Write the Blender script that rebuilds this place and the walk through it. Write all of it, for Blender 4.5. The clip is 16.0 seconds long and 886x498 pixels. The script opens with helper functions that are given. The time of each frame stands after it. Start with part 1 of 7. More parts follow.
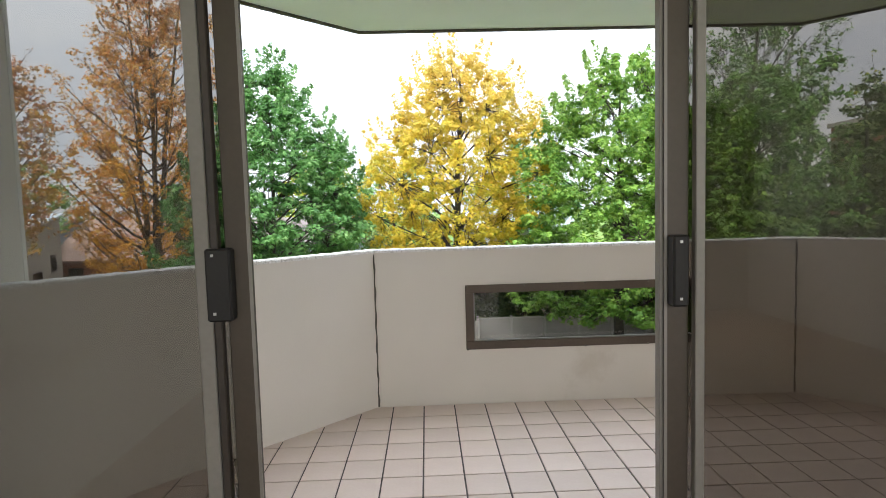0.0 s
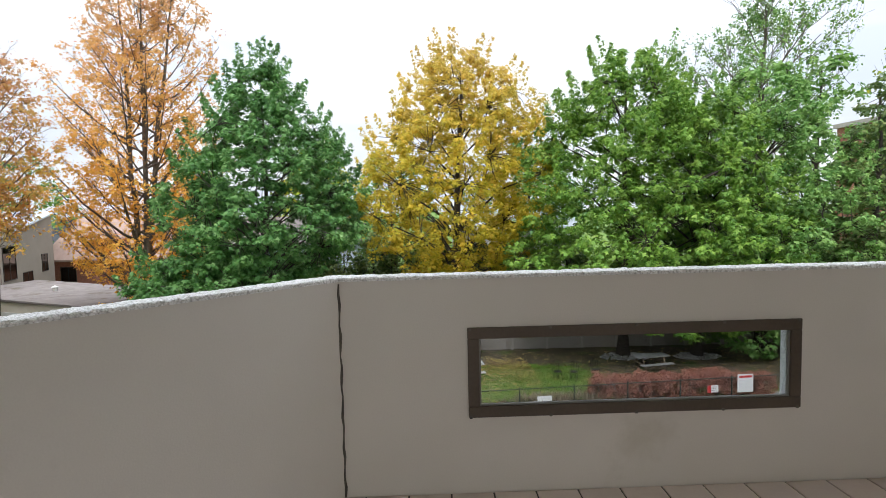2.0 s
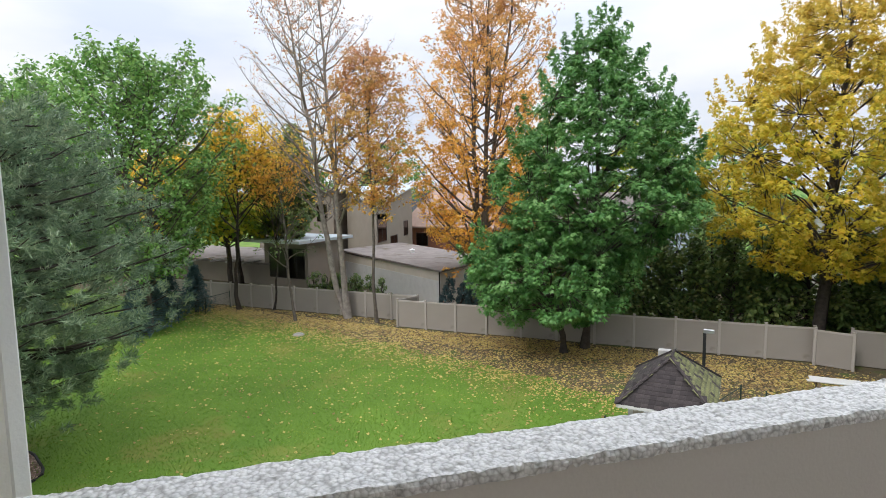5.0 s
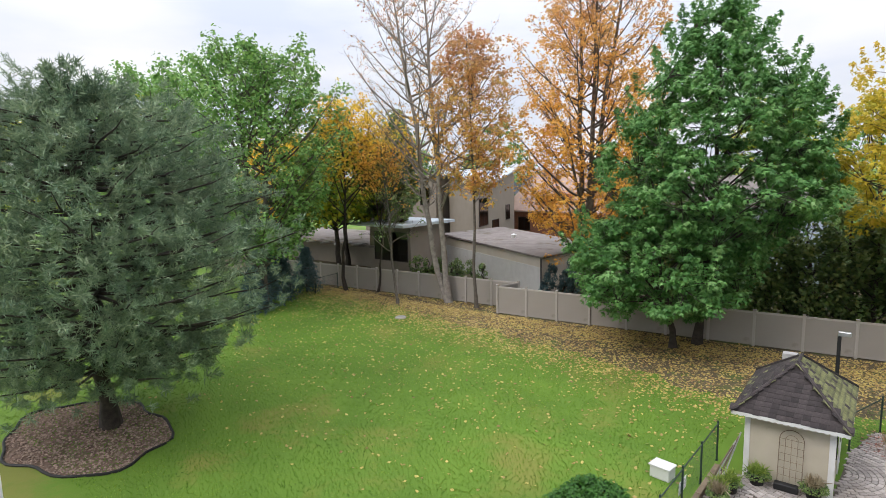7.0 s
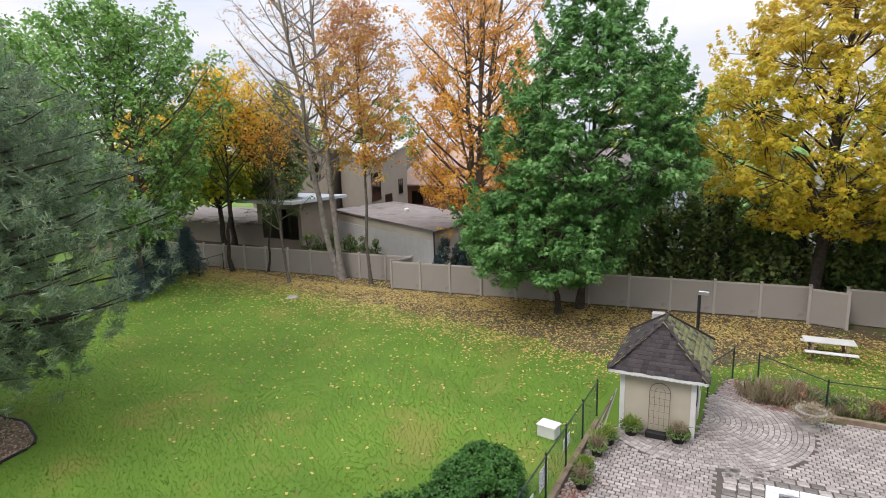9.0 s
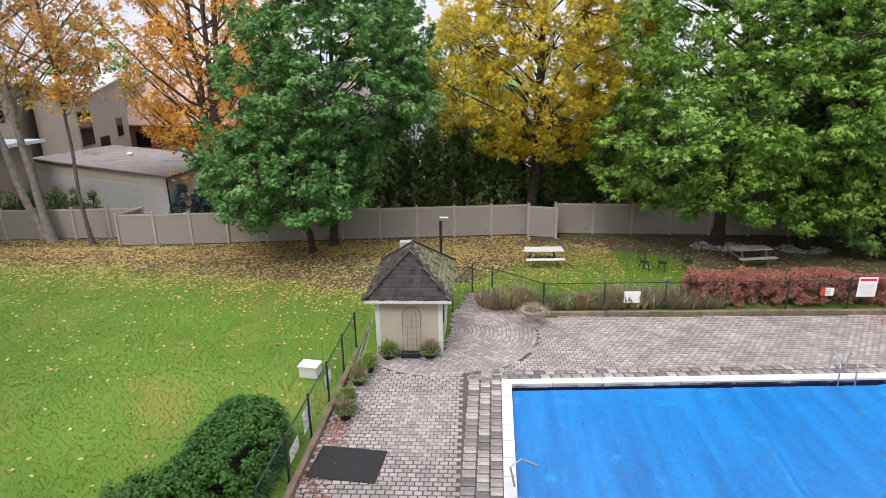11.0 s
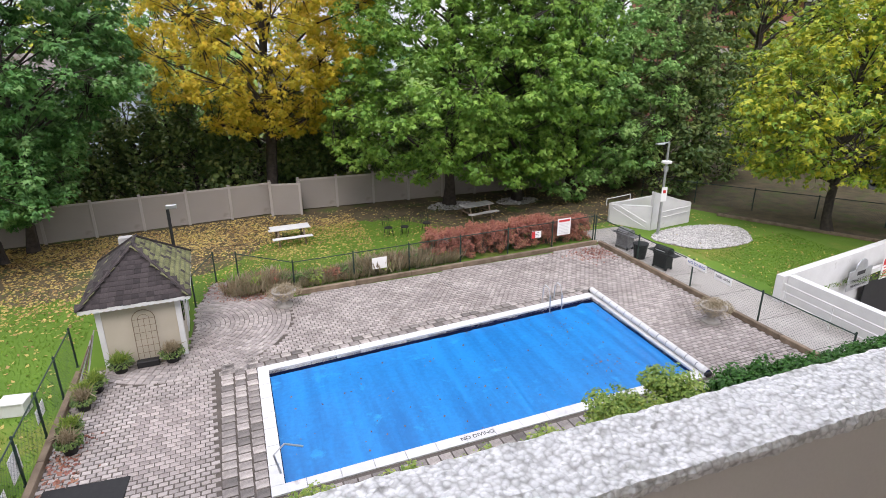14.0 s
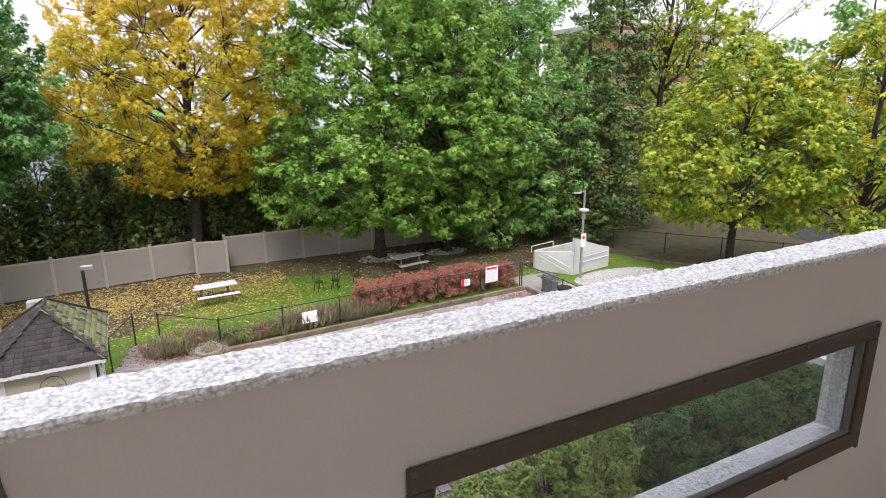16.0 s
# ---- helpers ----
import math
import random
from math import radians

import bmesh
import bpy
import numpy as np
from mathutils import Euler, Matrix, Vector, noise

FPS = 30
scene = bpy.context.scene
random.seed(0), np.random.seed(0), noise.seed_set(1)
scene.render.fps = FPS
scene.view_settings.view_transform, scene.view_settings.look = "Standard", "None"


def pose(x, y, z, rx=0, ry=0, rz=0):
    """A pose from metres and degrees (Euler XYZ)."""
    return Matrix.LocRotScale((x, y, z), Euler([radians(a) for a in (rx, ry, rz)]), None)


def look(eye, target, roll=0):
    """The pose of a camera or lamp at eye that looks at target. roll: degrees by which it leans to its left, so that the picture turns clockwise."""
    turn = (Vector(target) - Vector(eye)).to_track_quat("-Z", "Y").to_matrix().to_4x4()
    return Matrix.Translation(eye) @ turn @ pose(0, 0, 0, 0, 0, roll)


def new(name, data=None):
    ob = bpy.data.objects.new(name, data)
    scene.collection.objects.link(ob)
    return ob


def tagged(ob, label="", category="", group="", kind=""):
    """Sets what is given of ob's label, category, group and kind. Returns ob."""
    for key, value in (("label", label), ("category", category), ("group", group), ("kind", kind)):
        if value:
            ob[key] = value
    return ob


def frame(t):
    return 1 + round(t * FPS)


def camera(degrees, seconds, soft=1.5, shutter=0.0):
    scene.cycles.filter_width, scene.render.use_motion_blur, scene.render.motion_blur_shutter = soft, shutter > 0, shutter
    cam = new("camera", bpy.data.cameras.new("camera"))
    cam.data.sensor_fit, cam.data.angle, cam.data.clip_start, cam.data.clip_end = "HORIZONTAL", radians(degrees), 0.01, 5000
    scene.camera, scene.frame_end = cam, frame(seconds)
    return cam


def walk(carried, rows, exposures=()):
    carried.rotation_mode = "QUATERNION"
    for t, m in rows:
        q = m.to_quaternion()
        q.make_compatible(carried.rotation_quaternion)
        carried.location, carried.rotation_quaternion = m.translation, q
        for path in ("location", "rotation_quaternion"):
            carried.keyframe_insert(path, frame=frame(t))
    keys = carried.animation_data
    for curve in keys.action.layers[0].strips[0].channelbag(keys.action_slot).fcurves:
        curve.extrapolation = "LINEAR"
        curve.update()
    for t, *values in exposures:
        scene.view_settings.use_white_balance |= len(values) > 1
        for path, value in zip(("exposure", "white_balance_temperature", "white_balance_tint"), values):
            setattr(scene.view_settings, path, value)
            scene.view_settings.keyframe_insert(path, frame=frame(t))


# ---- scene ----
cam = camera(75.5, 16.0, soft=0.4)
PATH = [
    (0, (0.364, -3.854, 1.354), (0.418, -1.86, 1.209), -1.6),
    (0.5, (0.398, -3.58, 1.371), (0.458, -1.586, 1.226), -1.5),
    (1, (0.431, -3.318, 1.398), (0.495, -1.324, 1.251), -1.6),
    (1.5, (0.467, -3.051, 1.418), (0.535, -1.058, 1.271), -1.4),
    (2, (0.426, -2.72, 1.406), (0.482, -0.727, 1.259), -1.3),
    (2.5, (0.344, -2.484, 1.395), (0.283, -0.49, 1.246), -1.2),
    (3, (0.217, -2.246, 1.393), (-0.043, -0.269, 1.24), -1.2),
    (3.5, (0.075, -2.004, 1.409), (-0.359, -0.059, 1.24), -1.1),
    (4, (-0.047, -1.868, 1.472), (-0.648, 0.03, 1.285), -1.1),
    (4.2, (-0.08, -1.832, 1.495), (-0.761, 0.037, 1.296), -1.4),
    (4.5, (-0.171, -1.718, 1.506), (-0.971, 0.104, 1.302), -1.1),
    (4.6, (-0.183, -1.685, 1.505), (-1.027, 0.115, 1.293), -0.9),
    (5, (-0.43, -1.497, 1.491), (-1.412, 0.232, 1.277), -0.9),
    (5.2, (-0.521, -1.414, 1.479), (-1.56, 0.282, 1.267), -0.9),
    (7.3, (-0.539, -1.191, 1.728), (-1.815, 0.324, 1.45), -1.4),
    (7.5, (-0.487, -1.2, 1.733), (-1.761, 0.316, 1.449), -1.5),
    (8, (-0.463, -1.095, 1.719), (-1.672, 0.47, 1.418), -1.5),
    (8.5, (-0.44, -1.013, 1.7), (-1.534, 0.629, 1.373), -1.4),
    (9, (-0.46, -0.947, 1.71), (-1.427, 0.765, 1.344), -1.4),
    (9.5, (-0.42, -0.8, 1.65), (-1.213, 0.989, 1.238), -1.3),
    (10, (-0.37, -0.7, 1.63), (-0.947, 1.155, 1.155), -1.3),
    (10.2, (-0.34, -0.66, 1.625), (-0.829, 1.213, 1.122), -1.3),
    (12.3, (-0.03, -0.36, 1.63), (0.211, 1.51, 0.964), -0.4),
    (12.5, (0.02, -0.36, 1.63), (0.314, 1.501, 0.96), -0.4),
    (13, (0.1, -0.385, 1.655), (0.525, 1.449, 0.979), -0.3),
    (13.5, (0.185, -0.432, 1.625), (0.724, 1.369, 0.944), -0.4),
    (13.8, (0.222, -0.395, 1.592), (0.824, 1.384, 0.905), -0.3),
    (14, (0.223, -0.423, 1.565), (0.869, 1.342, 0.880), -0.3),
    (14.5, (0.252, -0.439, 1.551), (0.99, 1.288, 0.864), -0.2),
    (15, (0.274, -0.498, 1.516), (1.076, 1.205, 0.840), -0.3),
    (15.5, (0.301, -0.658, 1.504), (1.148, 1.054, 0.911), -0.4),
    (16, (0.24, -0.895, 1.513), (1.118, 0.83, 1.008), -0.4),
]
walk(cam, [(t, look(eye, target, roll)) for t, eye, target, roll in PATH], [(0, 0.95, 6450, 10), (1.0, 0.62, 6450, 10), (1.5, 0.4, 6450, 11), (2.6, 0.0, 6500, 10), (5.0, -0.05, 6500, 11), (9.5, -0.02, 6600, 15), (13.0, 0.08, 6550, 18), (14.5, 0.08, 6500, 19), (16, 0.25, 6600, 20)])

# ---------------------------------------------------------------- light
G = -7.5          # level of the garden below the balcony floor
world = bpy.data.worlds.new("overcast_sky")
scene.world = world
world.use_nodes = True
wn, wl = world.node_tree.nodes, world.node_tree.links
wn.clear()
w_out = wn.new("ShaderNodeOutputWorld")
w_bg = wn.new("ShaderNodeBackground")
w_sky = wn.new("ShaderNodeTexSky")
w_sky.sky_type = "NISHITA"
w_sky.sun_disc = False
w_sky.sun_elevation, w_sky.sun_rotation = radians(48), radians(200)
w_tc = wn.new("ShaderNodeTexCoord")
w_map = wn.new("ShaderNodeMapping")
w_map.inputs["Scale"].default_value = (1.4, 1.4, 5.0)
w_noise = wn.new("ShaderNodeTexNoise")
w_noise.inputs["Scale"].default_value = 1.6
w_noise.inputs["Detail"].default_value = 6
w_noise.inputs["Roughness"].default_value = 0.5
w_ramp = wn.new("ShaderNodeValToRGB")
w_ramp.color_ramp.elements[0].position, w_ramp.color_ramp.elements[1].position = 0.35, 0.66
w_ramp.color_ramp.elements[0].color = (7.2, 7.9, 9.2, 1)
w_ramp.color_ramp.elements[1].color = (10.0, 10.1, 10.3, 1)
w_mix = wn.new("ShaderNodeMixRGB")
w_mix.inputs[0].default_value = 0.9
wl.new(w_tc.outputs["Generated"], w_map.inputs["Vector"])
wl.new(w_map.outputs["Vector"], w_noise.inputs["Vector"])
wl.new(w_noise.outputs["Fac"], w_ramp.inputs["Fac"])
wl.new(w_sky.outputs["Color"], w_mix.inputs[1])
wl.new(w_ramp.outputs["Color"], w_mix.inputs[2])
# an overcast sky is brighter overhead than at the horizon
w_sep = wn.new("ShaderNodeSeparateXYZ")
w_up = wn.new("ShaderNodeMath")
w_up.operation = "MAXIMUM"
w_up.inputs[1].default_value = 0.0
w_sq = wn.new("ShaderNodeMath")
w_sq.operation = "POWER"
w_sq.inputs[1].default_value = 1.7
w_gain = wn.new("ShaderNodeMath")
w_gain.operation = "MULTIPLY_ADD"
w_gain.inputs[1].default_value, w_gain.inputs[2].default_value = 2.3, 1.0
w_mul = wn.new("ShaderNodeVectorMath")
w_mul.operation = "SCALE"
wl.new(w_tc.outputs["Generated"], w_sep.inputs[0])
wl.new(w_sep.outputs["Z"], w_up.inputs[0])
wl.new(w_up.outputs[0], w_sq.inputs[0])
wl.new(w_sq.outputs[0], w_gain.inputs[0])
wl.new(w_mix.outputs["Color"], w_mul.inputs[0])
wl.new(w_gain.outputs[0], w_mul.inputs["Scale"])
wl.new(w_mul.outputs["Vector"], w_bg.inputs["Color"])
w_bg.inputs["Strength"].default_value = 0.10
wl.new(w_bg.outputs["Background"], w_out.inputs["Surface"])

sun = new("sun", bpy.data.lights.new("sun", "SUN"))
sun.data.energy, sun.data.angle, sun.data.color = 1.5, radians(20), (1.0, 0.96, 0.9)
sun.matrix_world = look((0, 0, 60), (0 + 12, 0 + 33, 60 - 40))

# added fill lamp behind the camera, brightening the parapet's inner face and the doors
room_fill = new("room_fill_lamp", bpy.data.lights.new("room_fill_lamp", "AREA"))
room_fill.data.shape, room_fill.data.size, room_fill.data.size_y = "RECTANGLE", 4.4, 1.3
room_fill.data.energy, room_fill.data.color = 46, (1.0, 0.97, 0.93)
room_fill.matrix_world = look((1.4, -7.25, 1.6), (1.4, 0, 1.6))

# ---------------------------------------------------------------- small tools
def part(name, bm, material, parent=None, label=""):
    """Links a bmesh as one mesh object, under a thing where one is given."""
    me = bpy.data.meshes.new(name)
    bm.to_mesh(me)
    bm.free()
    me.materials.append(material)
    ob = new(name, me)
    if parent:
        ob.parent = parent
    if label:
        ob["label"] = label
    return ob


def thing(name, x, y, z, label, category, group="", rz=0.0):
    ob = tagged(new(name), label, category, group)
    ob.empty_display_size = 0.2
    ob.matrix_basis = pose(x, y, z, 0, 0, rz)
    return ob


def setting(name, bm, material, label, category):
    return tagged(part(name, bm, material), label, category, kind="structure")


def box(bm, x0, x1, y0, y1, z0, z1, bevel=0.0, m=None):
    """A box between two corners, with bevelled edges where asked."""
    r = bmesh.ops.create_cube(bm, size=1.0)
    mat = Matrix.Translation(((x0 + x1) / 2, (y0 + y1) / 2, (z0 + z1) / 2)) @ Matrix.Diagonal((abs(x1 - x0), abs(y1 - y0), abs(z1 - z0), 1))
    if m is not None:
        mat = m @ mat
    bmesh.ops.transform(bm, matrix=mat, verts=r["verts"])
    if bevel > 0:
        edges = list({e for v in r["verts"] for e in v.link_edges})
        bmesh.ops.bevel(bm, geom=edges, offset=bevel, segments=1, affect="EDGES")
    return bm


def one_box(x0, x1, y0, y1, z0, z1, bevel=0.0, m=None):
    return box(bmesh.new(), x0, x1, y0, y1, z0, z1, bevel, m)


def prism(bm, pts, z0, z1):
    """An upright prism over a plan of points, counter-clockwise."""
    lo = [bm.verts.new((p[0], p[1], z0)) for p in pts]
    hi = [bm.verts.new((p[0], p[1], z1)) for p in pts]
    n = len(pts)
    bm.faces.new(list(reversed(lo)))
    bm.faces.new(hi)
    for i in range(n):
        bm.faces.new((lo[i], lo[(i + 1) % n], hi[(i + 1) % n], hi[i]))
    return bm


def tube(bm, pts, radii, sides=6):
    """A tapered tube along points."""
    pts = [Vector(p) for p in pts]
    rings = []
    for i, p in enumerate(pts):
        d = (pts[min(i + 1, len(pts) - 1)] - pts[max(i - 1, 0)]).normalized()
        a = d.orthogonal().normalized()
        b = d.cross(a)
        r = radii[i] if isinstance(radii, (list, tuple)) else radii
        rings.append([bm.verts.new(p + r * (math.cos(k * math.tau / sides) * a + math.sin(k * math.tau / sides) * b)) for k in range(sides)])
    for r0, r1 in zip(rings, rings[1:]):
        for k in range(sides):
            bm.faces.new((r0[k], r0[(k + 1) % sides], r1[(k + 1) % sides], r1[k]))
    bm.faces.new(list(reversed(rings[0])))
    bm.faces.new(rings[-1])
    return bm


def lathe(bm, profile, sides=20, centre=(0, 0, 0)):
    """A turned body from (radius, height) pairs."""
    rings = [[bm.verts.new((centre[0] + r * math.cos(k * math.tau / sides), centre[1] + r * math.sin(k * math.tau / sides), centre[2] + z)) for k in range(sides)] for r, z in profile]
    for r0, r1 in zip(rings, rings[1:]):
        for k in range(sides):
            bm.faces.new((r0[k], r0[(k + 1) % sides], r1[(k + 1) % sides], r1[k]))
    bm.faces.new(list(reversed(rings[0])))
    bm.faces.new(rings[-1])
    return bm


def mesh_np(name, verts, faces, material, parent=None, smooth=False):
    """A mesh from arrays: faces all triangles or all quads."""
    me = bpy.data.meshes.new(name)
    k = faces.shape[1]
    me.vertices.add(len(verts))
    me.vertices.foreach_set("co", np.ascontiguousarray(verts, np.float32).ravel())
    me.loops.add(len(faces) * k)
    me.loops.foreach_set("vertex_index", np.ascontiguousarray(faces, np.int32).ravel())
    me.polygons.add(len(faces))
    me.polygons.foreach_set("loop_start", np.arange(0, len(faces) * k, k, dtype=np.int32))
    me.polygons.foreach_set("use_smooth", np.full(len(faces), smooth))
    me.update(calc_edges=True)
    me.materials.append(material)
    ob = new(name, me)
    if parent:
        ob.parent = parent
    return ob


# ---------------------------------------------------------------- materials
def base_mat(name):
    m = bpy.data.materials.new(name)
    m.use_nodes = True
    return m, m.node_tree.nodes, m.node_tree.links, m.node_tree.nodes["Principled BSDF"]


def surf(name, c1, c2, rough=0.7, scale=6.0, fine=80.0, bump=0.2, metal=0.0, contrast=0.5, pieces=0.0, spots=None, spot_scale=1.0, spot_at=0.6, depth=0.01, islands=0.0, streak=None):
    """Two tones mixed by coarse and fine noise, with relief; pieces: how far single pieces differ; spots: a colour for
    stains and other patches.
    """
    m, n, l, p = base_mat(name)
    tc = n.new("ShaderNodeTexCoord")
    a = n.new("ShaderNodeTexNoise")
    a.inputs["Scale"].default_value, a.inputs["Detail"].default_value = scale, 5
    b = n.new("ShaderNodeTexNoise")
    b.inputs["Scale"].default_value, b.inputs["Detail"].default_value = fine, 3
    if streak:
        turn = n.new("ShaderNodeMapping")
        turn.inputs["Rotation"].default_value[2] = math.radians(streak[0])
        squeeze = n.new("ShaderNodeMapping")
        squeeze.inputs["Scale"].default_value = (1, streak[1], 1)
        l.new(tc.outputs["Object"], turn.inputs["Vector"])
        l.new(turn.outputs["Vector"], squeeze.inputs["Vector"])
        l.new(squeeze.outputs["Vector"], a.inputs["Vector"])
    else:
        l.new(tc.outputs["Object"], a.inputs["Vector"])
    l.new(tc.outputs["Object"], b.inputs["Vector"])
    add = n.new("ShaderNodeMath")
    add.operation = "MULTIPLY_ADD"
    add.inputs[1].default_value = 0.45
    l.new(b.outputs["Fac"], add.inputs[0])
    l.new(a.outputs["Fac"], add.inputs[2])
    ramp = n.new("ShaderNodeValToRGB")
    ramp.color_ramp.elements[0].position = 0.72 - 0.36 * (1 - contrast) - 0.06
    ramp.color_ramp.elements[1].position = 0.72 + 0.36 * (1 - contrast) + 0.06
    ramp.color_ramp.elements[0].color, ramp.color_ramp.elements[1].color = (*c1, 1), (*c2, 1)
    l.new(add.outputs[0], ramp.inputs["Fac"])
    out = ramp.outputs["Color"]
    if spots:
        s = n.new("ShaderNodeTexNoise")
        s.inputs["Scale"].default_value, s.inputs["Detail"].default_value, s.inputs["Roughness"].default_value = spot_scale, 6, 0.65
        l.new(tc.outputs["Object"], s.inputs["Vector"])
        sr = n.new("ShaderNodeMapRange")
        sr.inputs["From Min"].default_value, sr.inputs["From Max"].default_value = spot_at, spot_at + 0.12
        l.new(s.outputs["Fac"], sr.inputs["Value"])
        mx = n.new("ShaderNodeMixRGB")
        l.new(sr.outputs[0], mx.inputs[0])
        l.new(out, mx.inputs[1])
        mx.inputs[2].default_value = (*spots, 1)
        out = mx.outputs["Color"]
    if pieces or islands:
        if pieces:
            src = n.new("ShaderNodeObjectInfo").outputs["Random"]
        else:
            src = n.new("ShaderNodeNewGeometry").outputs["Random Per Island"]
        mr = n.new("ShaderNodeMapRange")
        k = pieces or islands
        mr.inputs["To Min"].default_value, mr.inputs["To Max"].default_value = 1 - k, 1 + k
        l.new(src, mr.inputs["Value"])
        hsv = n.new("ShaderNodeHueSaturation")
        l.new(mr.outputs[0], hsv.inputs["Value"])
        l.new(out, hsv.inputs["Color"])
        out = hsv.outputs["Color"]
    l.new(out, p.inputs["Base Color"])
    p.inputs["Roughness"].default_value, p.inputs["Metallic"].default_value = rough, metal
    if bump:
        bp = n.new("ShaderNodeBump")
        bp.inputs["Strength"].default_value, bp.inputs["Distance"].default_value = bump, depth
        l.new(add.outputs[0], bp.inputs["Height"])
        l.new(bp.outputs["Normal"], p.inputs["Normal"])
    return m


def leaf_mat(name, cols, rough=0.45, through_leaf=0.3, high=None):
    """Foliage: each leaf takes a tone between the given ones, and lets some light through; high: (colour, z0, z1) of leaves further turned in the treetop."""
    m, n, l, p = base_mat(name)
    geo = n.new("ShaderNodeNewGeometry")
    tc = n.new("ShaderNodeTexCoord")
    nz = n.new("ShaderNodeTexNoise")
    nz.inputs["Scale"].default_value, nz.inputs["Detail"].default_value = 0.75, 4
    l.new(tc.outputs["Object"], nz.inputs["Vector"])
    mix = n.new("ShaderNodeMath")
    mix.operation = "MULTIPLY_ADD"
    mix.inputs[1].default_value = 0.55
    l.new(geo.outputs["Random Per Island"], mix.inputs[0])
    sc = n.new("ShaderNodeMapRange")
    sc.inputs["From Min"].default_value, sc.inputs["From Max"].default_value = 0.3, 0.7
    sc.inputs["To Min"].default_value, sc.inputs["To Max"].default_value = 0.0, 0.45
    l.new(nz.outputs["Fac"], sc.inputs["Value"])
    l.new(sc.outputs[0], mix.inputs[2])
    ramp = n.new("ShaderNodeValToRGB")
    while len(ramp.color_ramp.elements) < len(cols):
        ramp.color_ramp.elements.new(0.5)
    for i, c in enumerate(cols):
        ramp.color_ramp.elements[i].position = i / max(1, len(cols) - 1)
        ramp.color_ramp.elements[i].color = (*c, 1)
    l.new(mix.outputs[0], ramp.inputs["Fac"])
    tone = ramp.outputs["Color"]
    if high:
        xyz = n.new("ShaderNodeSeparateXYZ")
        l.new(tc.outputs["Object"], xyz.inputs[0])
        up = n.new("ShaderNodeMapRange")
        up.inputs["From Min"].default_value, up.inputs["From Max"].default_value = high[1], high[2]
        up.inputs["To Max"].default_value = 0.85
        l.new(xyz.outputs["Z"], up.inputs["Value"])
        turn = n.new("ShaderNodeMixRGB")
        l.new(up.outputs[0], turn.inputs[0])
        l.new(tone, turn.inputs[1])
        turn.inputs[2].default_value = (*high[0], 1)
        tone = turn.outputs["Color"]
    l.new(tone, p.inputs["Base Color"])
    p.inputs["Roughness"].default_value = rough
    p.inputs["Specular IOR Level"].default_value = 0.35
    tr = n.new("ShaderNodeBsdfTranslucent")
    l.new(tone, tr.inputs["Color"])
    ms = n.new("ShaderNodeMixShader")
    ms.inputs[0].default_value = through_leaf
    l.new(p.outputs[0], ms.inputs[1])
    l.new(tr.outputs[0], ms.inputs[2])
    l.new(ms.outputs[0], n["Material Output"].inputs["Surface"])
    return m


def plain_glass(name, tint, rough=0.0):
    m, n, l, p = base_mat(name)
    p.inputs["Base Color"].default_value = (*tint, 1)
    p.inputs["Transmission Weight"].default_value = 1
    p.inputs["Roughness"].default_value = rough
    p.inputs["IOR"].default_value = 1.45
    return m


STUCCO = surf("beige_stucco", (0.690, 0.650, 0.592), (0.770, 0.730, 0.673), 0.85, 1.3, 140, 0.15, contrast=0.3, spots=(0.650, 0.604, 0.535), spot_scale=1.1, spot_at=0.60)
def pebbly(name):
    """Rounded white stones set close together in pale mortar."""
    m, n, l, p = base_mat(name)
    tc = n.new("ShaderNodeTexCoord")
    v = n.new("ShaderNodeTexVoronoi")
    v.inputs["Scale"].default_value = 125
    w = n.new("ShaderNodeTexNoise")
    w.inputs["Scale"].default_value, w.inputs["Detail"].default_value = 40, 6
    warp = n.new("ShaderNodeMixRGB")
    warp.blend_type = "ADD"
    warp.inputs[0].default_value = 0.005
    l.new(tc.outputs["Object"], warp.inputs[1])
    l.new(w.outputs["Color"], warp.inputs[2])
    l.new(warp.outputs["Color"], v.inputs["Vector"])
    l.new(tc.outputs["Object"], w.inputs["Vector"])
    r = n.new("ShaderNodeValToRGB")
    r.color_ramp.elements[0].position, r.color_ramp.elements[1].position = 0.42, 0.85
    r.color_ramp.elements[0].color, r.color_ramp.elements[1].color = (0.92, 0.915, 0.90, 1), (0.54, 0.53, 0.51, 1)
    l.new(v.outputs["Distance"], r.inputs["Fac"])
    hs = n.new("ShaderNodeHueSaturation")
    mr = n.new("ShaderNodeMapRange")
    mr.inputs["To Min"].default_value, mr.inputs["To Max"].default_value = 0.62, 1.3
    l.new(w.outputs["Fac"], mr.inputs["Value"])
    l.new(mr.outputs[0], hs.inputs["Value"])
    l.new(r.outputs["Color"], hs.inputs["Color"])
    l.new(hs.outputs["Color"], p.inputs["Base Color"])
    p.inputs["Roughness"].default_value = 0.7
    bp = n.new("ShaderNodeBump")
    bp.invert = True
    bp.inputs["Strength"].default_value, bp.inputs["Distance"].default_value = 0.6, 0.005
    l.new(v.outputs["Distance"], bp.inputs["Height"])
    l.new(bp.outputs["Normal"], p.inputs["Normal"])
    return m


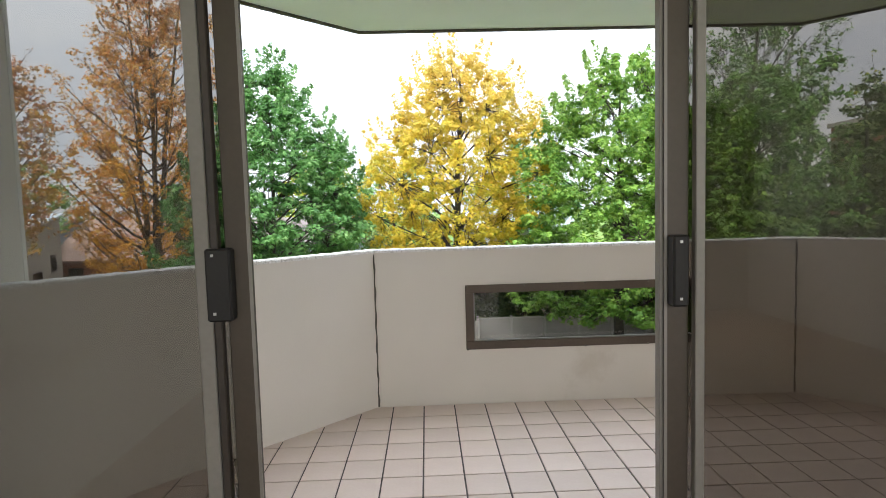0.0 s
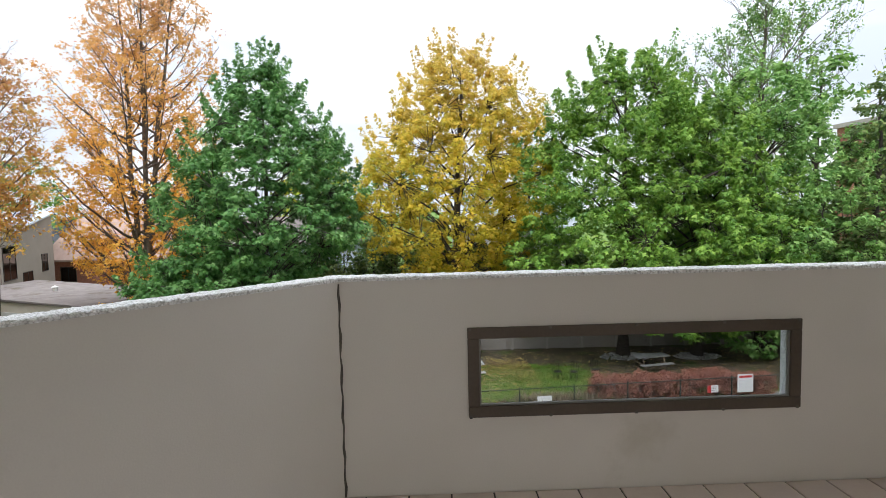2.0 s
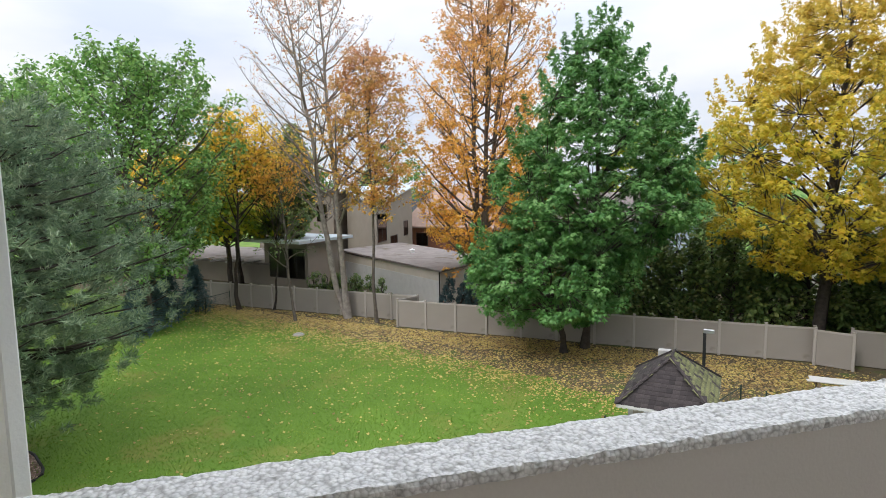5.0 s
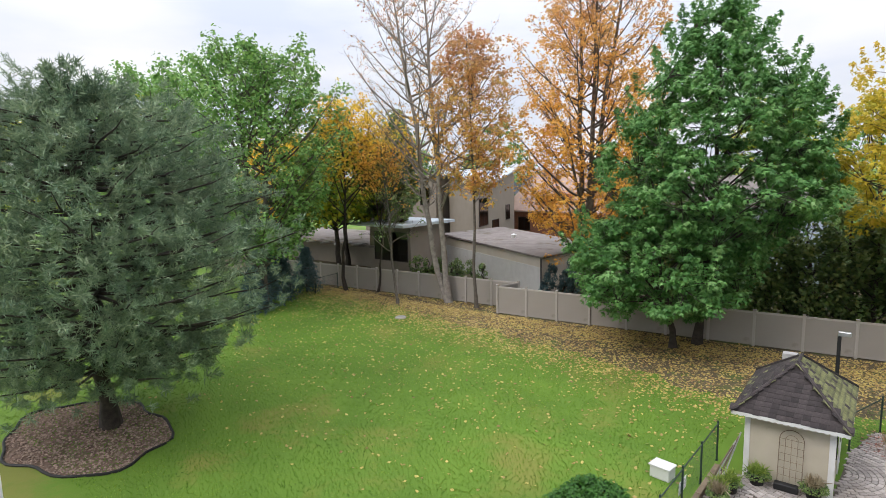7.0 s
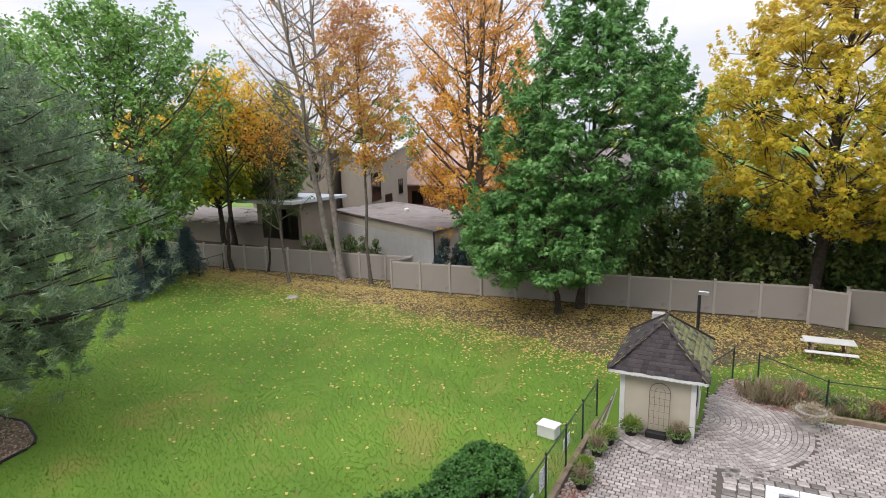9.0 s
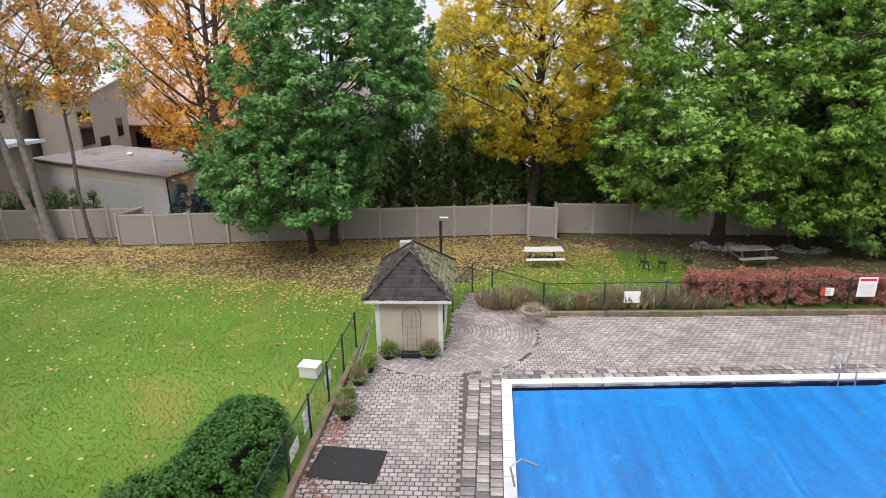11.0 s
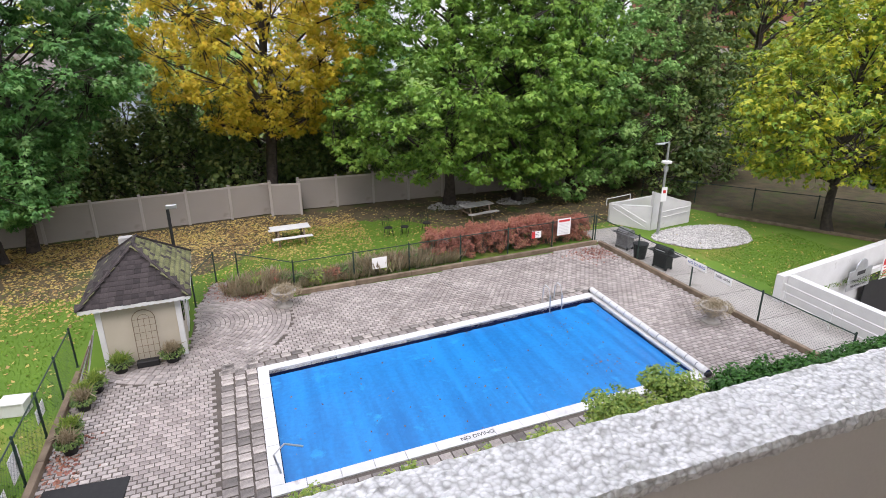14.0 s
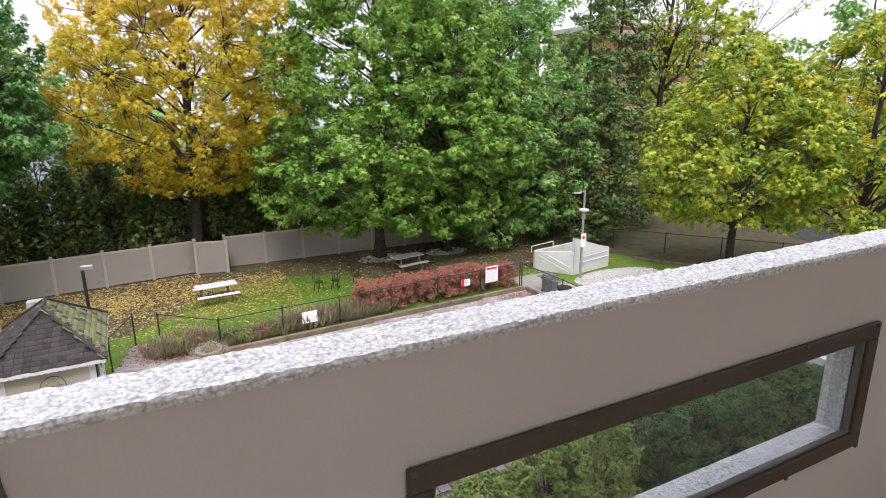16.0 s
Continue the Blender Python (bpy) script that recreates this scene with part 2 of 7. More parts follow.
AGGREGATE = pebbly("white_aggregate")
CEIL = surf("white_soffit", (0.78, 0.77, 0.75), (0.84, 0.83, 0.81), 0.9, 2, 150, 0.15, contrast=0.3)
FRAME_BROWN = surf("brown_frame_paint", (0.075, 0.054, 0.038), (0.11, 0.082, 0.06), 0.6, 3, 60, 0.1)
CAULK = surf("dark_sealant", (0.05, 0.045, 0.04), (0.16, 0.14, 0.11), 0.7, 12, 80, 0.3)
TILE = surf("pinkish_tile", (0.60, 0.49, 0.43), (0.68, 0.57, 0.51), 0.35, 3, 60, 0.05, contrast=0.3, pieces=0.06)
GROUT = surf("dark_grout", (0.06, 0.05, 0.045), (0.12, 0.10, 0.09), 0.9, 9, 100, 0.2)
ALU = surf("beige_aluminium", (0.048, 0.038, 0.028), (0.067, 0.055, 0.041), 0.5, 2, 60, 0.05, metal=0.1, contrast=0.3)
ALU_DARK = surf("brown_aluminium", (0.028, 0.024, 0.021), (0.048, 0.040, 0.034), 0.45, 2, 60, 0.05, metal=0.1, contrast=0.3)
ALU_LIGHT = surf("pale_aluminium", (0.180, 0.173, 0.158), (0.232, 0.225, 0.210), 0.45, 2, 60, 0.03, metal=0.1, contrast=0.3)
BLACK = surf("black_plastic", (0.006, 0.006, 0.007), (0.014, 0.014, 0.014), 0.65, 8, 90, 0.05)
GLASS = plain_glass("tinted_glass", (0.28, 0.275, 0.26))
GLASS_SCREEN = plain_glass("screened_glass", (0.19, 0.175, 0.155))
PANE = plain_glass("parapet_glass", (0.56, 0.59, 0.61))
ROOM_WALL = surf("white_wall_paint", (0.62, 0.60, 0.56), (0.70, 0.68, 0.64), 0.8, 2, 90, 0.05, contrast=0.3)
PARQUET = surf("wood_floor", (0.18, 0.10, 0.05), (0.30, 0.18, 0.09), 0.4, 4, 60, 0.05)
GRASS = surf("mown_grass", (0.070, 0.149, 0.009), (0.126, 0.228, 0.019), 0.9, 0.35, 26, 0.8, contrast=0.4, depth=0.03, spots=(0.177, 0.195, 0.033), spot_scale=0.25, spot_at=0.54)
SOIL = surf("leafy_soil", (0.06, 0.048, 0.028), (0.14, 0.11, 0.058), 0.95, 1.5, 22, 0.8, contrast=0.5, depth=0.03, spots=(0.075, 0.11, 0.022), spot_scale=0.9, spot_at=0.53)
MULCH = surf("brown_mulch", (0.11, 0.07, 0.05), (0.24, 0.16, 0.12), 0.95, 3, 40, 0.9, contrast=0.6, depth=0.03)
PAVER = surf("grey_pink_paver", (0.252, 0.222, 0.204), (0.383, 0.344, 0.318), 0.85, 0.9, 40, 0.25, contrast=0.5, islands=0.22, spots=(0.139, 0.115, 0.100), spot_scale=0.8, spot_at=0.62)
PAVER_PART = surf("grey_pink_paver_piece", (0.235, 0.20, 0.183), (0.41, 0.363, 0.335), 0.85, 0.8, 40, 0.25, contrast=0.6, pieces=0.24, spots=(0.115, 0.092, 0.08), spot_scale=0.7, spot_at=0.6)
SAND = surf("joint_sand", (0.06, 0.05, 0.04), (0.12, 0.10, 0.085), 0.95, 2, 60, 0.3)
STONE = surf("border_stone", (0.17, 0.15, 0.137), (0.36, 0.325, 0.295), 0.85, 3, 40, 0.3, contrast=0.6, pieces=0.5)
WHITE_CONC = surf("white_coping", (0.52, 0.52, 0.51), (0.66, 0.66, 0.65), 0.75, 3, 60, 0.15, contrast=0.4, spots=(0.34, 0.32, 0.30), spot_scale=1.7, spot_at=0.62)
CONC = surf("concrete_path", (0.30, 0.28, 0.255), (0.40, 0.38, 0.345), 0.9, 1.2, 60, 0.2, contrast=0.4, spots=(0.22, 0.2, 0.175), spot_scale=0.8, spot_at=0.6)
# sheen on the cover's wrinkles is painted in as paler streaks and spots
COVER = surf("blue_pool_cover", (0.001, 0.135, 0.40), (0.003, 0.205, 0.55), 0.36, 2.6, 9, 0.5, contrast=0.68, depth=0.03, spots=(0.012, 0.29, 0.64), spot_scale=1.3, spot_at=0.60, streak=(1.0, 0.09))
NAVY = surf("navy_waterline_tile", (0.01, 0.015, 0.05), (0.02, 0.03, 0.09), 0.25, 5, 40, 0.05)
VINYL = surf("taupe_vinyl_fence", (0.266, 0.240, 0.215), (0.303, 0.274, 0.244), 0.6, 0.8, 40, 0.05, contrast=0.3, spots=(0.215, 0.189, 0.163), spot_scale=0.9, spot_at=0.64)
VINYL_POST = surf("pale_vinyl_post", (0.352, 0.320, 0.288), (0.392, 0.360, 0.328), 0.6, 0.8, 40, 0.05, contrast=0.3)
SHED_WALL = surf("cream_shed_board", (0.42, 0.375, 0.29), (0.49, 0.445, 0.355), 0.75, 1.5, 50, 0.1, contrast=0.4, spots=(0.36, 0.31, 0.23), spot_scale=1.3, spot_at=0.62)
WHITE = surf("white_paint", (0.58, 0.58, 0.565), (0.68, 0.68, 0.665), 0.6, 2, 60, 0.1, contrast=0.4, spots=(0.44, 0.43, 0.40), spot_scale=2, spot_at=0.64)
SHINGLE = surf("grey_brown_shingle", (0.020, 0.016, 0.016), (0.055, 0.044, 0.043), 0.95, 6, 50, 0.5, contrast=0.5, pieces=0.4)
MOSS = surf("mossy_shingle", (0.06, 0.055, 0.04), (0.20, 0.21, 0.08), 0.95, 9, 40, 0.6, contrast=0.7, pieces=0.3)
GREEN_STEEL = surf("green_fence_steel", (0.012, 0.03, 0.022), (0.025, 0.05, 0.04), 0.5, 4, 50, 0.05)
TIMBER = surf("weathered_timber", (0.12, 0.085, 0.055), (0.25, 0.19, 0.135), 0.9, 3, 40, 0.4, contrast=0.5, pieces=0.15)
GREY_WOOD = surf("grey_timber", (0.30, 0.29, 0.28), (0.48, 0.47, 0.45), 0.9, 4, 50, 0.3, pieces=0.1)
BARK = surf("grey_bark", (0.07, 0.058, 0.048), (0.17, 0.145, 0.12), 0.95, 5, 30, 0.9, contrast=0.5, depth=0.03)
BARK_DARK = surf("dark_bark", (0.025, 0.02, 0.017), (0.07, 0.056, 0.045), 0.95, 5, 30, 0.9, contrast=0.5, depth=0.03)
BARK_PALE = surf("pale_bark", (0.16, 0.14, 0.12), (0.32, 0.285, 0.25), 0.95, 4, 30, 0.7, contrast=0.5, depth=0.03)
PEBBLE = surf("pale_pebble", (0.30, 0.29, 0.275), (0.54, 0.53, 0.50), 0.8, 20, 80, 0.1, islands=0.4)
HOUSE_BEIGE = surf("taupe_render", (0.246, 0.213, 0.176), (0.287, 0.250, 0.209), 0.9, 0.8, 30, 0.1, contrast=0.3)
GARAGE_CREAM = surf("cream_render", (0.56, 0.51, 0.43), (0.64, 0.59, 0.51), 0.9, 0.8, 30, 0.1, contrast=0.3)
ROOF_GREY = surf("grey_felt_roof", (0.165, 0.143, 0.131), (0.247, 0.217, 0.203), 0.95, 1.2, 30, 0.3, contrast=0.5, spots=(0.112, 0.090, 0.060), spot_scale=0.5, spot_at=0.55)
ROOF_PINK = surf("salmon_shingle_roof", (0.36, 0.25, 0.20), (0.48, 0.34, 0.28), 0.95, 1.2, 20, 0.3, contrast=0.5)
ROOF_METAL = surf("white_metal_roof", (0.42, 0.48, 0.52), (0.52, 0.58, 0.62), 0.5, 0.6, 20, 0.05)
BRICK = surf("red_brick", (0.22, 0.09, 0.06), (0.34, 0.15, 0.10), 0.9, 5, 40, 0.3, contrast=0.6)
WINDOW_DARK = plain_glass("dark_window_glass", (0.05, 0.055, 0.06), 0.02)
STEEL = surf("galvanised_steel", (0.42, 0.43, 0.44), (0.55, 0.56, 0.57), 0.4, 6, 60, 0.05, metal=0.8)
WHITE_SIGN = surf("white_sign_face", (0.78, 0.78, 0.76), (0.84, 0.84, 0.82), 0.5, 3, 40, 0.0, contrast=0.2)
RED = surf("red_enamel", (0.55, 0.03, 0.03), (0.65, 0.05, 0.05), 0.5, 3, 40, 0.0)
BLUE_INK = surf("blue_lettering", (0.02, 0.06, 0.28), (0.03, 0.08, 0.35), 0.5, 3, 40, 0.0)
INK = surf("black_lettering", (0.015, 0.015, 0.015), (0.03, 0.03, 0.03), 0.6, 3, 40, 0.0)
ASPHALT = surf("asphalt", (0.035, 0.035, 0.036), (0.07, 0.068, 0.066), 0.9, 0.6, 30, 0.3)

L_GREEN_DARK = leaf_mat("dark_maple_leaves", [(0.029, 0.102, 0.023), (0.082, 0.222, 0.055), (0.162, 0.342, 0.096), (0.288, 0.456, 0.180)])
L_GREEN = leaf_mat("maple_leaves", [(0.034, 0.112, 0.013), (0.129, 0.269, 0.038), (0.246, 0.414, 0.067), (0.392, 0.538, 0.112)])
L_YELLOW = leaf_mat("yellow_leaves", [(0.230, 0.299, 0.034), (0.575, 0.506, 0.052), (0.782, 0.609, 0.069), (0.828, 0.552, 0.092)], through_leaf=0.5, high=((0.70, 0.50, 0.17), 11.0, 21.0))
L_YELLOWGREEN = leaf_mat("yellow_green_leaves", [(0.065, 0.169, 0.026), (0.195, 0.325, 0.039), (0.468, 0.494, 0.046), (0.806, 0.650, 0.052)], through_leaf=0.35)
L_ORANGE = leaf_mat("orange_leaves", [(0.550, 0.264, 0.055), (0.836, 0.440, 0.077), (0.902, 0.572, 0.099), (0.770, 0.308, 0.132)], through_leaf=0.5, high=((0.66, 0.41, 0.23), 11.0, 25.0))
L_GOLD = leaf_mat("golden_orange_leaves", [(0.55, 0.46, 0.05), (0.80, 0.60, 0.07), (0.90, 0.62, 0.09), (0.85, 0.42, 0.08)], through_leaf=0.5)
L_RUST = leaf_mat("rust_leaves", [(0.528, 0.252, 0.108), (0.744, 0.396, 0.120), (0.720, 0.504, 0.120), (0.408, 0.408, 0.096)], through_leaf=0.5, high=((0.58, 0.33, 0.22), 11.0, 20.0))
L_ASH = leaf_mat("ash_leaves", [(0.056, 0.162, 0.036), (0.145, 0.308, 0.073), (0.259, 0.438, 0.121), (0.389, 0.551, 0.179)])
L_PINE = leaf_mat("pine_needles", [(0.049, 0.098, 0.059), (0.140, 0.217, 0.133), (0.266, 0.350, 0.210), (0.448, 0.504, 0.322)], through_leaf=0.1)
L_SPRUCE = leaf_mat("spruce_needles", [(0.022, 0.060, 0.068), (0.060, 0.120, 0.128), (0.120, 0.195, 0.195)], through_leaf=0.1)
L_CEDAR = leaf_mat("cedar_foliage", [(0.037, 0.088, 0.026), (0.100, 0.175, 0.050), (0.188, 0.263, 0.075), (0.312, 0.331, 0.100)])
L_SHRUB = leaf_mat("shrub_leaves", [(0.09, 0.17, 0.03), (0.19, 0.30, 0.055), (0.35, 0.43, 0.09), (0.55, 0.53, 0.14)])
L_BOX = leaf_mat("boxwood_leaves", [(0.015, 0.07, 0.010), (0.05, 0.16, 0.022), (0.10, 0.24, 0.04)])
L_RED = leaf_mat("red_shrub_leaves", [(0.17, 0.065, 0.055), (0.36, 0.13, 0.10), (0.50, 0.23, 0.15), (0.46, 0.32, 0.15)])
L_DRY = leaf_mat("dry_grass_stems", [(0.176, 0.132, 0.079), (0.317, 0.255, 0.158), (0.405, 0.343, 0.238), (0.176, 0.194, 0.079)])
L_LITTER = leaf_mat("fallen_leaf_tones", [(0.19, 0.11, 0.06), (0.34, 0.22, 0.09), (0.60, 0.48, 0.15), (0.30, 0.16, 0.08)], through_leaf=0.15)
L_LITTER_RED = leaf_mat("red_fallen_leaves", [(0.14, 0.05, 0.04), (0.26, 0.10, 0.07), (0.36, 0.18, 0.10)], through_leaf=0.15)
L_GRASS = leaf_mat("grass_blades", [(0.045, 0.117, 0.007), (0.099, 0.216, 0.013), (0.162, 0.288, 0.023), (0.243, 0.315, 0.045)], through_leaf=0.25)

# ---------------------------------------------------------------- balcony
P_IN = [(-1.6, -1.6), (0.0, 0.0), (2.9, 0.0), (4.25, -1.35)]        # inner line of the parapet
T = 0.115                                                              # its thickness


def outward(i, t):
    """The inner line moved outward by t, mitred at the corners."""
    k = t * math.tan(radians(22.5))
    s = t * math.sqrt(0.5)
    a, b = P_IN[i]
    return [(a - s, b + s), (a - k, b + t), (a + k, b + t), (a + s, b + s)][i]


WIN = (0.61, 2.25, 0.38, 0.823)     # opening of the parapet's window with its frame
top = 1.066

# left and right slanted walls and the straight front wall, with an opening for the window
bm = prism(bmesh.new(), [P_IN[0], P_IN[1], outward(1, T), outward(0, T)], -0.35, top)
setting("parapet_wall_left", bm, STUCCO, "beige painted stucco parapet wall of the balcony, slightly stained", "wall")
bm = prism(bmesh.new(), [P_IN[2], P_IN[3], outward(3, T), outward(2, T)], -0.35, top)
setting("parapet_wall_right", bm, STUCCO, "beige painted stucco parapet wall of the balcony, slanted end", "wall")
bm = bmesh.new()
x0, x1, z0, z1 = WIN[0] + 0.014, WIN[1] - 0.014, WIN[2] + 0.014, WIN[3] - 0.014
prism(bm, [P_IN[1], (x0, 0), (x0, T), outward(1, T)], -0.35, top)
prism(bm, [(x1, 0), P_IN[2], outward(2, T), (x1, T)], -0.35, top)
prism(bm, [(x0, 0), (x1, 0), (x1, T), (x0, T)], -0.35, z0)
prism(bm, [(x0, 0), (x1, 0), (x1, T), (x0, T)], z1, top)
front = setting("parapet_wall_front", bm, STUCCO, "beige painted stucco parapet wall with a long low window", "wall")

# rough white aggregate coping on top: an uneven strip of stones in mortar
def coping(name, a, b, c, d):
    """A coping over the plan a b (inner) c d (outer), its surface lumpy."""
    a, b, c, d = Vector((*a, 0)), Vector((*b, 0)), Vector((*c, 0)), Vector((*d, 0))
    length = (b - a).length
    nu, nv = int(length / 0.008), 18
    vs = np.zeros((nu + 1, nv + 5, 3), np.float32)
    for i in range(nu + 1):
        p, q = a.lerp(b, i / nu), d.lerp(c, i / nu)
        n_out = (q - p).normalized()
        row = [p - 0.002 * n_out + Vector((0, 0, top - 0.006)), p - 0.003 * n_out + Vector((0, 0, top + 0.006))]
        row += [p.lerp(q, j / nv) + Vector((0, 0, top + 0.013)) for j in range(nv + 1)]
        row += [q + 0.004 * n_out + Vector((0, 0, top + 0.004)), q + 0.003 * n_out + Vector((0, 0, top - 0.04))]
        for j, v in enumerate(row):
            f = noise.noise(v * 75) * 0.0035 + noise.noise(v * 160) * 0.002 + noise.noise(v * 14) * 0.003
            vs[i, j] = v + (Vector((0, 0, f)) if 1 < j < nv + 3 else -n_out * (f + 0.001) if j <= 1 else n_out * f)
    w = nv + 5
    i, j = np.meshgrid(np.arange(nu), np.arange(w - 1), indexing="ij")
    k = (i * w + j).ravel()
    faces = np.stack([k, k + w, k + w + 1, k + 1], 1)
    ob = mesh_np(name, vs.reshape(-1, 3), faces, AGGREGATE)
    return tagged(ob, "rough white exposed-aggregate coping along the parapet top", "coping", kind="structure")


coping("coping_left", P_IN[0], P_IN[1], outward(1, T), outward(0, T))
coping("coping_front", P_IN[1], P_IN[2], outward(2, T), outward(1, T))
coping("coping_right", P_IN[2], P_IN[3], outward(3, T), outward(2, T))

# dark uneven sealant in the two inner corners
for nm, (cx, cy) in (("joint_sealant_left", P_IN[1]), ("joint_sealant_right", P_IN[2])):
    pts = [(cx + 0.003 * math.sin(k * 2.1), cy - 0.002, 0.0 + k * 0.05) for k in range(22)]
    setting(nm, tube(bmesh.new(), pts, [0.006 + 0.002 * math.sin(k * 1.7) for k in range(22)], 6), CAULK, "dark cracked sealant in the parapet corner", "sealant")

# the low window in the parapet: brown frame, fine white bead, tinted pane
win = tagged(new("window_1"), "long low window with a brown frame in the parapet", "window", kind="structure")
fw = 0.055
for nm, b in (("top_rail", (WIN[0], WIN[1], WIN[3] - fw, WIN[3])), ("bottom_rail", (WIN[0], WIN[1], WIN[2], WIN[2] + fw)), ("side_rail", (WIN[0], WIN[0] + fw, WIN[2] + fw, WIN[3] - fw)), ("side_rail", (WIN[1] - fw, WIN[1], WIN[2] + fw, WIN[3] - fw))):
    part(nm, one_box(b[0], b[1], -0.016, -0.002, b[2], b[3], 0.003), FRAME_BROWN, win)
for b in ((WIN[0] + fw, WIN[1] - fw, WIN[2] + fw, WIN[2] + fw + 0.008), (WIN[0] + fw, WIN[0] + fw + 0.008, WIN[2] + fw + 0.008, WIN[3] - fw), (WIN[1] - fw - 0.008, WIN[1] - fw, WIN[2] + fw + 0.008, WIN[3] - fw)):
    part("glazing_bead", one_box(b[0], b[1], -0.006, 0.012, b[2], b[3], 0.001), ALU_LIGHT, win)
pane = part("pane", one_box(x0 + 0.002, x1 - 0.002, 0.03, 0.036, z0 + 0.002, z1 - 0.002), PANE, win)
pane.visible_shadow = False
for sx in (WIN[0] + 0.01, WIN[0] + 0.4, WIN[0] + 0.82, WIN[0] + 1.25, WIN[1] - 0.02):
    for sz in (WIN[2] + 0.004, WIN[3] - 0.006):
        part("screw", one_box(sx - 0.007, sx + 0.007, -0.022, -0.014, sz - 0.006, sz + 0.006, 0.002), CAULK, win)

# rough reveal of aggregate round the opening
bm = bmesh.new()
box(bm, x0 - 0.001, x1 + 0.001, 0.04, T + 0.004, z0 - 0.001, z0 + 0.012)
box(bm, x0 - 0.001, x0 + 0.012, 0.04, T + 0.003, z0 + 0.013, z1 - 0.001)
box(bm, x1 - 0.012, x1 + 0.001, 0.04, T + 0.003, z0 + 0.013, z1 - 0.001)
setting("window_sill_outer", bm, AGGREGATE, "rough white aggregate sill outside the parapet window", "sill")

# floor: slab under the tiles
POLY = [(-1.6, -2.08), (4.25, -2.08), (4.25, -1.35), (2.9, 0.0), (0.0, 0.0), (-1.6, -1.6)]
floor = setting("floor_balcony", prism(bmesh.new(), POLY, -0.3, -0.006), GROUT, "balcony floor of pinkish square tiles with dark joints", "floor")
soffit_pts = [(-1.85, -2.3), (4.5, -2.3), (4.55, -1.30), (3.02, 0.20), (-0.06, 0.20), (-1.85, -1.59)]
setting("ceiling_balcony", prism(bmesh.new(), soffit_pts, 2.57, 2.62), CEIL, "painted concrete balcony soffit with a dark drip edge", "ceiling")
bm = bmesh.new()
for a, b in zip(soffit_pts[2:], soffit_pts[3:]):
    tube(bm, [(a[0], a[1] - 0.03, 2.562), (b[0], b[1] - 0.03, 2.562)], 0.012, 5)
setting("trim_drip_edge", bm, CAULK, "dark drip groove along the soffit edge", "trim")
setting("slab_above", prism(bmesh.new(), [(x, y + (0.02 if y > -1 else 0)) for x, y in soffit_pts], 2.625, 2.9), STUCCO, "concrete balcony slab of the storey above", "slab")

# ---------------------------------------------------------------- facade, room behind the doors
def wall(name, x0, x1, y0, y1, z0, z1, mat=STUCCO, label="plain beige rendered building wall"):
    return setting(name, one_box(x0, x1, y0, y1, z0, z1), mat, label, "wall")


wall("wall_wing_left", -1.85, -1.60, -2.25, -1.03, -0.35, 2.57)
setting("trim_wing_left", one_box(-1.853, -1.597, -1.03, -0.998, -0.35, 2.57, 0.004), CEIL, "pale metal edge trim at the end of the balcony wall", "trim")
wall("wall_jamb_left", -1.597, -1.372, -2.25, -2.03, 0.0, 2.57)
wall("wall_wing_right", 4.27, 4.5, -2.3, -1.30, -0.35, 2.57)
wall("wall_facade_left", -14.0, -1.60, -2.45, -2.25, G - 0.2, 9)
wall("wall_facade_right", 4.5, 16.0, -2.45, -2.25, G - 0.2, 9)
wall("wall_facade_below", -1.62, 4.5, -2.45, -2.25, G - 0.2, -0.35)
wall("wall_facade_above", -1.62, 4.5, -2.45, -2.25, 2.9, 9)
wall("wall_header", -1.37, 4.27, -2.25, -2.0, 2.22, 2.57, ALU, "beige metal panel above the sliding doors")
wall("wall_room_left", -1.6, -1.4, -7.2, -2.25, 0, 2.5, ROOM_WALL, "white painted living room wall")
wall("wall_room_right", 4.3, 4.5, -7.2, -2.25, 0, 2.5, ROOM_WALL, "white painted living room wall")
# unseen back wall, left open where the added fill lamp stands
bm = bmesh.new()
for q in ((-1.6, -0.85, 0, 2.5), (3.65, 4.5, 0, 2.5), (-0.85, 3.65, 0, 0.9), (-0.85, 3.65, 2.3, 2.5)):
    box(bm, q[0], q[1], -7.4, -7.2, q[2], q[3])
setting("wall_room_back", bm, ROOM_WALL, "white painted living room wall with an unseen opening for the added lamp", "wall")
setting("floor_room", one_box(-1.6, 4.5, -7.4, -2.1, -0.2, 0.0), PARQUET, "brown wooden living room floor", "floor")
setting("ceiling_room", one_box(-1.6, 4.5, -7.4, -2.26, 2.5, 2.7), CEIL, "white living room ceiling", "ceiling")

# sliding doors: two moving leaves slid apart, fixed leaves behind them
def leaf(name, x0, x1, y, label, stile_side, glass=GLASS):
    d = tagged(new(name), label, "door", kind="structure")
    s = 0.075
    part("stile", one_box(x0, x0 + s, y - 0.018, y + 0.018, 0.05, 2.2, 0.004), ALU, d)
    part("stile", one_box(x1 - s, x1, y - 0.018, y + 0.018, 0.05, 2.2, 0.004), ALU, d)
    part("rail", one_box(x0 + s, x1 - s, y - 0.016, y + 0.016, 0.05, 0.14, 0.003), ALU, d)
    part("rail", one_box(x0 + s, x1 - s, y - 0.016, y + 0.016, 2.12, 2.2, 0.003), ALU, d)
    g = part("pane", one_box(x0 + s, x1 - s, y - 0.003, y + 0.003, 0.14, 2.12), glass, d)
    g.visible_shadow = False
    edge = x1 if stile_side > 0 else x0
    part("weather_strip", one_box(edge - 0.005, edge + 0.005, y - 0.023, y - 0.0185, 0.05, 2.2), ALU_LIGHT, d)
    return d


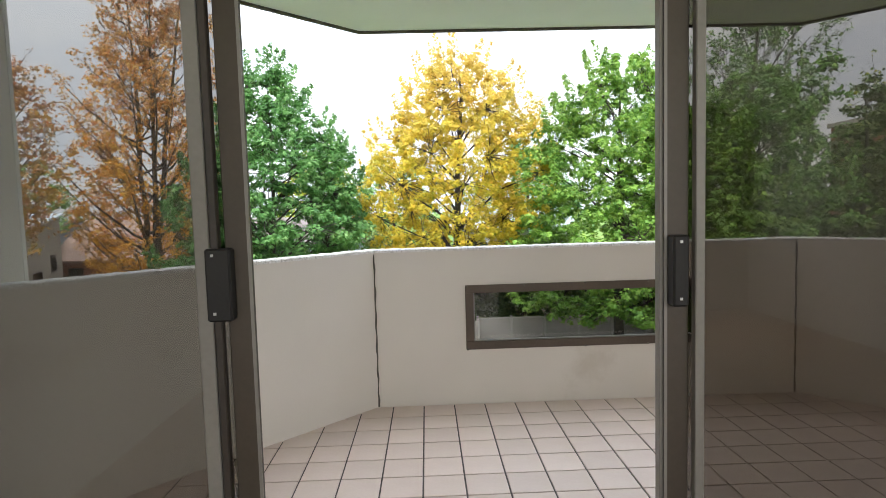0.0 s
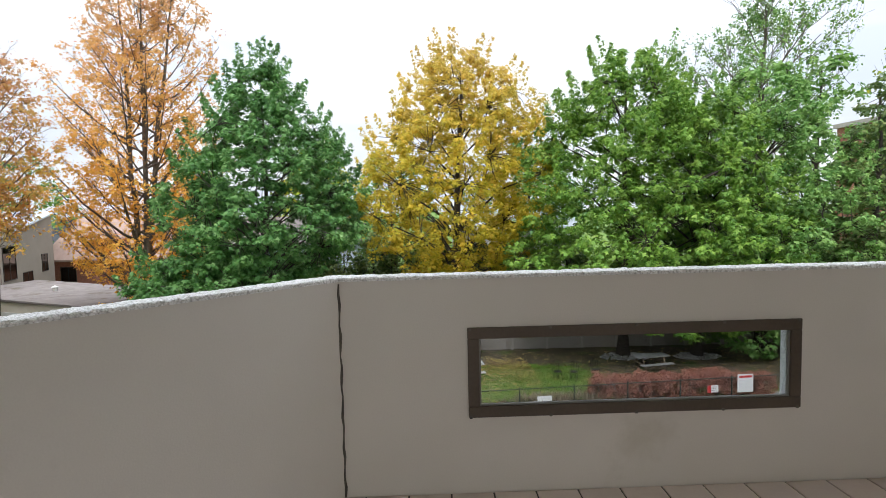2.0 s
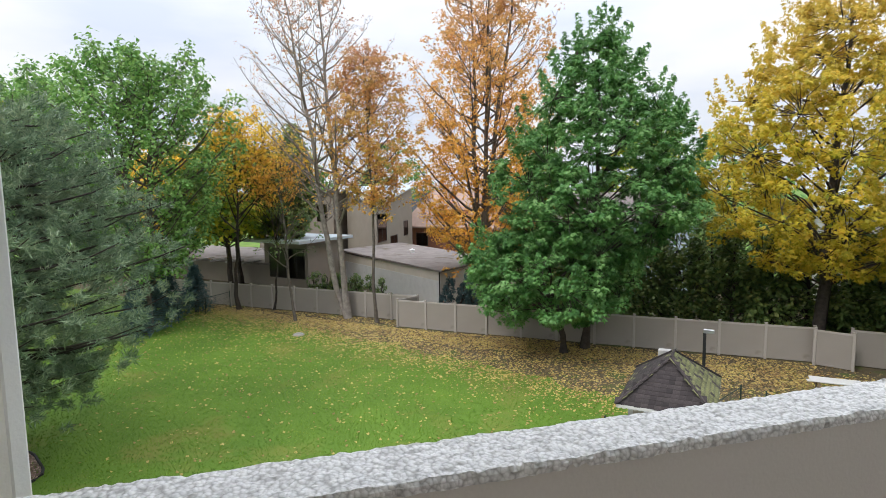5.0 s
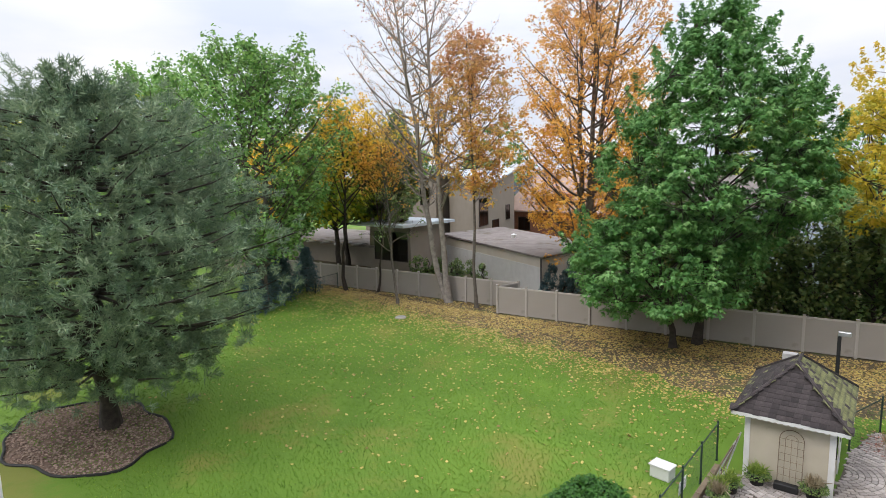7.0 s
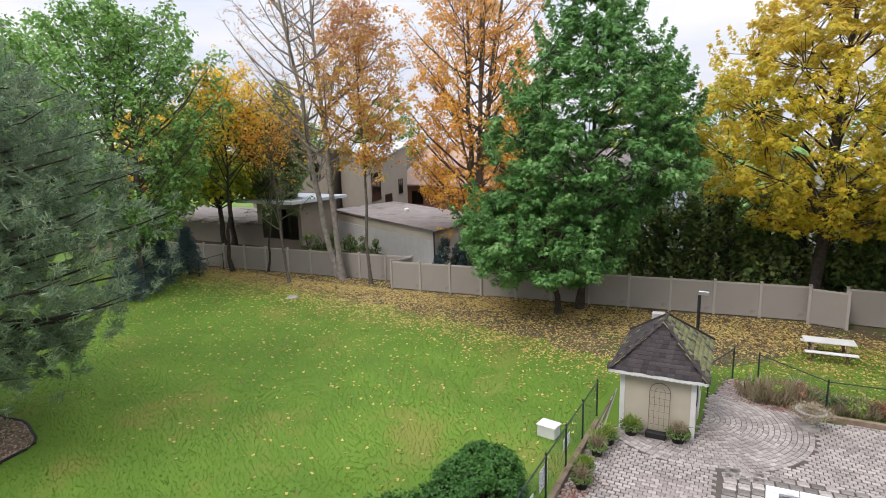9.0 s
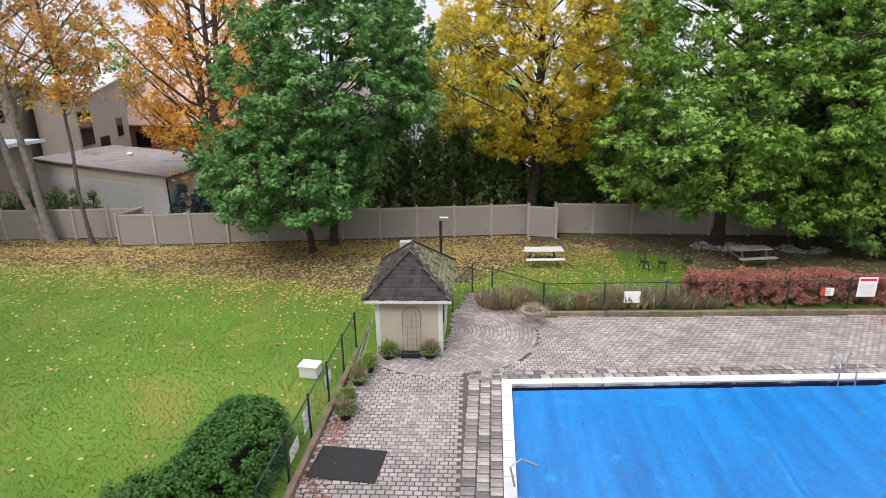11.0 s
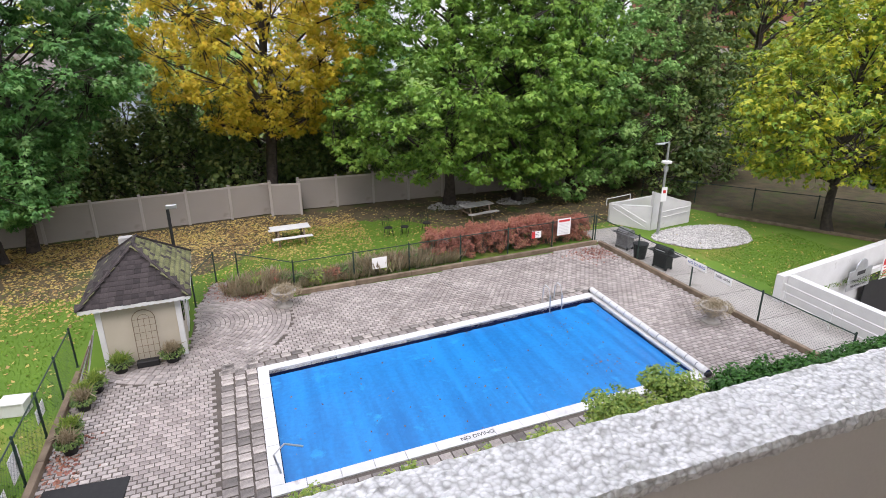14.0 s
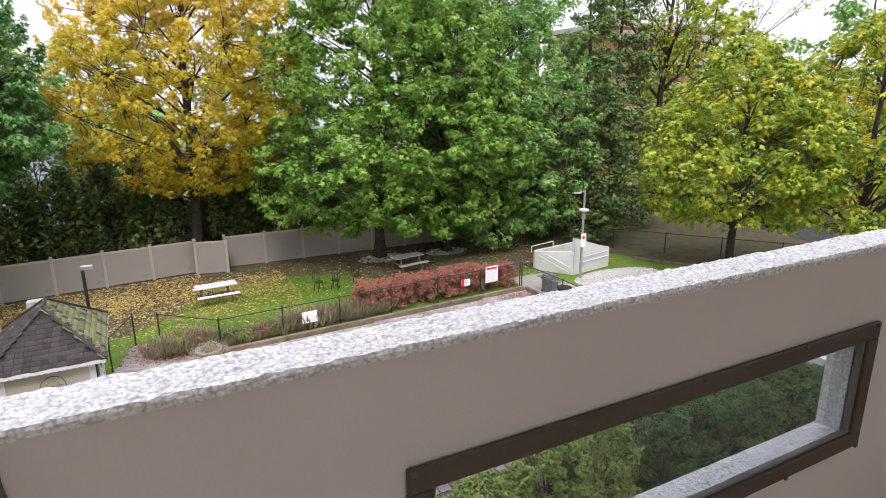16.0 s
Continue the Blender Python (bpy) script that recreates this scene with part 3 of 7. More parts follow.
def latch(door, x0, x1, y):
    part("latch", one_box(x0, x1, y - 0.05, y, 1.03, 1.25, 0.006), BLACK, door, "black latch block")
    for z in (1.055, 1.23):
        part("screw", one_box(x0 + 0.02, x0 + 0.028, y - 0.053, y - 0.05, z - 0.004, z + 0.004), STEEL, door)


dl = leaf("door_1", -1.34, -0.18, -2.075, "open sliding glass door leaf in a beige metal frame", 1)
latch(dl, -0.30, -0.225, -2.094)
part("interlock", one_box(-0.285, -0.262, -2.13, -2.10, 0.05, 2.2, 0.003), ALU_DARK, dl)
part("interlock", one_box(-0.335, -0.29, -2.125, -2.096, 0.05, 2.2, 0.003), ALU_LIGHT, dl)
dr = leaf("door_2", 1.105, 2.45, -2.075, "open sliding glass door leaf with an insect screen", -1, GLASS_SCREEN)
latch(dr, 1.11, 1.16, -2.094)
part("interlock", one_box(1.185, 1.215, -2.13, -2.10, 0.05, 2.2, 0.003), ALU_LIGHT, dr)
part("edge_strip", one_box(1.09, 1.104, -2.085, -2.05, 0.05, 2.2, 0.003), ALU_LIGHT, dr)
leaf("door_3", 2.50, 4.25, -2.14, "fixed glass leaf in a beige metal frame", -1, GLASS_SCREEN)
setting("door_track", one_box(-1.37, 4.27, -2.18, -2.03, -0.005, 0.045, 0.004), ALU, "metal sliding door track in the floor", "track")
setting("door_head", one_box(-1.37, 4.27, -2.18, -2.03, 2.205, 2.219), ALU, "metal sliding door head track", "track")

# ---------------------------------------------------------------- ground sheet with openings for pool and garage ramp
POOL = [(0.10, 15.20), (0.09, 9.78), (12.22, 10.20), (12.44, 16.32)]       # tl, bl, br, tr of the coping


def pool_pt(u, v, z):
    """u along the pool from its near-left end, v from the building side outward."""
    tl, bl, br, tr = (Vector((*p, z)) for p in POOL)
    return bl.lerp(br, u).lerp(tl.lerp(tr, u), v)


RAMP = (18.45, 32.0, 2.5, 15.69)
bm = bmesh.new()
xs = [-900, -200, -60, -30, -10, -0.3, 12.8, RAMP[0], RAMP[1], 60, 200, 900]
ys = [-900, -200, -40, RAMP[2], 9.4, RAMP[3], 16.7, 25, 40, 60, 200, 900]
grid = {(i, j): bm.verts.new((x, y, G)) for i, x in enumerate(xs) for j, y in enumerate(ys)}
for i in range(len(xs) - 1):
    for j in range(len(ys) - 1):
        if (xs[i] == -0.3 and 9.4 <= ys[j] < 16.7) or (xs[i] == RAMP[0] and RAMP[2] <= ys[j] < RAMP[3]):
            continue
        bm.faces.new((grid[i, j], grid[i + 1, j], grid[i + 1, j + 1], grid[i, j + 1]))
setting("ground", bm, GRASS, "mown green lawn with worn yellowish patches", "lawn")


def blob(cx, cy, rx, ry, z, seed, n=48, rough=0.18):
    rng = random.Random(seed)
    ph = [rng.uniform(0, 6.3) for _ in range(4)]
    pts = []
    for k in range(n):
        a = k * math.tau / n
        r = 1 + rough * (math.sin(2 * a + ph[0]) * 0.5 + math.sin(5 * a + ph[1]) * 0.3 + math.sin(9 * a + ph[2]) * 0.2)
        pts.append((cx + rx * r * math.cos(a), cy + ry * r * math.sin(a), z))
    return pts


def patch(name, pts, mat, label, category):
    bm = bmesh.new()
    bm.faces.new([bm.verts.new(p) for p in pts])
    return setting(name, bm, mat, label, category)


# the bed's edge against the grass wanders
SOIL_EDGE = [(-60, 28.0), (-36, 27.1), (-27, 26.4), (-20, 25.3), (-12, 24.0), (-6, 22.6), (-1, 23.6), (3, 28.8), (8, 28.2), (11, 24.6), (17, 23.6), (24, 24.6), (26, 20.5), (30, 13), (34, 13)]
edge = []
for (xa, ya), (xb, yb) in zip(SOIL_EDGE, SOIL_EDGE[1:]):
    steps = max(1, int(math.hypot(xb - xa, yb - ya) / 0.3))
    for k in range(steps):
        x, y = xa + (xb - xa) * k / steps, ya + (yb - ya) * k / steps
        w = 0.75 if y > 20 and xb < 20 else 0.0
        edge.append((x, y + w * (noise.noise((x * 0.6, y * 0.6, 3)) + 0.7 * noise.noise((x * 2.3, y * 2.3, 9))), G + .004))
patch("soil_bed_back", edge + [(34, 13, G + .004), (60, 30, G + .004), (60, 60, G + .004), (-60, 60, G + .004)], SOIL, "bare leaf-strewn soil under the trees", "soil")

# ---------------------------------------------------------------- foliage tools
def leaf_mesh(name, centres, normals, ways, sizes, mat, parent=None, wide=0.75, lobed=False):
    """Many folded leaves, four corners each, or with three pointed lobes."""
    n = len(centres)
    normals = normals / np.linalg.norm(normals, axis=1, keepdims=True).clip(1e-6)
    ways = ways - normals * (ways * normals).sum(1, keepdims=True)
    ways = ways / np.linalg.norm(ways, axis=1, keepdims=True).clip(1e-6)
    side = np.cross(normals, ways)
    s = sizes[:, None]
    if lobed:
        v = np.empty((n, 6, 3), np.float32)
        v[:, 0] = centres - 0.5 * s * ways
        v[:, 1] = centres + 0.58 * s * side - 0.16 * s * normals + 0.08 * s * ways
        v[:, 2] = centres + 0.17 * s * side - 0.03 * s * normals + 0.06 * s * ways
        v[:, 3] = centres + 0.62 * s * ways - 0.14 * s * normals
        v[:, 4] = centres - 0.17 * s * side - 0.03 * s * normals + 0.06 * s * ways
        v[:, 5] = centres - 0.58 * s * side - 0.16 * s * normals + 0.08 * s * ways
        k = np.arange(n)[:, None] * 6
        f = np.concatenate([k + [0, 1, 2], k + [0, 2, 3], k + [0, 3, 4], k + [0, 4, 5]], 1).reshape(-1, 3)
        return mesh_np(name, v.reshape(-1, 3), f, mat, parent)
    v = np.empty((n, 4, 3), np.float32)
    v[:, 0] = centres - 0.5 * s * ways
    v[:, 1] = centres + 0.5 * wide * s * side - 0.12 * s * normals + 0.04 * s * ways
    v[:, 2] = centres + 0.5 * s * ways - 0.10 * s * normals
    v[:, 3] = centres - 0.5 * wide * s * side - 0.12 * s * normals + 0.04 * s * ways
    k = np.arange(n)[:, None] * 4
    f = np.concatenate([k + [0, 1, 2], k + [0, 2, 3]], 1).reshape(-1, 3)
    return mesh_np(name, v.reshape(-1, 3), f, mat, parent)


def tubes_np(name, lines, mat, parent, sides=5):
    """All limbs of a tree in one mesh; lines: (points, radii)."""
    vs, fs, base = [], [], 0
    ang = np.arange(sides) * math.tau / sides
    for pts, rad in lines:
        p = np.asarray(pts, float)
        d = np.gradient(p, axis=0)
        d /= np.linalg.norm(d, axis=1, keepdims=True).clip(1e-9)
        ref = np.where(np.abs(d[:, 2:3]) > 0.9, [[1.0, 0, 0]], [[0, 0, 1.0]])
        a = np.cross(d, ref)
        a /= np.linalg.norm(a, axis=1, keepdims=True).clip(1e-9)
        b = np.cross(d, a)
        r = np.asarray(rad, float)[:, None, None]
        ring = p[:, None] + r * (np.cos(ang)[None, :, None] * a[:, None] + np.sin(ang)[None, :, None] * b[:, None])
        m = len(p)
        vs.append(ring.reshape(-1, 3))
        i, j = np.meshgrid(np.arange(m - 1), np.arange(sides), indexing="ij")
        k0, k1 = i * sides + j, i * sides + (j + 1) % sides
        fs.append((np.stack([k0, k1, k1 + sides, k0 + sides], -1) + base).reshape(-1, 4))
        base += m * sides
    return mesh_np(name, np.concatenate(vs), np.concatenate(fs), mat, parent, True)


def clump_leaves(rng, centres, radii, per, leaf, flat=0.55, droop=0.35, axis=None):
    """Leaves round clump centres: denser at the shell, hanging outward."""
    n = len(centres)
    c = np.repeat(centres, per, 0)
    r = np.repeat(radii, per)[:, None]
    d = rng.normal(size=(n * per, 3))
    d /= np.linalg.norm(d, axis=1, keepdims=True)
    rad = rng.uniform(0.35, 1.0, (n * per, 1)) ** 0.6
    off = d * rad * r * [1, 1, flat]
    nrm = d * [0.55, 0.55, 0.5] + [0, 0, 0.75] + rng.normal(size=d.shape) * 0.35
    way = d * [1, 1, 0.2] + [0, 0, -droop] + rng.normal(size=d.shape) * 0.35
    return c + off, nrm, way, leaf * rng.uniform(0.6, 1.3, n * per)


def full_tree(name, label, x, y, h, r_trunk, base, prof, bark, foliage, clumps, per, leaf, seed, lean=(0, 0), flat=0.55, clump_r=(0.5, 1.0), z=G, limbs=42, group="", shell=0.45, lobed=False, shoots=0):
    """A tree in full leaf. prof: crown radius at even steps from the crown's base to its top; shoots: upright leafy shoots on the outline."""
    rng = np.random.default_rng(seed)
    t = thing(name, x, y, z, label, "tree", group)
    zz = np.linspace(0, h * 0.93, 14)
    wob = np.cumsum(rng.normal(size=(14, 2)) * 0.06, 0)
    axis = np.stack([lean[0] * zz / h + wob[:, 0], lean[1] * zz / h + wob[:, 1], zz], 1)
    axis[0, :2] = 0
    rad = r_trunk * (1 - zz / h) ** 0.9 + 0.02
    rad[0] *= 1.45
    lines = [(axis, rad)]
    prof = np.asarray(prof, float)
    u = np.linspace(0, 1, len(prof))
    uu = rng.uniform(0, 1, clumps * 6)
    rr = np.interp(uu, u, prof)
    keep = rng.uniform(0, prof.max(), len(uu)) < rr
    uu, rr = uu[keep][:clumps], rr[keep][:clumps]
    n = len(uu)
    ang = rng.uniform(0, math.tau, n)
    lump = np.array([noise.noise((math.cos(a) * 1.6 + seed, math.sin(a) * 1.6, q * 5)) for a, q in zip(ang, uu)])
    frac = rng.uniform(shell, 1, n) ** 0.7
    r = rr * frac * (0.95 + 0.34 * lump)
    zc = base + uu * (h - base) - 0.06 * r
    ctr = np.stack([r * np.cos(ang) + np.interp(zc, zz, axis[:, 0]), r * np.sin(ang) + np.interp(zc, zz, axis[:, 1]), zc], 1)
    big = rng.permutation(n)[:limbs]
    for i in big:
        start = max(base * 0.75 + 0.3, zc[i] - 0.55 * r[i] - 0.5)
        a = np.array([np.interp(start, zz, axis[:, 0]), np.interp(start, zz, axis[:, 1]), start])
        mid = (a + ctr[i]) / 2 + [0, 0, 0.10 * r[i]] + rng.normal(size=3) * 0.12
        rs = min(0.42 * np.interp(start, zz, rad), 0.02 + 0.012 * r[i])
        lines.append(([a, a * 0.55 + mid * 0.45, mid, mid * 0.5 + ctr[i] * 0.5, ctr[i]], [rs, rs * 0.85, rs * 0.6, rs * 0.4, 0.012]))
    for i in range(n):
        j = big[np.argmin(((ctr[big] - ctr[i]) ** 2).sum(1))]
        if j != i and ((ctr[j] - ctr[i]) ** 2).sum() < 5.0:
            a = np.asarray(ctr[j])
            lines.append(([a, (a + ctr[i]) / 2 + rng.normal(size=3) * 0.1, ctr[i]], [0.022, 0.016, 0.008]))
    tubes_np("trunk", lines, bark, t)
    cr = rng.uniform(*clump_r, n) * (1.0 - 0.25 * uu)
    c, nr, w, sz = clump_leaves(rng, ctr, cr, per, leaf, flat)
    if shoots:
        q = rng.uniform(0.35, 1.0, shoots) ** 0.8
        a = rng.uniform(0, math.tau, shoots)
        rs = np.interp(q, u, prof) * 0.92
        zb = base + q * (h - base)
        root = np.stack([rs * np.cos(a) + np.interp(zb, zz, axis[:, 0]), rs * np.sin(a) + np.interp(zb, zz, axis[:, 1]), zb], 1)
        way = np.stack([np.cos(a) * 0.4, np.sin(a) * 0.4, np.ones(shoots)], 1)
        tips = np.concatenate([root + way * d for d in (0.2, 0.5, 0.8, 1.1)])
        rads = np.repeat([0.34, 0.28, 0.22, 0.14], shoots)
        more = clump_leaves(rng, tips, rads, max(8, per // 3), leaf * 0.85, 1.3)
        c, nr, w, sz = (np.concatenate(z_) for z_ in zip((c, nr, w, sz), more))
    leaf_mesh("crown", c, nr, w, sz, foliage, t, lobed=lobed)
    return t


def branchy_tree(name, label, x, y, h, r_trunk, base, prof, bark, foliage, seed, branches=90, twigs=9, leaf=0.18, per=4, keep=lambda u: 1.0, leans=((0, 0),), rise=1.0, lobed=False, z=G, bow=1.0, sub=4, clump=0.3):
    """A tree of rising limbs, twigs and spray; prof: its reach at even steps from the lowest limb to the top; keep: share of twigs still in leaf by height."""
    rng = np.random.default_rng(seed)
    t = thing(name, x, y, z, label, "tree")
    prof = np.asarray(prof, float)
    us = np.linspace(0, 1, len(prof))
    lines, tips = [], []
    for lean in leans:
        zz = np.linspace(0, h * 0.97, 14)
        wob = np.cumsum(rng.normal(size=(14, 2)) * 0.07, 0)
        ax = np.stack([lean[0] * (zz / h) ** bow + wob[:, 0], lean[1] * (zz / h) ** bow + wob[:, 1], zz], 1)
        ax[0, :2] = 0
        rad = r_trunk * (1 - zz / h) ** 0.85 + 0.012
        rad[0] *= 1.4
        lines.append((ax, rad))
        n = branches // len(leans)
        for k in range(n):
            q = (k + rng.uniform()) / n
            reach = np.interp(q, us, prof) * rng.uniform(0.65, 1.08) / (1.25 if len(leans) > 1 else 1.0)
            zs = base * 0.85 + q * (h * 0.95 - base * 0.85) - 0.55 * rise * reach
            zs = max(zs, base * 0.7)
            a = k * 2.4 + rng.normal() * 0.35
            o = np.array([math.cos(a), math.sin(a), 0.0])
            p0 = np.array([np.interp(zs, zz, ax[:, 0]), np.interp(zs, zz, ax[:, 1]), zs])
            ss = np.linspace(0, 1, 6)
            br = p0 + o * (reach * ss ** 0.9)[:, None] + np.array([0, 0, 1.0]) * (rise * reach * ss ** 1.25)[:, None] + np.cumsum(rng.normal(size=(6, 3)) * 0.035 * reach ** 0.5, 0) * (ss > 0)[:, None]
            r0 = min(0.5 * np.interp(zs, zz, rad), 0.02 + 0.014 * reach)
            lines.append((br, r0 * (1 - 0.85 * ss) + 0.004))
            for s_ in np.linspace(0.28, 1.0, twigs):
                i = min(int(s_ * 5), 4)
                b = br[i] + (br[i + 1] - br[i]) * (s_ * 5 - i)
                d = br[i + 1] - br[i]
                d = d / np.linalg.norm(d) + rng.normal(size=3) * 0.62 + [0, 0, 0.2]
                d /= np.linalg.norm(d)
                ln = (0.30 * reach * (1.25 - s_) + 0.45) * rng.uniform(0.7, 1.2)
                e = b + d * ln
                m_ = (b + e) / 2 + rng.normal(size=3) * 0.06
                lines.append(([b, m_, e], [0.014, 0.010, 0.005]))
                tips.append(e)
                for _ in range(sub):
                    f_ = rng.uniform(0.25, 1.0)
                    g = b + (e - b) * f_
                    dd = d + rng.normal(size=3) * 0.65 + [0, 0, 0.12]
                    dd /= np.linalg.norm(dd)
                    g2 = g + dd * rng.uniform(0.3, 0.75)
                    lines.append(([g, g2], [0.007, 0.003]))
                    tips.append(g2)
    tubes_np("trunk", lines, bark, t, 4)
    tips = np.array(tips)
    ok = rng.uniform(size=len(tips)) < np.array([keep(v) for v in tips[:, 2] / h])
    tips = tips[ok]
    leaf_mesh("crown", *clump_leaves(rng, tips, np.full(len(tips), clump), per, leaf, 0.7), foliage, t, lobed=lobed)
    return t


def open_tree(name, label, x, y, h, r_trunk, bark, foliage, seed, lean=(0, 0), first=0.3, spread=0.5, leaf=0.2, per=5, levels=4, keep=lambda u, rng: 1.0, stems=1, kids=5, reach=0.3, z=G, shape=1.0):
    """A tree whose branches show: forking limbs, twigs, and few leaves at their ends."""
    rng = np.random.default_rng(seed)
    t = thing(name, x, y, z, label, "tree")
    lines, tips = [], []

    def grow(p, d, length, r, level):
        m = 5 if level < levels else 3
        pts, rads = [p], [r]
        for k in range(m):
            d = d + rng.normal(size=3) * 0.10 + np.array([0, 0, 0.05])
            d = d / np.linalg.norm(d)
            pts.append(pts[-1] + d * length / m)
            rads.append(r * (1 - 0.75 * (k + 1) / m) + 0.004)
        lines.append((pts, rads))
        if level >= levels:
            tips.extend(pts[1:])
            return
        for k in range(kids if level > 1 else kids + 1):
            q = rng.uniform(0.3, 1.0)
            i = min(int(q * m), m - 1)
            o = rng.normal(size=3)
            o -= d * (o @ d)
            o /= np.linalg.norm(o)
            dd = d * math.cos(spread) + o * math.sin(spread) * rng.uniform(0.7, 1.3) + np.array([0, 0, 0.18])
            grow(np.asarray(pts[i]) * (1 - (q * m - i)) + np.asarray(pts[i + 1]) * (q * m - i), dd / np.linalg.norm(dd), length * rng.uniform(0.42, 0.66), max(rads[i] * 0.55, 0.007), level + 1)

    for s in range(stems):
        zz = np.linspace(0, h * 0.9, 12)
        wob = np.cumsum(rng.normal(size=(12, 2)) * 0.09, 0)
        off = (0.0 if stems == 1 else (s - (stems - 1) / 2) * 0.25)
        lx = lean[0] + off * 7
        ax = np.stack([off + lx * (zz / h) ** 1.2 + wob[:, 0], lean[1] * zz / h + wob[:, 1], zz], 1)
        rad = r_trunk * (1 - zz / h) + 0.015
        rad[0] *= 1.35
        lines.append((ax, rad))
        for zb in np.linspace(first * h, 0.88 * h, int(16 / stems) + 5):
            a = rng.uniform(0, math.tau)
            p = np.array([np.interp(zb, zz, ax[:, 0]), np.interp(zb, zz, ax[:, 1]), zb])
            up = 0.55 + 0.9 * (zb / h)
            d = np.array([math.cos(a), math.sin(a), up])
            ln = reach * h * (1 - 0.62 * ((zb / h - first) / (1 - first)) ** shape) * rng.uniform(0.75, 1.15)
            grow(p, d / np.linalg.norm(d), ln, np.interp(zb, zz, rad) * 0.5, 2)
    tubes_np("trunk", lines, bark, t, 4)
    tips = np.array(tips)
    u = tips[:, 2] / h
    ok = np.array([rng.uniform() < keep(q, rng) for q in u])
    tips = tips[ok]
    if len(tips):
        leaf_mesh("crown", *clump_leaves(rng, tips, np.full(len(tips), 0.34), per, leaf, 0.7), foliage, t)
    return t


def bush_np(name, parent, rng, centres, radii, per, leaf, mat, flat=0.9, wide=0.75, up=0.0):
    c, n, w, s = clump_leaves(rng, np.asarray(centres, float), np.asarray(radii, float), per, leaf, flat)
    if up:
        w = w * 0.5 + [0, 0, up]
        n = n * [1, 1, 0.3]
    return leaf_mesh(name, c, n, w, s, mat, parent, wide)

# ---------------------------------------------------------------- trees
full_tree("maple_tree", "tall dark green maple with a slender crown on the lawn's edge", -9.0, 29.3, 16.8, 0.20, 5.0, [2.4, 4.2, 5.2, 5.4, 5.1, 4.5, 3.6, 2.6, 1.6, 0.6], BARK_DARK, L_GREEN_DARK, 950, 46, 0.235, 11, lean=(0.6, 0), clump_r=(0.35, 0.75), lobed=True, shoots=90)
full_tree("young_maple_tree", "low spreading green maple with foliage near the ground", -9.75, 27.9, 6.6, 0.17, 2.0, [2.4, 4.4, 5.0, 4.6, 2.8], BARK_DARK, L_GREEN_DARK, 400, 50, 0.235, 12, clump_r=(0.4, 0.75), lean=(-1.3, 0), lobed=True, shoots=30)
full_tree("yellow_maple_tree", "golden yellow autumn maple thinning towards the top", 1.95, 33.6, 18.7, 0.34, 4.4, [2.4, 4.8, 6.0, 6.4, 6.4, 6.2, 5.6, 4.6, 3.0, 1.2], BARK_DARK, L_YELLOW, 1250, 36, 0.23, 13, lean=(0.2, 0), clump_r=(0.3, 0.62), flat=0.8, shell=0.3, limbs=46, lobed=True, shoots=60)
full_tree("green_maple_tree", "broad bright green maple above a dark bed", 11.8, 30.0, 17.2, 0.30, 2.2, [4.2, 6.6, 7.2, 7.2, 6.8, 6.2, 5.4, 4.2, 2.8, 1.2], BARK_DARK, L_GREEN, 1050, 42, 0.25, 14, clump_r=(0.4, 0.8), lobed=True, shoots=110)
full_tree("green_maple_tree", "broad bright green maple above a dark bed", 15.9, 29.4, 15.0, 0.26, 2.0, [3.2, 5.2, 6.0, 6.0, 5.6, 4.8, 3.6, 1.6], BARK_DARK, L_GREEN, 700, 42, 0.25, 15, clump_r=(0.4, 0.8), lobed=True, shoots=60)
full_tree("green_maple_tree", "dark green maple with low hanging branches", 19.8, 29.8, 16.4, 0.26, 0.6, [3.2, 5.0, 5.8, 5.8, 5.4, 4.6, 3.4, 1.4], BARK_DARK, L_ASH, 680, 42, 0.25, 16, clump_r=(0.4, 0.8), lobed=True, shoots=50)
branchy_tree("orange_maple_tree", "tall orange autumn maple with a thinning pinkish top", -18.8, 36.5, 26.0, 0.26, 3.4, [5.2, 6.8, 7.2, 7.0, 6.6, 6.0, 5.2, 4.0, 2.6, 1.0], BARK, L_ORANGE, 21, branches=126, twigs=8, leaf=0.22, per=9, keep=lambda u: 0.97 - 0.5 * max(0.0, (u - 0.45) / 0.55), leans=((-1.0, 0.3), (1.2, -0.3), (3.4, 0.2)), rise=0.95, lobed=True, bow=1.3, sub=3, clump=0.42)
branchy_tree("bare_maple_tree", "tall leaning maple with forked pale stems, almost bare", -25.7, 29.4, 24.5, 0.28, 9.0, [3.0, 5.0, 6.0, 6.2, 5.8, 5.0, 3.6, 1.6], BARK_PALE, L_RUST, 22, branches=84, twigs=8, leaf=0.16, per=4, keep=lambda u: 0.15 + 0.4 * max(0.0, (u - 0.5) / 0.5), leans=((-4.8, 0), (-1.4, 0.4)), rise=1.0, bow=0.8)
branchy_tree("rust_maple_tree", "slender young maple with rust and orange leaves", -23.1, 29.2, 18.2, 0.13, 8.6, [0.9, 1.8, 2.8, 3.0, 2.5, 1.7, 0.7], BARK, L_RUST, 23, branches=40, twigs=7, leaf=0.22, per=9, keep=lambda u: 0.85, leans=((-0.3, 0),), rise=0.8, lobed=True, sub=3, clump=0.42)
open_tree("thin_dead_tree", "thin crooked bare tree by the back fence", -28.6, 27.1, 10.5, 0.12, BARK, L_CEDAR, 24, lean=(-1.3, 0.3), first=0.35, spread=0.9, leaf=0.15, per=4, keep=lambda u, rng: 0.35, reach=0.2, kids=3)
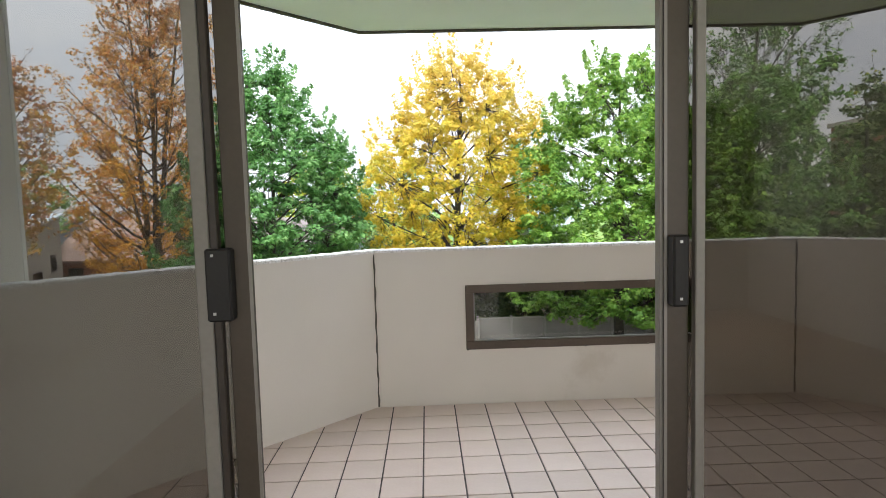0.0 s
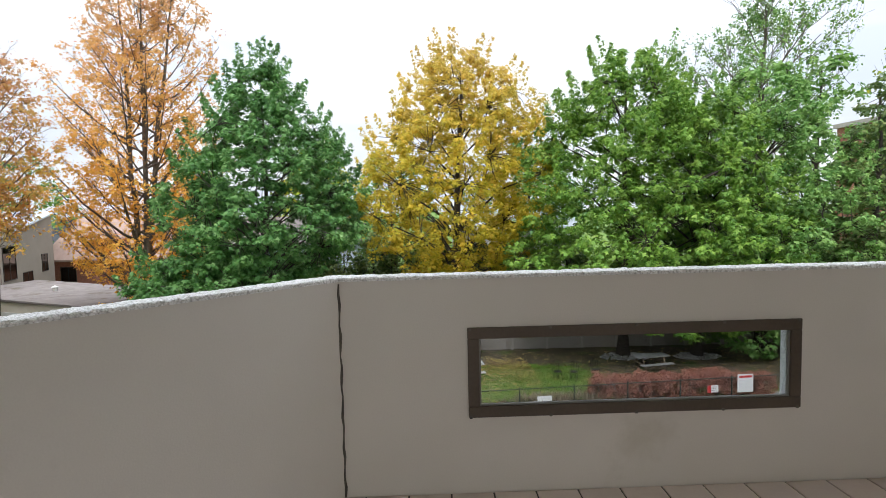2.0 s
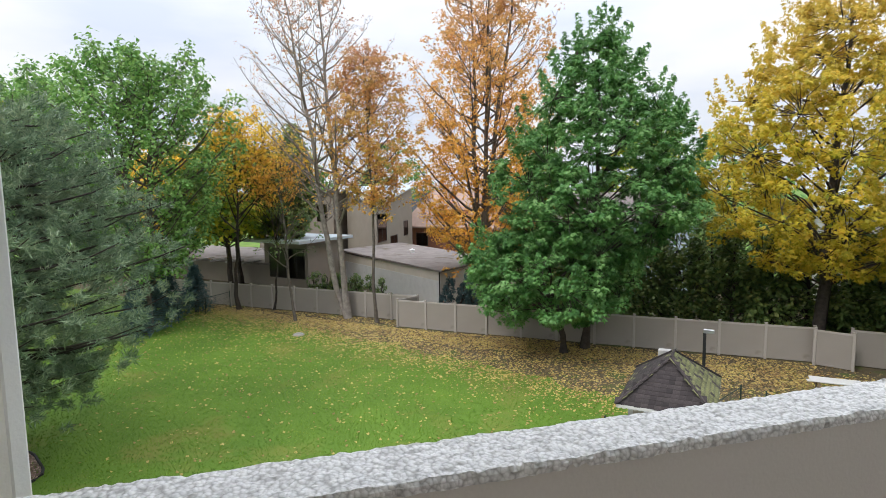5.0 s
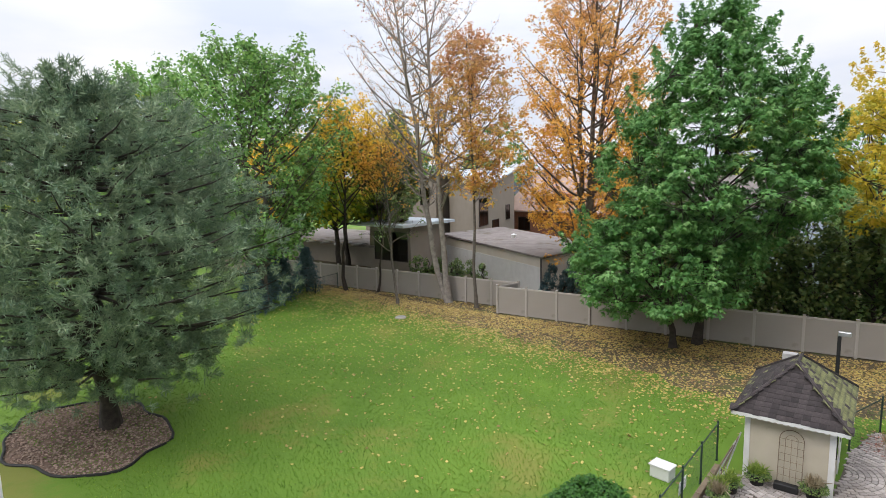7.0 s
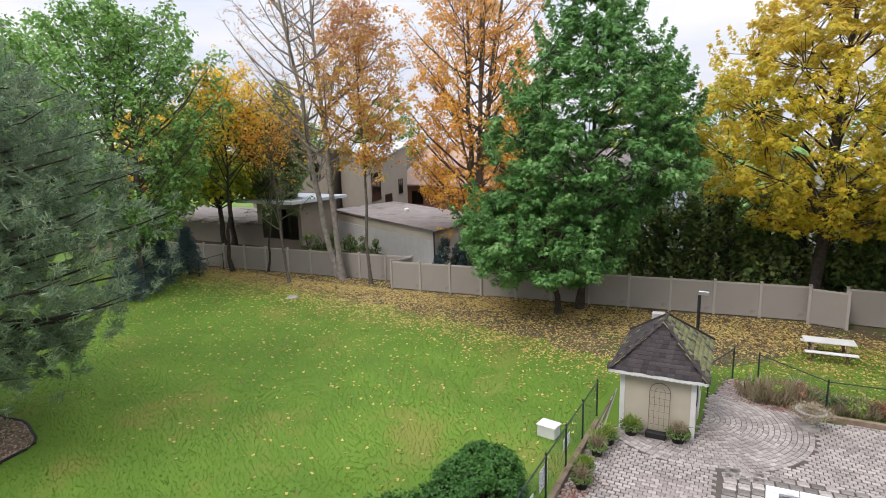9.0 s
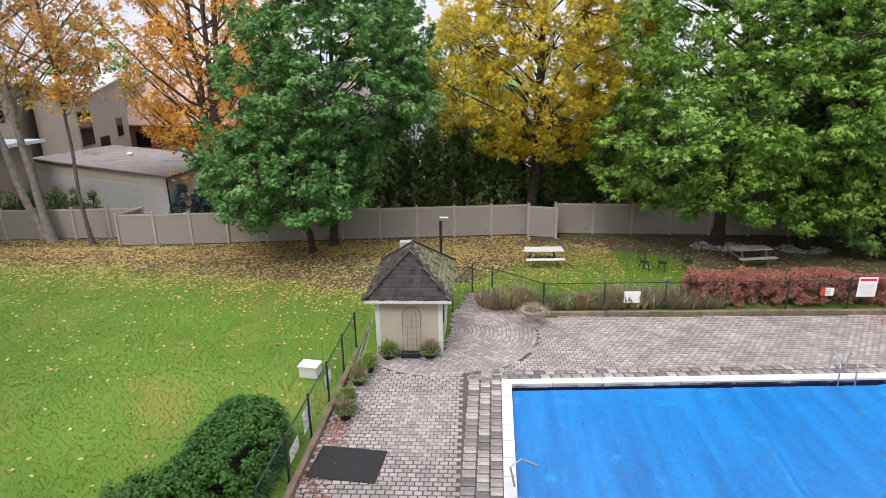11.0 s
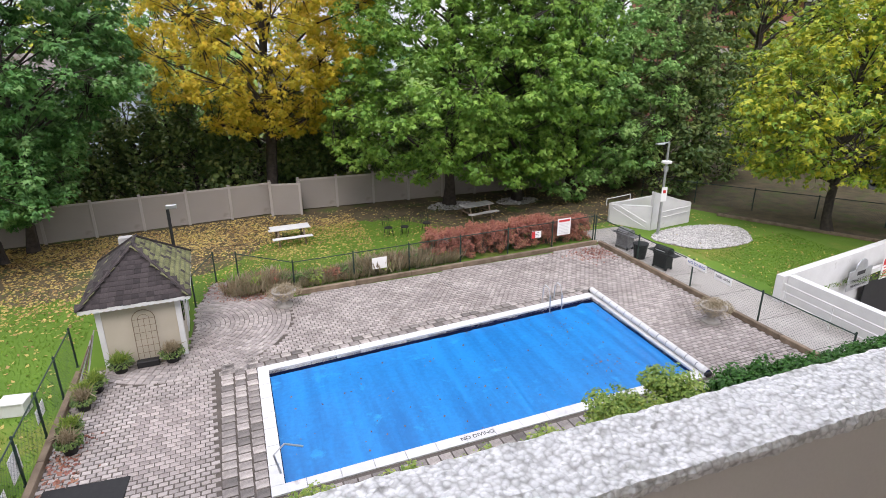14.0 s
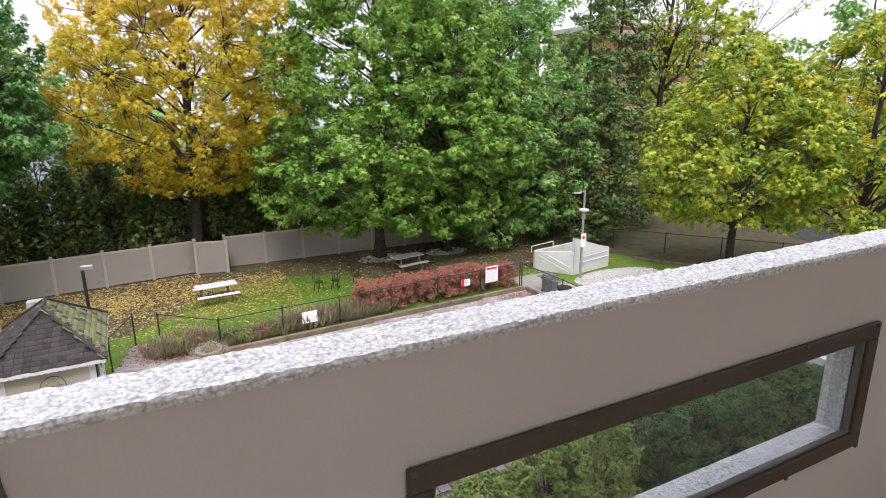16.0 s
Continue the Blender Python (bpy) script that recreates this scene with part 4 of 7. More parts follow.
open_tree("orange_yellow_tree", "small orange and yellow tree by the back fence", -35.2, 28.1, 13.0, 0.18, BARK_DARK, L_GOLD, 25, first=0.46, spread=0.75, leaf=0.24, per=5, kids=5, keep=lambda u, rng: 0.75, reach=0.46)
open_tree("orange_shrubby_tree", "low open layer of orange leaves by the fence", -32.4, 29.4, 8.6, 0.10, BARK_DARK, L_ORANGE, 26, first=0.55, spread=0.8, leaf=0.22, per=3, kids=4, keep=lambda u, rng: 0.7, reach=0.6)
branchy_tree("ash_tree", "tall feathery green ash tree with open limbs", -35.0, 20.6, 17.8, 0.30, 4.2, [3.6, 5.4, 6.4, 7.0, 6.8, 6.0, 4.6, 2.4], BARK, L_ASH, 27, branches=110, twigs=9, leaf=0.25, per=6, leans=((-1.4, 0), (1.2, 0.5)), rise=0.8, clump=0.42)
branchy_tree("ash_tree", "tall feathery green ash tree with open limbs", -47.0, 20.0, 17.4, 0.32, 4.0, [3.4, 5.4, 6.4, 7.0, 6.6, 5.8, 4.2, 2.0], BARK, L_ASH, 28, branches=90, twigs=8, leaf=0.29, per=5, rise=0.8, clump=0.45)
for i, (x, y, h, r, m, lab) in enumerate(((-41, 32.5, 13.5, 5, L_YELLOWGREEN, "yellow autumn tree behind the gardens"), (-52, 34, 14, 5, L_GOLD, "yellow autumn tree behind the gardens"), (-44, 36, 13, 5, L_YELLOWGREEN, "yellow-green autumn tree behind the gardens"), (-62, 26, 18, 6.5, L_YELLOWGREEN, "yellow-green autumn tree behind the gardens"), (-40.5, 36.5, 13, 1.7, L_CEDAR, "dark narrow conifer behind the fence"), (-37.2, 36.8, 14.5, 1.6, L_CEDAR, "dark narrow conifer behind the fence"), (-46, 66, 16, 6, L_ASH, "distant green tree above the roofs"), (-58, 60, 14, 6, L_ASH, "distant green tree above the roofs"), (-28, 70, 15, 6, L_GREEN_DARK, "distant green tree above the roofs"), (-12, 62, 17, 6, L_YELLOWGREEN, "distant yellow-green tree behind the houses"), (-3, 56, 14, 6, L_ASH, "distant green tree above the hedge"), (10, 50, 15, 6, L_GREEN_DARK, "green tree behind the maples"), (30, 40, 20, 6, L_ASH, "tall dull green tree behind the maples"), (-70, 45, 16, 8, L_ASH, "distant green tree behind the houses"), (-78, 20, 17, 8, L_YELLOWGREEN, "distant yellow-green tree behind the houses"), (48, 38, 17, 7, L_YELLOWGREEN, "yellow-green tree beyond the car park"), (46, 22, 14, 6, L_YELLOW, "yellow tree beyond the car park"), (40, 31, 17, 6, L_YELLOWGREEN, "yellow-green tree beyond the car park"), (55, 28, 19, 7, L_ASH, "green tree beyond the car park"), (60, 10, 16, 8, L_GREEN, "green tree beyond the car park"))):
    full_tree("background_tree", lab, x, y, h, 0.25, 5.0 if x < -34 and y < 37 else 2.0, [r * 0.6, r * 0.95, r, r * 0.95, r * 0.8, r * 0.55, r * 0.25], BARK_DARK, m, 170, 28, 0.47, 40 + i, clump_r=(0.8, 1.5))
full_tree("conifer_tree", "dark dense conifer beside the maples", 25.5, 28.5, 15.5, 0.28, 0.6, [3.4, 3.4, 3.2, 2.9, 2.5, 2.0, 1.3, 0.4], BARK_DARK, L_CEDAR, 420, 38, 0.26, 60, flat=0.4)
full_tree("conifer_tree", "dark dense conifer beside the maples", 30.5, 31.0, 19.0, 0.28, 0.6, [3.6, 3.6, 3.4, 3.1, 2.7, 2.1, 1.4, 0.4], BARK_DARK, L_CEDAR, 420, 38, 0.26, 61, flat=0.4)
open_tree("tall_willow_tree", "tall tree with dark limbs and thin grey-green foliage", 36.5, 33.0, 23.0, 0.45, BARK_DARK, L_YELLOWGREEN, 62, lean=(1.0, 0), first=0.3, spread=0.6, leaf=0.24, per=7, keep=lambda u, rng: 0.7, reach=0.3)
open_tree("tall_willow_tree", "tall open tree with grey-green foliage behind the maples", 25.5, 40.5, 25.5, 0.40, BARK, L_ASH, 65, lean=(0.6, 0), first=0.3, spread=0.6, leaf=0.22, per=4, levels=5, kids=4, keep=lambda u, rng: 0.6, reach=0.3)
full_tree("linden_tree", "yellow-green autumn tree with a dark trunk by the car park", 27.4, 18.4, 12.0, 0.22, 2.8, [3.2, 4.8, 5.2, 4.8, 4.0, 2.8, 1.2], BARK_DARK, L_YELLOWGREEN, 560, 36, 0.25, 63, lobed=True)
full_tree("linden_tree", "yellow-green autumn tree with a dark trunk by the car park", 31.8, 14.6, 13.0, 0.22, 2.8, [3.2, 4.8, 5.4, 5.0, 4.0, 2.8, 1.2], BARK_DARK, L_YELLOWGREEN, 520, 34, 0.26, 64, lobed=True)

# ---------------------------------------------------------------- pine, spruces, hedges
def pine(x, y, h, prof, base, seed):
    rng = np.random.default_rng(seed)
    t = thing("pine_tree", x, y, G, "broad blue-green pine with long needles in a mulched bed", "tree")
    zz = np.linspace(0, h * 0.95, 12)
    ax = np.stack([0.2 * np.sin(zz), 0.15 * np.cos(zz) - 0.15, zz], 1)
    rad = 0.28 * (1 - zz / h) + 0.03
    rad[0] *= 1.4
    lines, tufts, out = [(ax, rad)], [], []
    prof = np.asarray(prof, float)
    u = np.linspace(0, 1, len(prof))
    for k in range(210):
        q = (k + rng.uniform()) / 210
        zc = base + q * (h - base)
        r = np.interp(q, u, prof) * rng.uniform(0.75, 1.08)
        a = rng.uniform(0, math.tau)
        p0 = np.array([0, 0, max(0.8, zc - 0.10 * r)])
        d = np.array([math.cos(a), math.sin(a), 0])
        pts = [p0 + d * r * s + [0, 0, 0.22 * r * (s ** 2) - 0.08 * r * s + rng.normal() * 0.06] for s in (0, 0.3, 0.6, 0.85, 1.0)]
        lines.append((pts, [0.07, 0.055, 0.04, 0.025, 0.012]))
        for s in np.linspace(0.3, 1.0, 20):
            i = np.interp(s, (0, 0.3, 0.6, 0.85, 1.0), np.arange(5))
            b = np.array([np.interp(i, np.arange(5), np.array(pts)[:, c]) for c in range(3)])
            side = np.array([-d[1], d[0], 0]) * rng.normal() * 0.30 * r * (1.15 - s) + rng.normal(size=3) * [0.28, 0.28, 0.42]
            tufts.append(b + side)
            out.append(d + side * 0.6 + [0, 0, 0.25])
    tubes_np("trunk", lines, BARK_DARK, t, 5)
    tufts, out = np.array(tufts), np.array(out)
    per = 34
    c = np.repeat(tufts, per, 0)
    o = np.repeat(out, per, 0)
    d = rng.normal(size=c.shape) * 0.75 + o * 0.7 + [0, 0, 0.45]
    d /= np.linalg.norm(d, axis=1, keepdims=True)
    ln = rng.uniform(0.22, 0.36, len(c))
    along = o / np.linalg.norm(o, axis=1, keepdims=True) + [0, 0, 0.4]
    c = c + along * rng.uniform(-0.12, 0.16, (len(c), 1))
    leaf_mesh("crown", c + d * ln[:, None] * 0.5, rng.normal(size=c.shape), d, ln, L_PINE, t, 0.09)
    return t


pine(-23.3, 6.4, 12.3, [4.4, 6.0, 6.8, 6.8, 6.4, 5.6, 4.4, 2.2], 2.4, 5)


def spruce(x, y, h, r, seed):
    rng = np.random.default_rng(seed)
    t = thing("spruce_tree", x, y, G, "small dense blue-grey spruce beside the side fence", "tree", "small spruces by the fence")
    lines, tips, ways = [([(0, 0, 0), (0, 0, h * 0.5), (0, 0, h)], [0.09, 0.05, 0.01])], [], []
    for k in range(90):
        q = (k + 0.5) / 90
        rr = r * (1 - q) * rng.uniform(0.8, 1.1) + 0.1
        a = k * 2.4
        d = np.array([math.cos(a), math.sin(a), 0])
        z0 = 0.3 + q * (h - 0.4)
        pts = [np.array([0, 0, z0]), d * rr * 0.5 + [0, 0, z0 - 0.10 * rr], d * rr + [0, 0, z0 - 0.04 * rr]]
        lines.append((pts, [0.02, 0.014, 0.006]))
        for s in np.linspace(0.2, 1, 9):
            tips.append(d * rr * s + [0, 0, z0 - 0.10 * rr * math.sin(s * 2.6)] + rng.normal(size=3) * 0.06)
            ways.append(d)
    tubes_np("trunk", lines, BARK_DARK, t, 4)
    c = np.repeat(np.array(tips), 12, 0)
    w = np.repeat(np.array(ways), 12, 0) * 0.8 + rng.normal(size=c.shape) * 0.8
    leaf_mesh("crown", c + w * 0.08, rng.normal(size=c.shape) + [0, 0, 0.8], w, rng.uniform(0.10, 0.2, len(c)), L_SPRUCE, t, 0.28)


for i, (x, y, h, r) in enumerate(((-36.0, 21.6, 4.2, 1.7), (-37.2, 23.6, 3.8, 1.5), (-37.4, 26.0, 3.6, 1.4), (-34.6, 19.6, 3.2, 1.4))):
    spruce(x, y, h, r, 70 + i)

rng = np.random.default_rng(8)
for i in range(13):
    x = -14.0 + i * 1.75 + rng.uniform(-0.3, 0.3)
    h = rng.uniform(5.4, 7.4)
    full_tree("cedar_hedge_tree", "dark cedar of the tall hedge behind the fence", x, 36.3 + rng.uniform(-0.5, 0.9), h + 0.4, 0.12, 0.4, [1.7, 1.9, 1.8, 1.6, 1.2, 0.5], BARK_DARK, L_CEDAR, 110, 34, 0.28, 100 + i, clump_r=(0.45, 0.75), flat=1.3, limbs=20, group="cedars behind the fence")
for i in range(9):
    x = 7.0 + i * 2.4 + rng.uniform(-0.4, 0.4)
    full_tree("cedar_hedge_tree", "dark cedar of the tall hedge behind the fence", x, 36.2 + rng.uniform(-0.5, 1.2), rng.uniform(5, 8), 0.12, 0.4, [1.8, 2.0, 1.9, 1.7, 1.2, 0.4], BARK_DARK, L_CEDAR, 100, 34, 0.29, 120 + i, clump_r=(0.45, 0.8), flat=1.3, limbs=20, group="cedars behind the fence")
for i in range(9):
    x = -30.5 + i * 0.75
    full_tree("low_garden_shrub", "dark clipped shrub behind the back fence", x, 31.6 + (i % 3) * 0.3, 2.6, 0.05, 0.2, [0.4, 0.5, 0.5, 0.3], BARK_DARK, L_CEDAR, 26, 40, 0.14, 140 + i, clump_r=(0.2, 0.35), flat=1.2, limbs=8)


for i, (x, y, h) in enumerate(((-20.6, 34.3, 2.5), (-19.9, 34.9, 2.2), (-19.3, 35.6, 2.7), (-18.7, 36.4, 2.8))):
    full_tree("garage_cypress", "dark narrow cypress beside the garage wall", x, y, h, 0.05, 0.15, [0.4, 0.5, 0.5, 0.4, 0.15], BARK_DARK, L_SPRUCE, 40, 40, 0.13, 160 + i, clump_r=(0.18, 0.3), flat=1.3, limbs=10, group="cypresses beside the garage")


def bush(name, label, x, y, spots, leaf, per, mat, seed, category="shrub", group="", flat=0.9, wide=0.75):
    """A shrub of leaf clumps; spots: (dx, dy, z, r)."""
    rng = np.random.default_rng(seed)
    t = thing(name, x, y, G, label, category, group)
    s = np.array(spots, float)
    lines = [([(0.3 * a, 0.3 * b, 0), (0.7 * a, 0.7 * b, 0.55 * c), (a, b, c)], [0.02, 0.014, 0.006]) for a, b, c, _ in spots[::2]]
    tubes_np("stem", lines, BARK, t, 4)
    bush_np("foliage", t, rng, s[:, :3], s[:, 3], per, leaf, mat, flat, wide)
    return t


def dome(rng, rx, ry, h, n, r):
    out = []
    for _ in range(n):
        a, q = rng.uniform(0, math.tau), rng.uniform(0, 1)
        k = math.cos(q * math.pi / 2) ** 0.5
        f = rng.uniform(0.75, 1.0)
        out.append((rx * k * f * math.cos(a), ry * k * f * math.sin(a), 0.15 + (h - 0.15) * math.sin(q * math.pi / 2) * f, r * rng.uniform(0.7, 1.2)))
    return out


def clipped(rng, rx, ry, h, n, r):
    """Clump spots over a boxy clipped hedge with rounded shoulders."""
    out = []
    for _ in range(n):
        d = np.array([rng.normal(), rng.normal(), abs(rng.normal())])
        d /= (np.abs(d) ** 4).sum() ** 0.25
        f = rng.uniform(0.86, 1.0)
        out.append((rx * d[0] * f, ry * d[1] * f, max(0.12, (h - 0.1) * d[2] * f), r * rng.uniform(0.7, 1.2)))
    return out


rng = np.random.default_rng(9)
bush("boxwood_hedge", "clipped rounded green boxwood hedge on the lawn", -6.25, 10.5, clipped(rng, 0.95, 1.7, 1.5, 300, 0.2), 0.085, 90, L_BOX, 201, "hedge")
bush("boxwood_hedge", "clipped rounded green boxwood hedge under the balcony", -7.0, 8.2, dome(rng, 1.2, 1.4, 1.35, 160, 0.22), 0.085, 80, L_BOX, 202, "hedge")
for i, (x, y, h, r) in enumerate(((-0.9, 7.3, 1.3, 0.9), (0.8, 7.6, 1.45, 1.0), (2.5, 7.7, 1.35, 1.0), (4.2, 7.8, 1.15, 1.0), (5.9, 7.8, 1.25, 1.05), (7.4, 7.9, 1.85, 1.15), (8.7, 8.0, 2.1, 1.1))):
    bush("loose_shrub", "loose yellow-green leafy shrub below the balcony", x, y, dome(rng, r, r * 0.9, h, 110, 0.24), 0.085, 75, L_SHRUB, 210 + i, "shrub", "shrubs below the balcony")
for i in range(6):
    bush("yew_hedge", "dense clipped dark green yew hedge along a gravel strip", 10.2 + i * 1.02, 7.5 - 0.06 * i, clipped(rng, 0.62, 0.85, 2.15 + rng.uniform(-0.06, 0.06), 150, 0.19), 0.085, 62, L_BOX, 230 + i, "hedge", "clipped yews below the balcony")

# planting strip behind the pool deck: dry grasses, then reddish shrubs
for i in range(15):
    x = -0.2 + i * 0.62
    y = 20.9 + 0.06 * x + rng.uniform(-0.1, 0.25)
    t = thing("ornamental_grass", x, y, G, "dry buff ornamental grass clump behind the pool deck", "grass", "dry grasses along the fence")
    m = int(rng.integers(180, 380))
    tallest = rng.uniform(0.55, 0.95)
    a, r = rng.uniform(0, math.tau, m), rng.uniform(0, 0.5, m)
    lean = rng.uniform(0.05, 1.1, m)
    d = np.stack([np.cos(a) * lean, np.sin(a) * lean, np.ones(m)], 1)
    ln = rng.uniform(0.3, tallest, m)
    c = np.stack([np.cos(a) * r, np.sin(a) * r, 0 * a], 1) + d * ln[:, None] * 0.5
    leaf_mesh("blades", c, rng.normal(size=(m, 3)) * [1, 1, 0.2], d, ln, L_DRY, t, 0.07)
    bush_np("low_leaves", t, rng, [(rng.uniform(-.4, .4), rng.uniform(-.35, .35), rng.uniform(0.15, 0.5)) for _ in range(10)], [0.2] * 10, 60, 0.085, (L_CEDAR, L_SHRUB, L_RED, L_CEDAR)[i % 4])
for i in range(14):
    x = 7.9 + i * 0.58
    y = 21.2 + 0.06 * x
    bush("red_shrub", "red-brown autumn shrub along the pool fence", x, y, dome(rng, 0.5, 0.55, rng.uniform(1.15, 1.5), 40, 0.22), 0.085, 75, L_RED, 260 + i, "shrub", "reddish shrubs along the pool fence")

# ---------------------------------------------------------------- taupe vinyl fence, panel by panel
def shared(name, bm, mat):
    me = bpy.data.meshes.new(name)
    bm.to_mesh(me)
    bm.free()
    me.materials.append(mat)
    return me


def piece(name, me, parent, m):
    o = new(name, me)
    o.parent = parent
    o.matrix_local = m
    return o


POST_ME = shared("post", box(box(bmesh.new(), -0.065, 0.065, -0.065, 0.065, 0, 1.86, 0.006), -0.08, 0.08, -0.08, 0.08, 1.86, 1.9, 0.012), VINYL_POST)


def vinyl_fence(label, a, b, panels):
    t = thing("vinyl_fence", a[0], a[1], G, label, "fence", "vinyl fence runs")
    d = Vector((b[0] - a[0], b[1] - a[1], 0))
    ln, ang = d.length, math.degrees(math.atan2(d.y, d.x))
    w = ln / panels
    me = shared("panel", one_box(0.065, w - 0.065, -0.012, 0.012, 0.12, 1.72), VINYL)
    rail = shared("rail", one_box(0.06, w - 0.06, -0.03, 0.03, 1.70, 1.80, 0.006), VINYL_POST)
    low = shared("rail", one_box(0.06, w - 0.06, -0.03, 0.03, 0.05, 0.14, 0.006), VINYL)
    for k in range(panels + 1):
        m = pose(0, 0, 0, 0, 0, ang) @ pose(k * w, 0, 0)
        piece("post", POST_ME, t, m)
        if k < panels:
            piece("panel", me, t, m)
            piece("rail", rail, t, m)
            piece("rail", low, t, m)


vinyl_fence("taupe vinyl privacy fence along the back of the lawn", (-45.0, 28.0), (-20.6, 30.5), 12)
vinyl_fence("short taupe vinyl fence return", (-20.6, 30.5), (-21.08, 28.75), 1)
vinyl_fence("taupe vinyl fence panels standing forward of the rest", (-21.08, 28.75), (-15.05, 29.45), 3)
vinyl_fence("taupe vinyl privacy fence behind the maples", (-15.05, 29.5), (1.85, 31.7), 8)
vinyl_fence("taupe vinyl gate panel standing forward", (1.85, 31.3), (3.38, 30.95), 1)
vinyl_fence("taupe vinyl privacy fence in the shade of the maples", (3.4, 31.95), (27.0, 31.6), 11)

# ---------------------------------------------------------------- houses beyond the fence
def house_window(parent, m, w, h):
    """A framed window set on a wall; m: its lower left corner, x along the wall, -y outward."""
    o = part("window", one_box(0, w, -0.03, 0.05, 0, h, 0, m), WINDOW_DARK, parent)
    for b in ((-0.06, 0, -0.05, h + 0.06), (w, w + 0.06, -0.05, h + 0.06)):
        part("frame", one_box(b[0], b[1], -0.06, 0.05, b[2], b[3], 0, m), ALU_DARK, o)
    for z0, z1 in ((-0.06, 0), (h, h + 0.06)):
        part("frame", one_box(0, w, -0.06, 0.05, z0, z1, 0, m), ALU_DARK, o)
    part("frame", one_box(w / 2 - 0.03, w / 2 + 0.03, -0.05, -0.031, 0, h, 0, m), ALU_DARK, o)
    return o


def sloped_block(pts, zs, z0):
    """A body over a four-cornered plan whose top corners have their own heights."""
    bm = bmesh.new()
    lo = [bm.verts.new((*p, z0)) for p in pts]
    hi = [bm.verts.new((*p, z)) for p, z in zip(pts, zs)]
    bm.faces.new(hi)
    bm.faces.new(list(reversed(lo)))
    for i in range(4):
        bm.faces.new((lo[i], lo[(i + 1) % 4], hi[(i + 1) % 4], hi[i]))
    bmesh.ops.recalc_face_normals(bm, faces=bm.faces)
    return bm


def roof_slab(pts, zs, thick):
    bm = bmesh.new()
    lo = [bm.verts.new((*p, z)) for p, z in zip(pts, zs)]
    hi = [bm.verts.new((*p, z + thick)) for p, z in zip(pts, zs)]
    bm.faces.new(hi)
    bm.faces.new(list(reversed(lo)))
    for i in range(4):
        bm.faces.new((lo[i], lo[(i + 1) % 4], hi[(i + 1) % 4], hi[i]))
    bmesh.ops.recalc_face_normals(bm, faces=bm.faces)
    return bm


h1 = thing("taupe_house", 0, 0, 0, "taupe rendered house with a white metal mono-pitch roof", "house")
A, B, C, D4 = (-36.1, 47.15), (-39.6, 59.65), (-50.4, 60.0), (-43.85, 52.0)
part("wall", sloped_block([A, B, C, D4], [-0.55, 1.7, 1.6, 1.35], G), HOUSE_BEIGE, h1)
part("roof", roof_slab([(-35.7, 46.7), (-39.2, 60.2), (-50.6, 60.4), (-44.1, 51.6)], [-0.5, 1.76, 1.66, 1.42], 0.16), ROOF_METAL, h1)
part("wall", sloped_block([(-44.4, 50.2), (-46.5, 58.5), (-56.5, 57.5), (-54.5, 48.2)], [1.0] * 4, G), HOUSE_BEIGE, h1)
part("roof", roof_slab([(-44.2, 49.9), (-46.3, 58.8), (-56.8, 57.8), (-54.8, 47.9)], [1.0] * 4, 0.15), ROOF_GREY, h1)
side = Matrix.Translation((-36.1, 47.15, 0)) @ pose(0, 0, 0, 0, 0, math.degrees(math.atan2(12.5, -3.5)))
for s, z, w, h in ((0.5, -4.2, 2.6, 2.9), (4.6, -5.6, 2.2, 1.7), (9.5, -4.2, 1.5, 1.7)):
    house_window(h1, side @ pose(s, 0, z), w, h)
fr = Matrix.Translation((-54.5, 48.2, 0)) @ pose(0, 0, 0, 0, 0, math.degrees(math.atan2(2.0, 10.1)))
for s, z, w, h in ((2.7, -2.4, 1.5, 2.0), (8.2, -2.2, 1.2, 1.9)):
    house_window(h1, fr @ pose(s, 0, z), w, h)

h2 = thing("cream_garage", 0, 0, 0, "low cream garage with a flat grey roof strewn with leaves", "garage")
part("wall", sloped_block([(-21.5, 35.0), (-20.8, 43.0), (-35.0, 50.0), (-36.4, 42.0)], [-4.75] * 4, G), GARAGE_CREAM, h2)
part("roof", roof_slab([(-21.2, 34.7), (-20.5, 43.3), (-35.3, 50.4), (-36.8, 41.9)], [-4.75, -4.75, -4.55, -4.55], 0.14), ROOF_GREY, h2)
part("band", sloped_block([(-21.46, 34.96), (-21.42, 35.02), (-36.4, 42.02), (-36.45, 41.94)], [-5.45] * 4, G), WHITE, h2, "white lower wall band")
part("downpipe", tube(bmesh.new(), [(-21.45, 34.9, G), (-21.45, 34.9, -4.75)], 0.05), BLACK, h2)
part("vent", lathe(bmesh.new(), [(0.2, 0), (0.2, 0.25), (0.28, 0.28), (0.05, 0.4)], 12, (-29, 43, -4.5)), WHITE, h2)

h3 = thing("salmon_roof_house", 0, 0, 0, "house with a salmon shingle roof and red brick walls", "house")
part("wall", sloped_block([(-42.0, 62), (-29.0, 62), (-29.0, 72), (-42.0, 72)], [-3.6] * 4, G), BRICK, h3)
part("roof", roof_slab([(-42.6, 61.4), (-28.4, 61.4), (-29.5, 67), (-41.0, 67)], [-3.7, -3.7, 0.9, 0.9], 0.2), ROOF_PINK, h3)
part("roof", roof_slab([(-42.6, 72.6), (-28.4, 72.6), (-29.5, 67), (-41.0, 67)], [-3.7, -3.7, 0.9, 0.9], 0.2), ROOF_PINK, h3)
part("dormer", one_box(-36.8, -33.6, 62.6, 64.5, -3.3, -1.4), BRICK, h3)
house_window(h3, pose(-36.1, 62.6, -2.9), 1.5, 1.0)
house_window(h3, pose(-40.4, 62.0, -6.0), 1.6, 1.6)
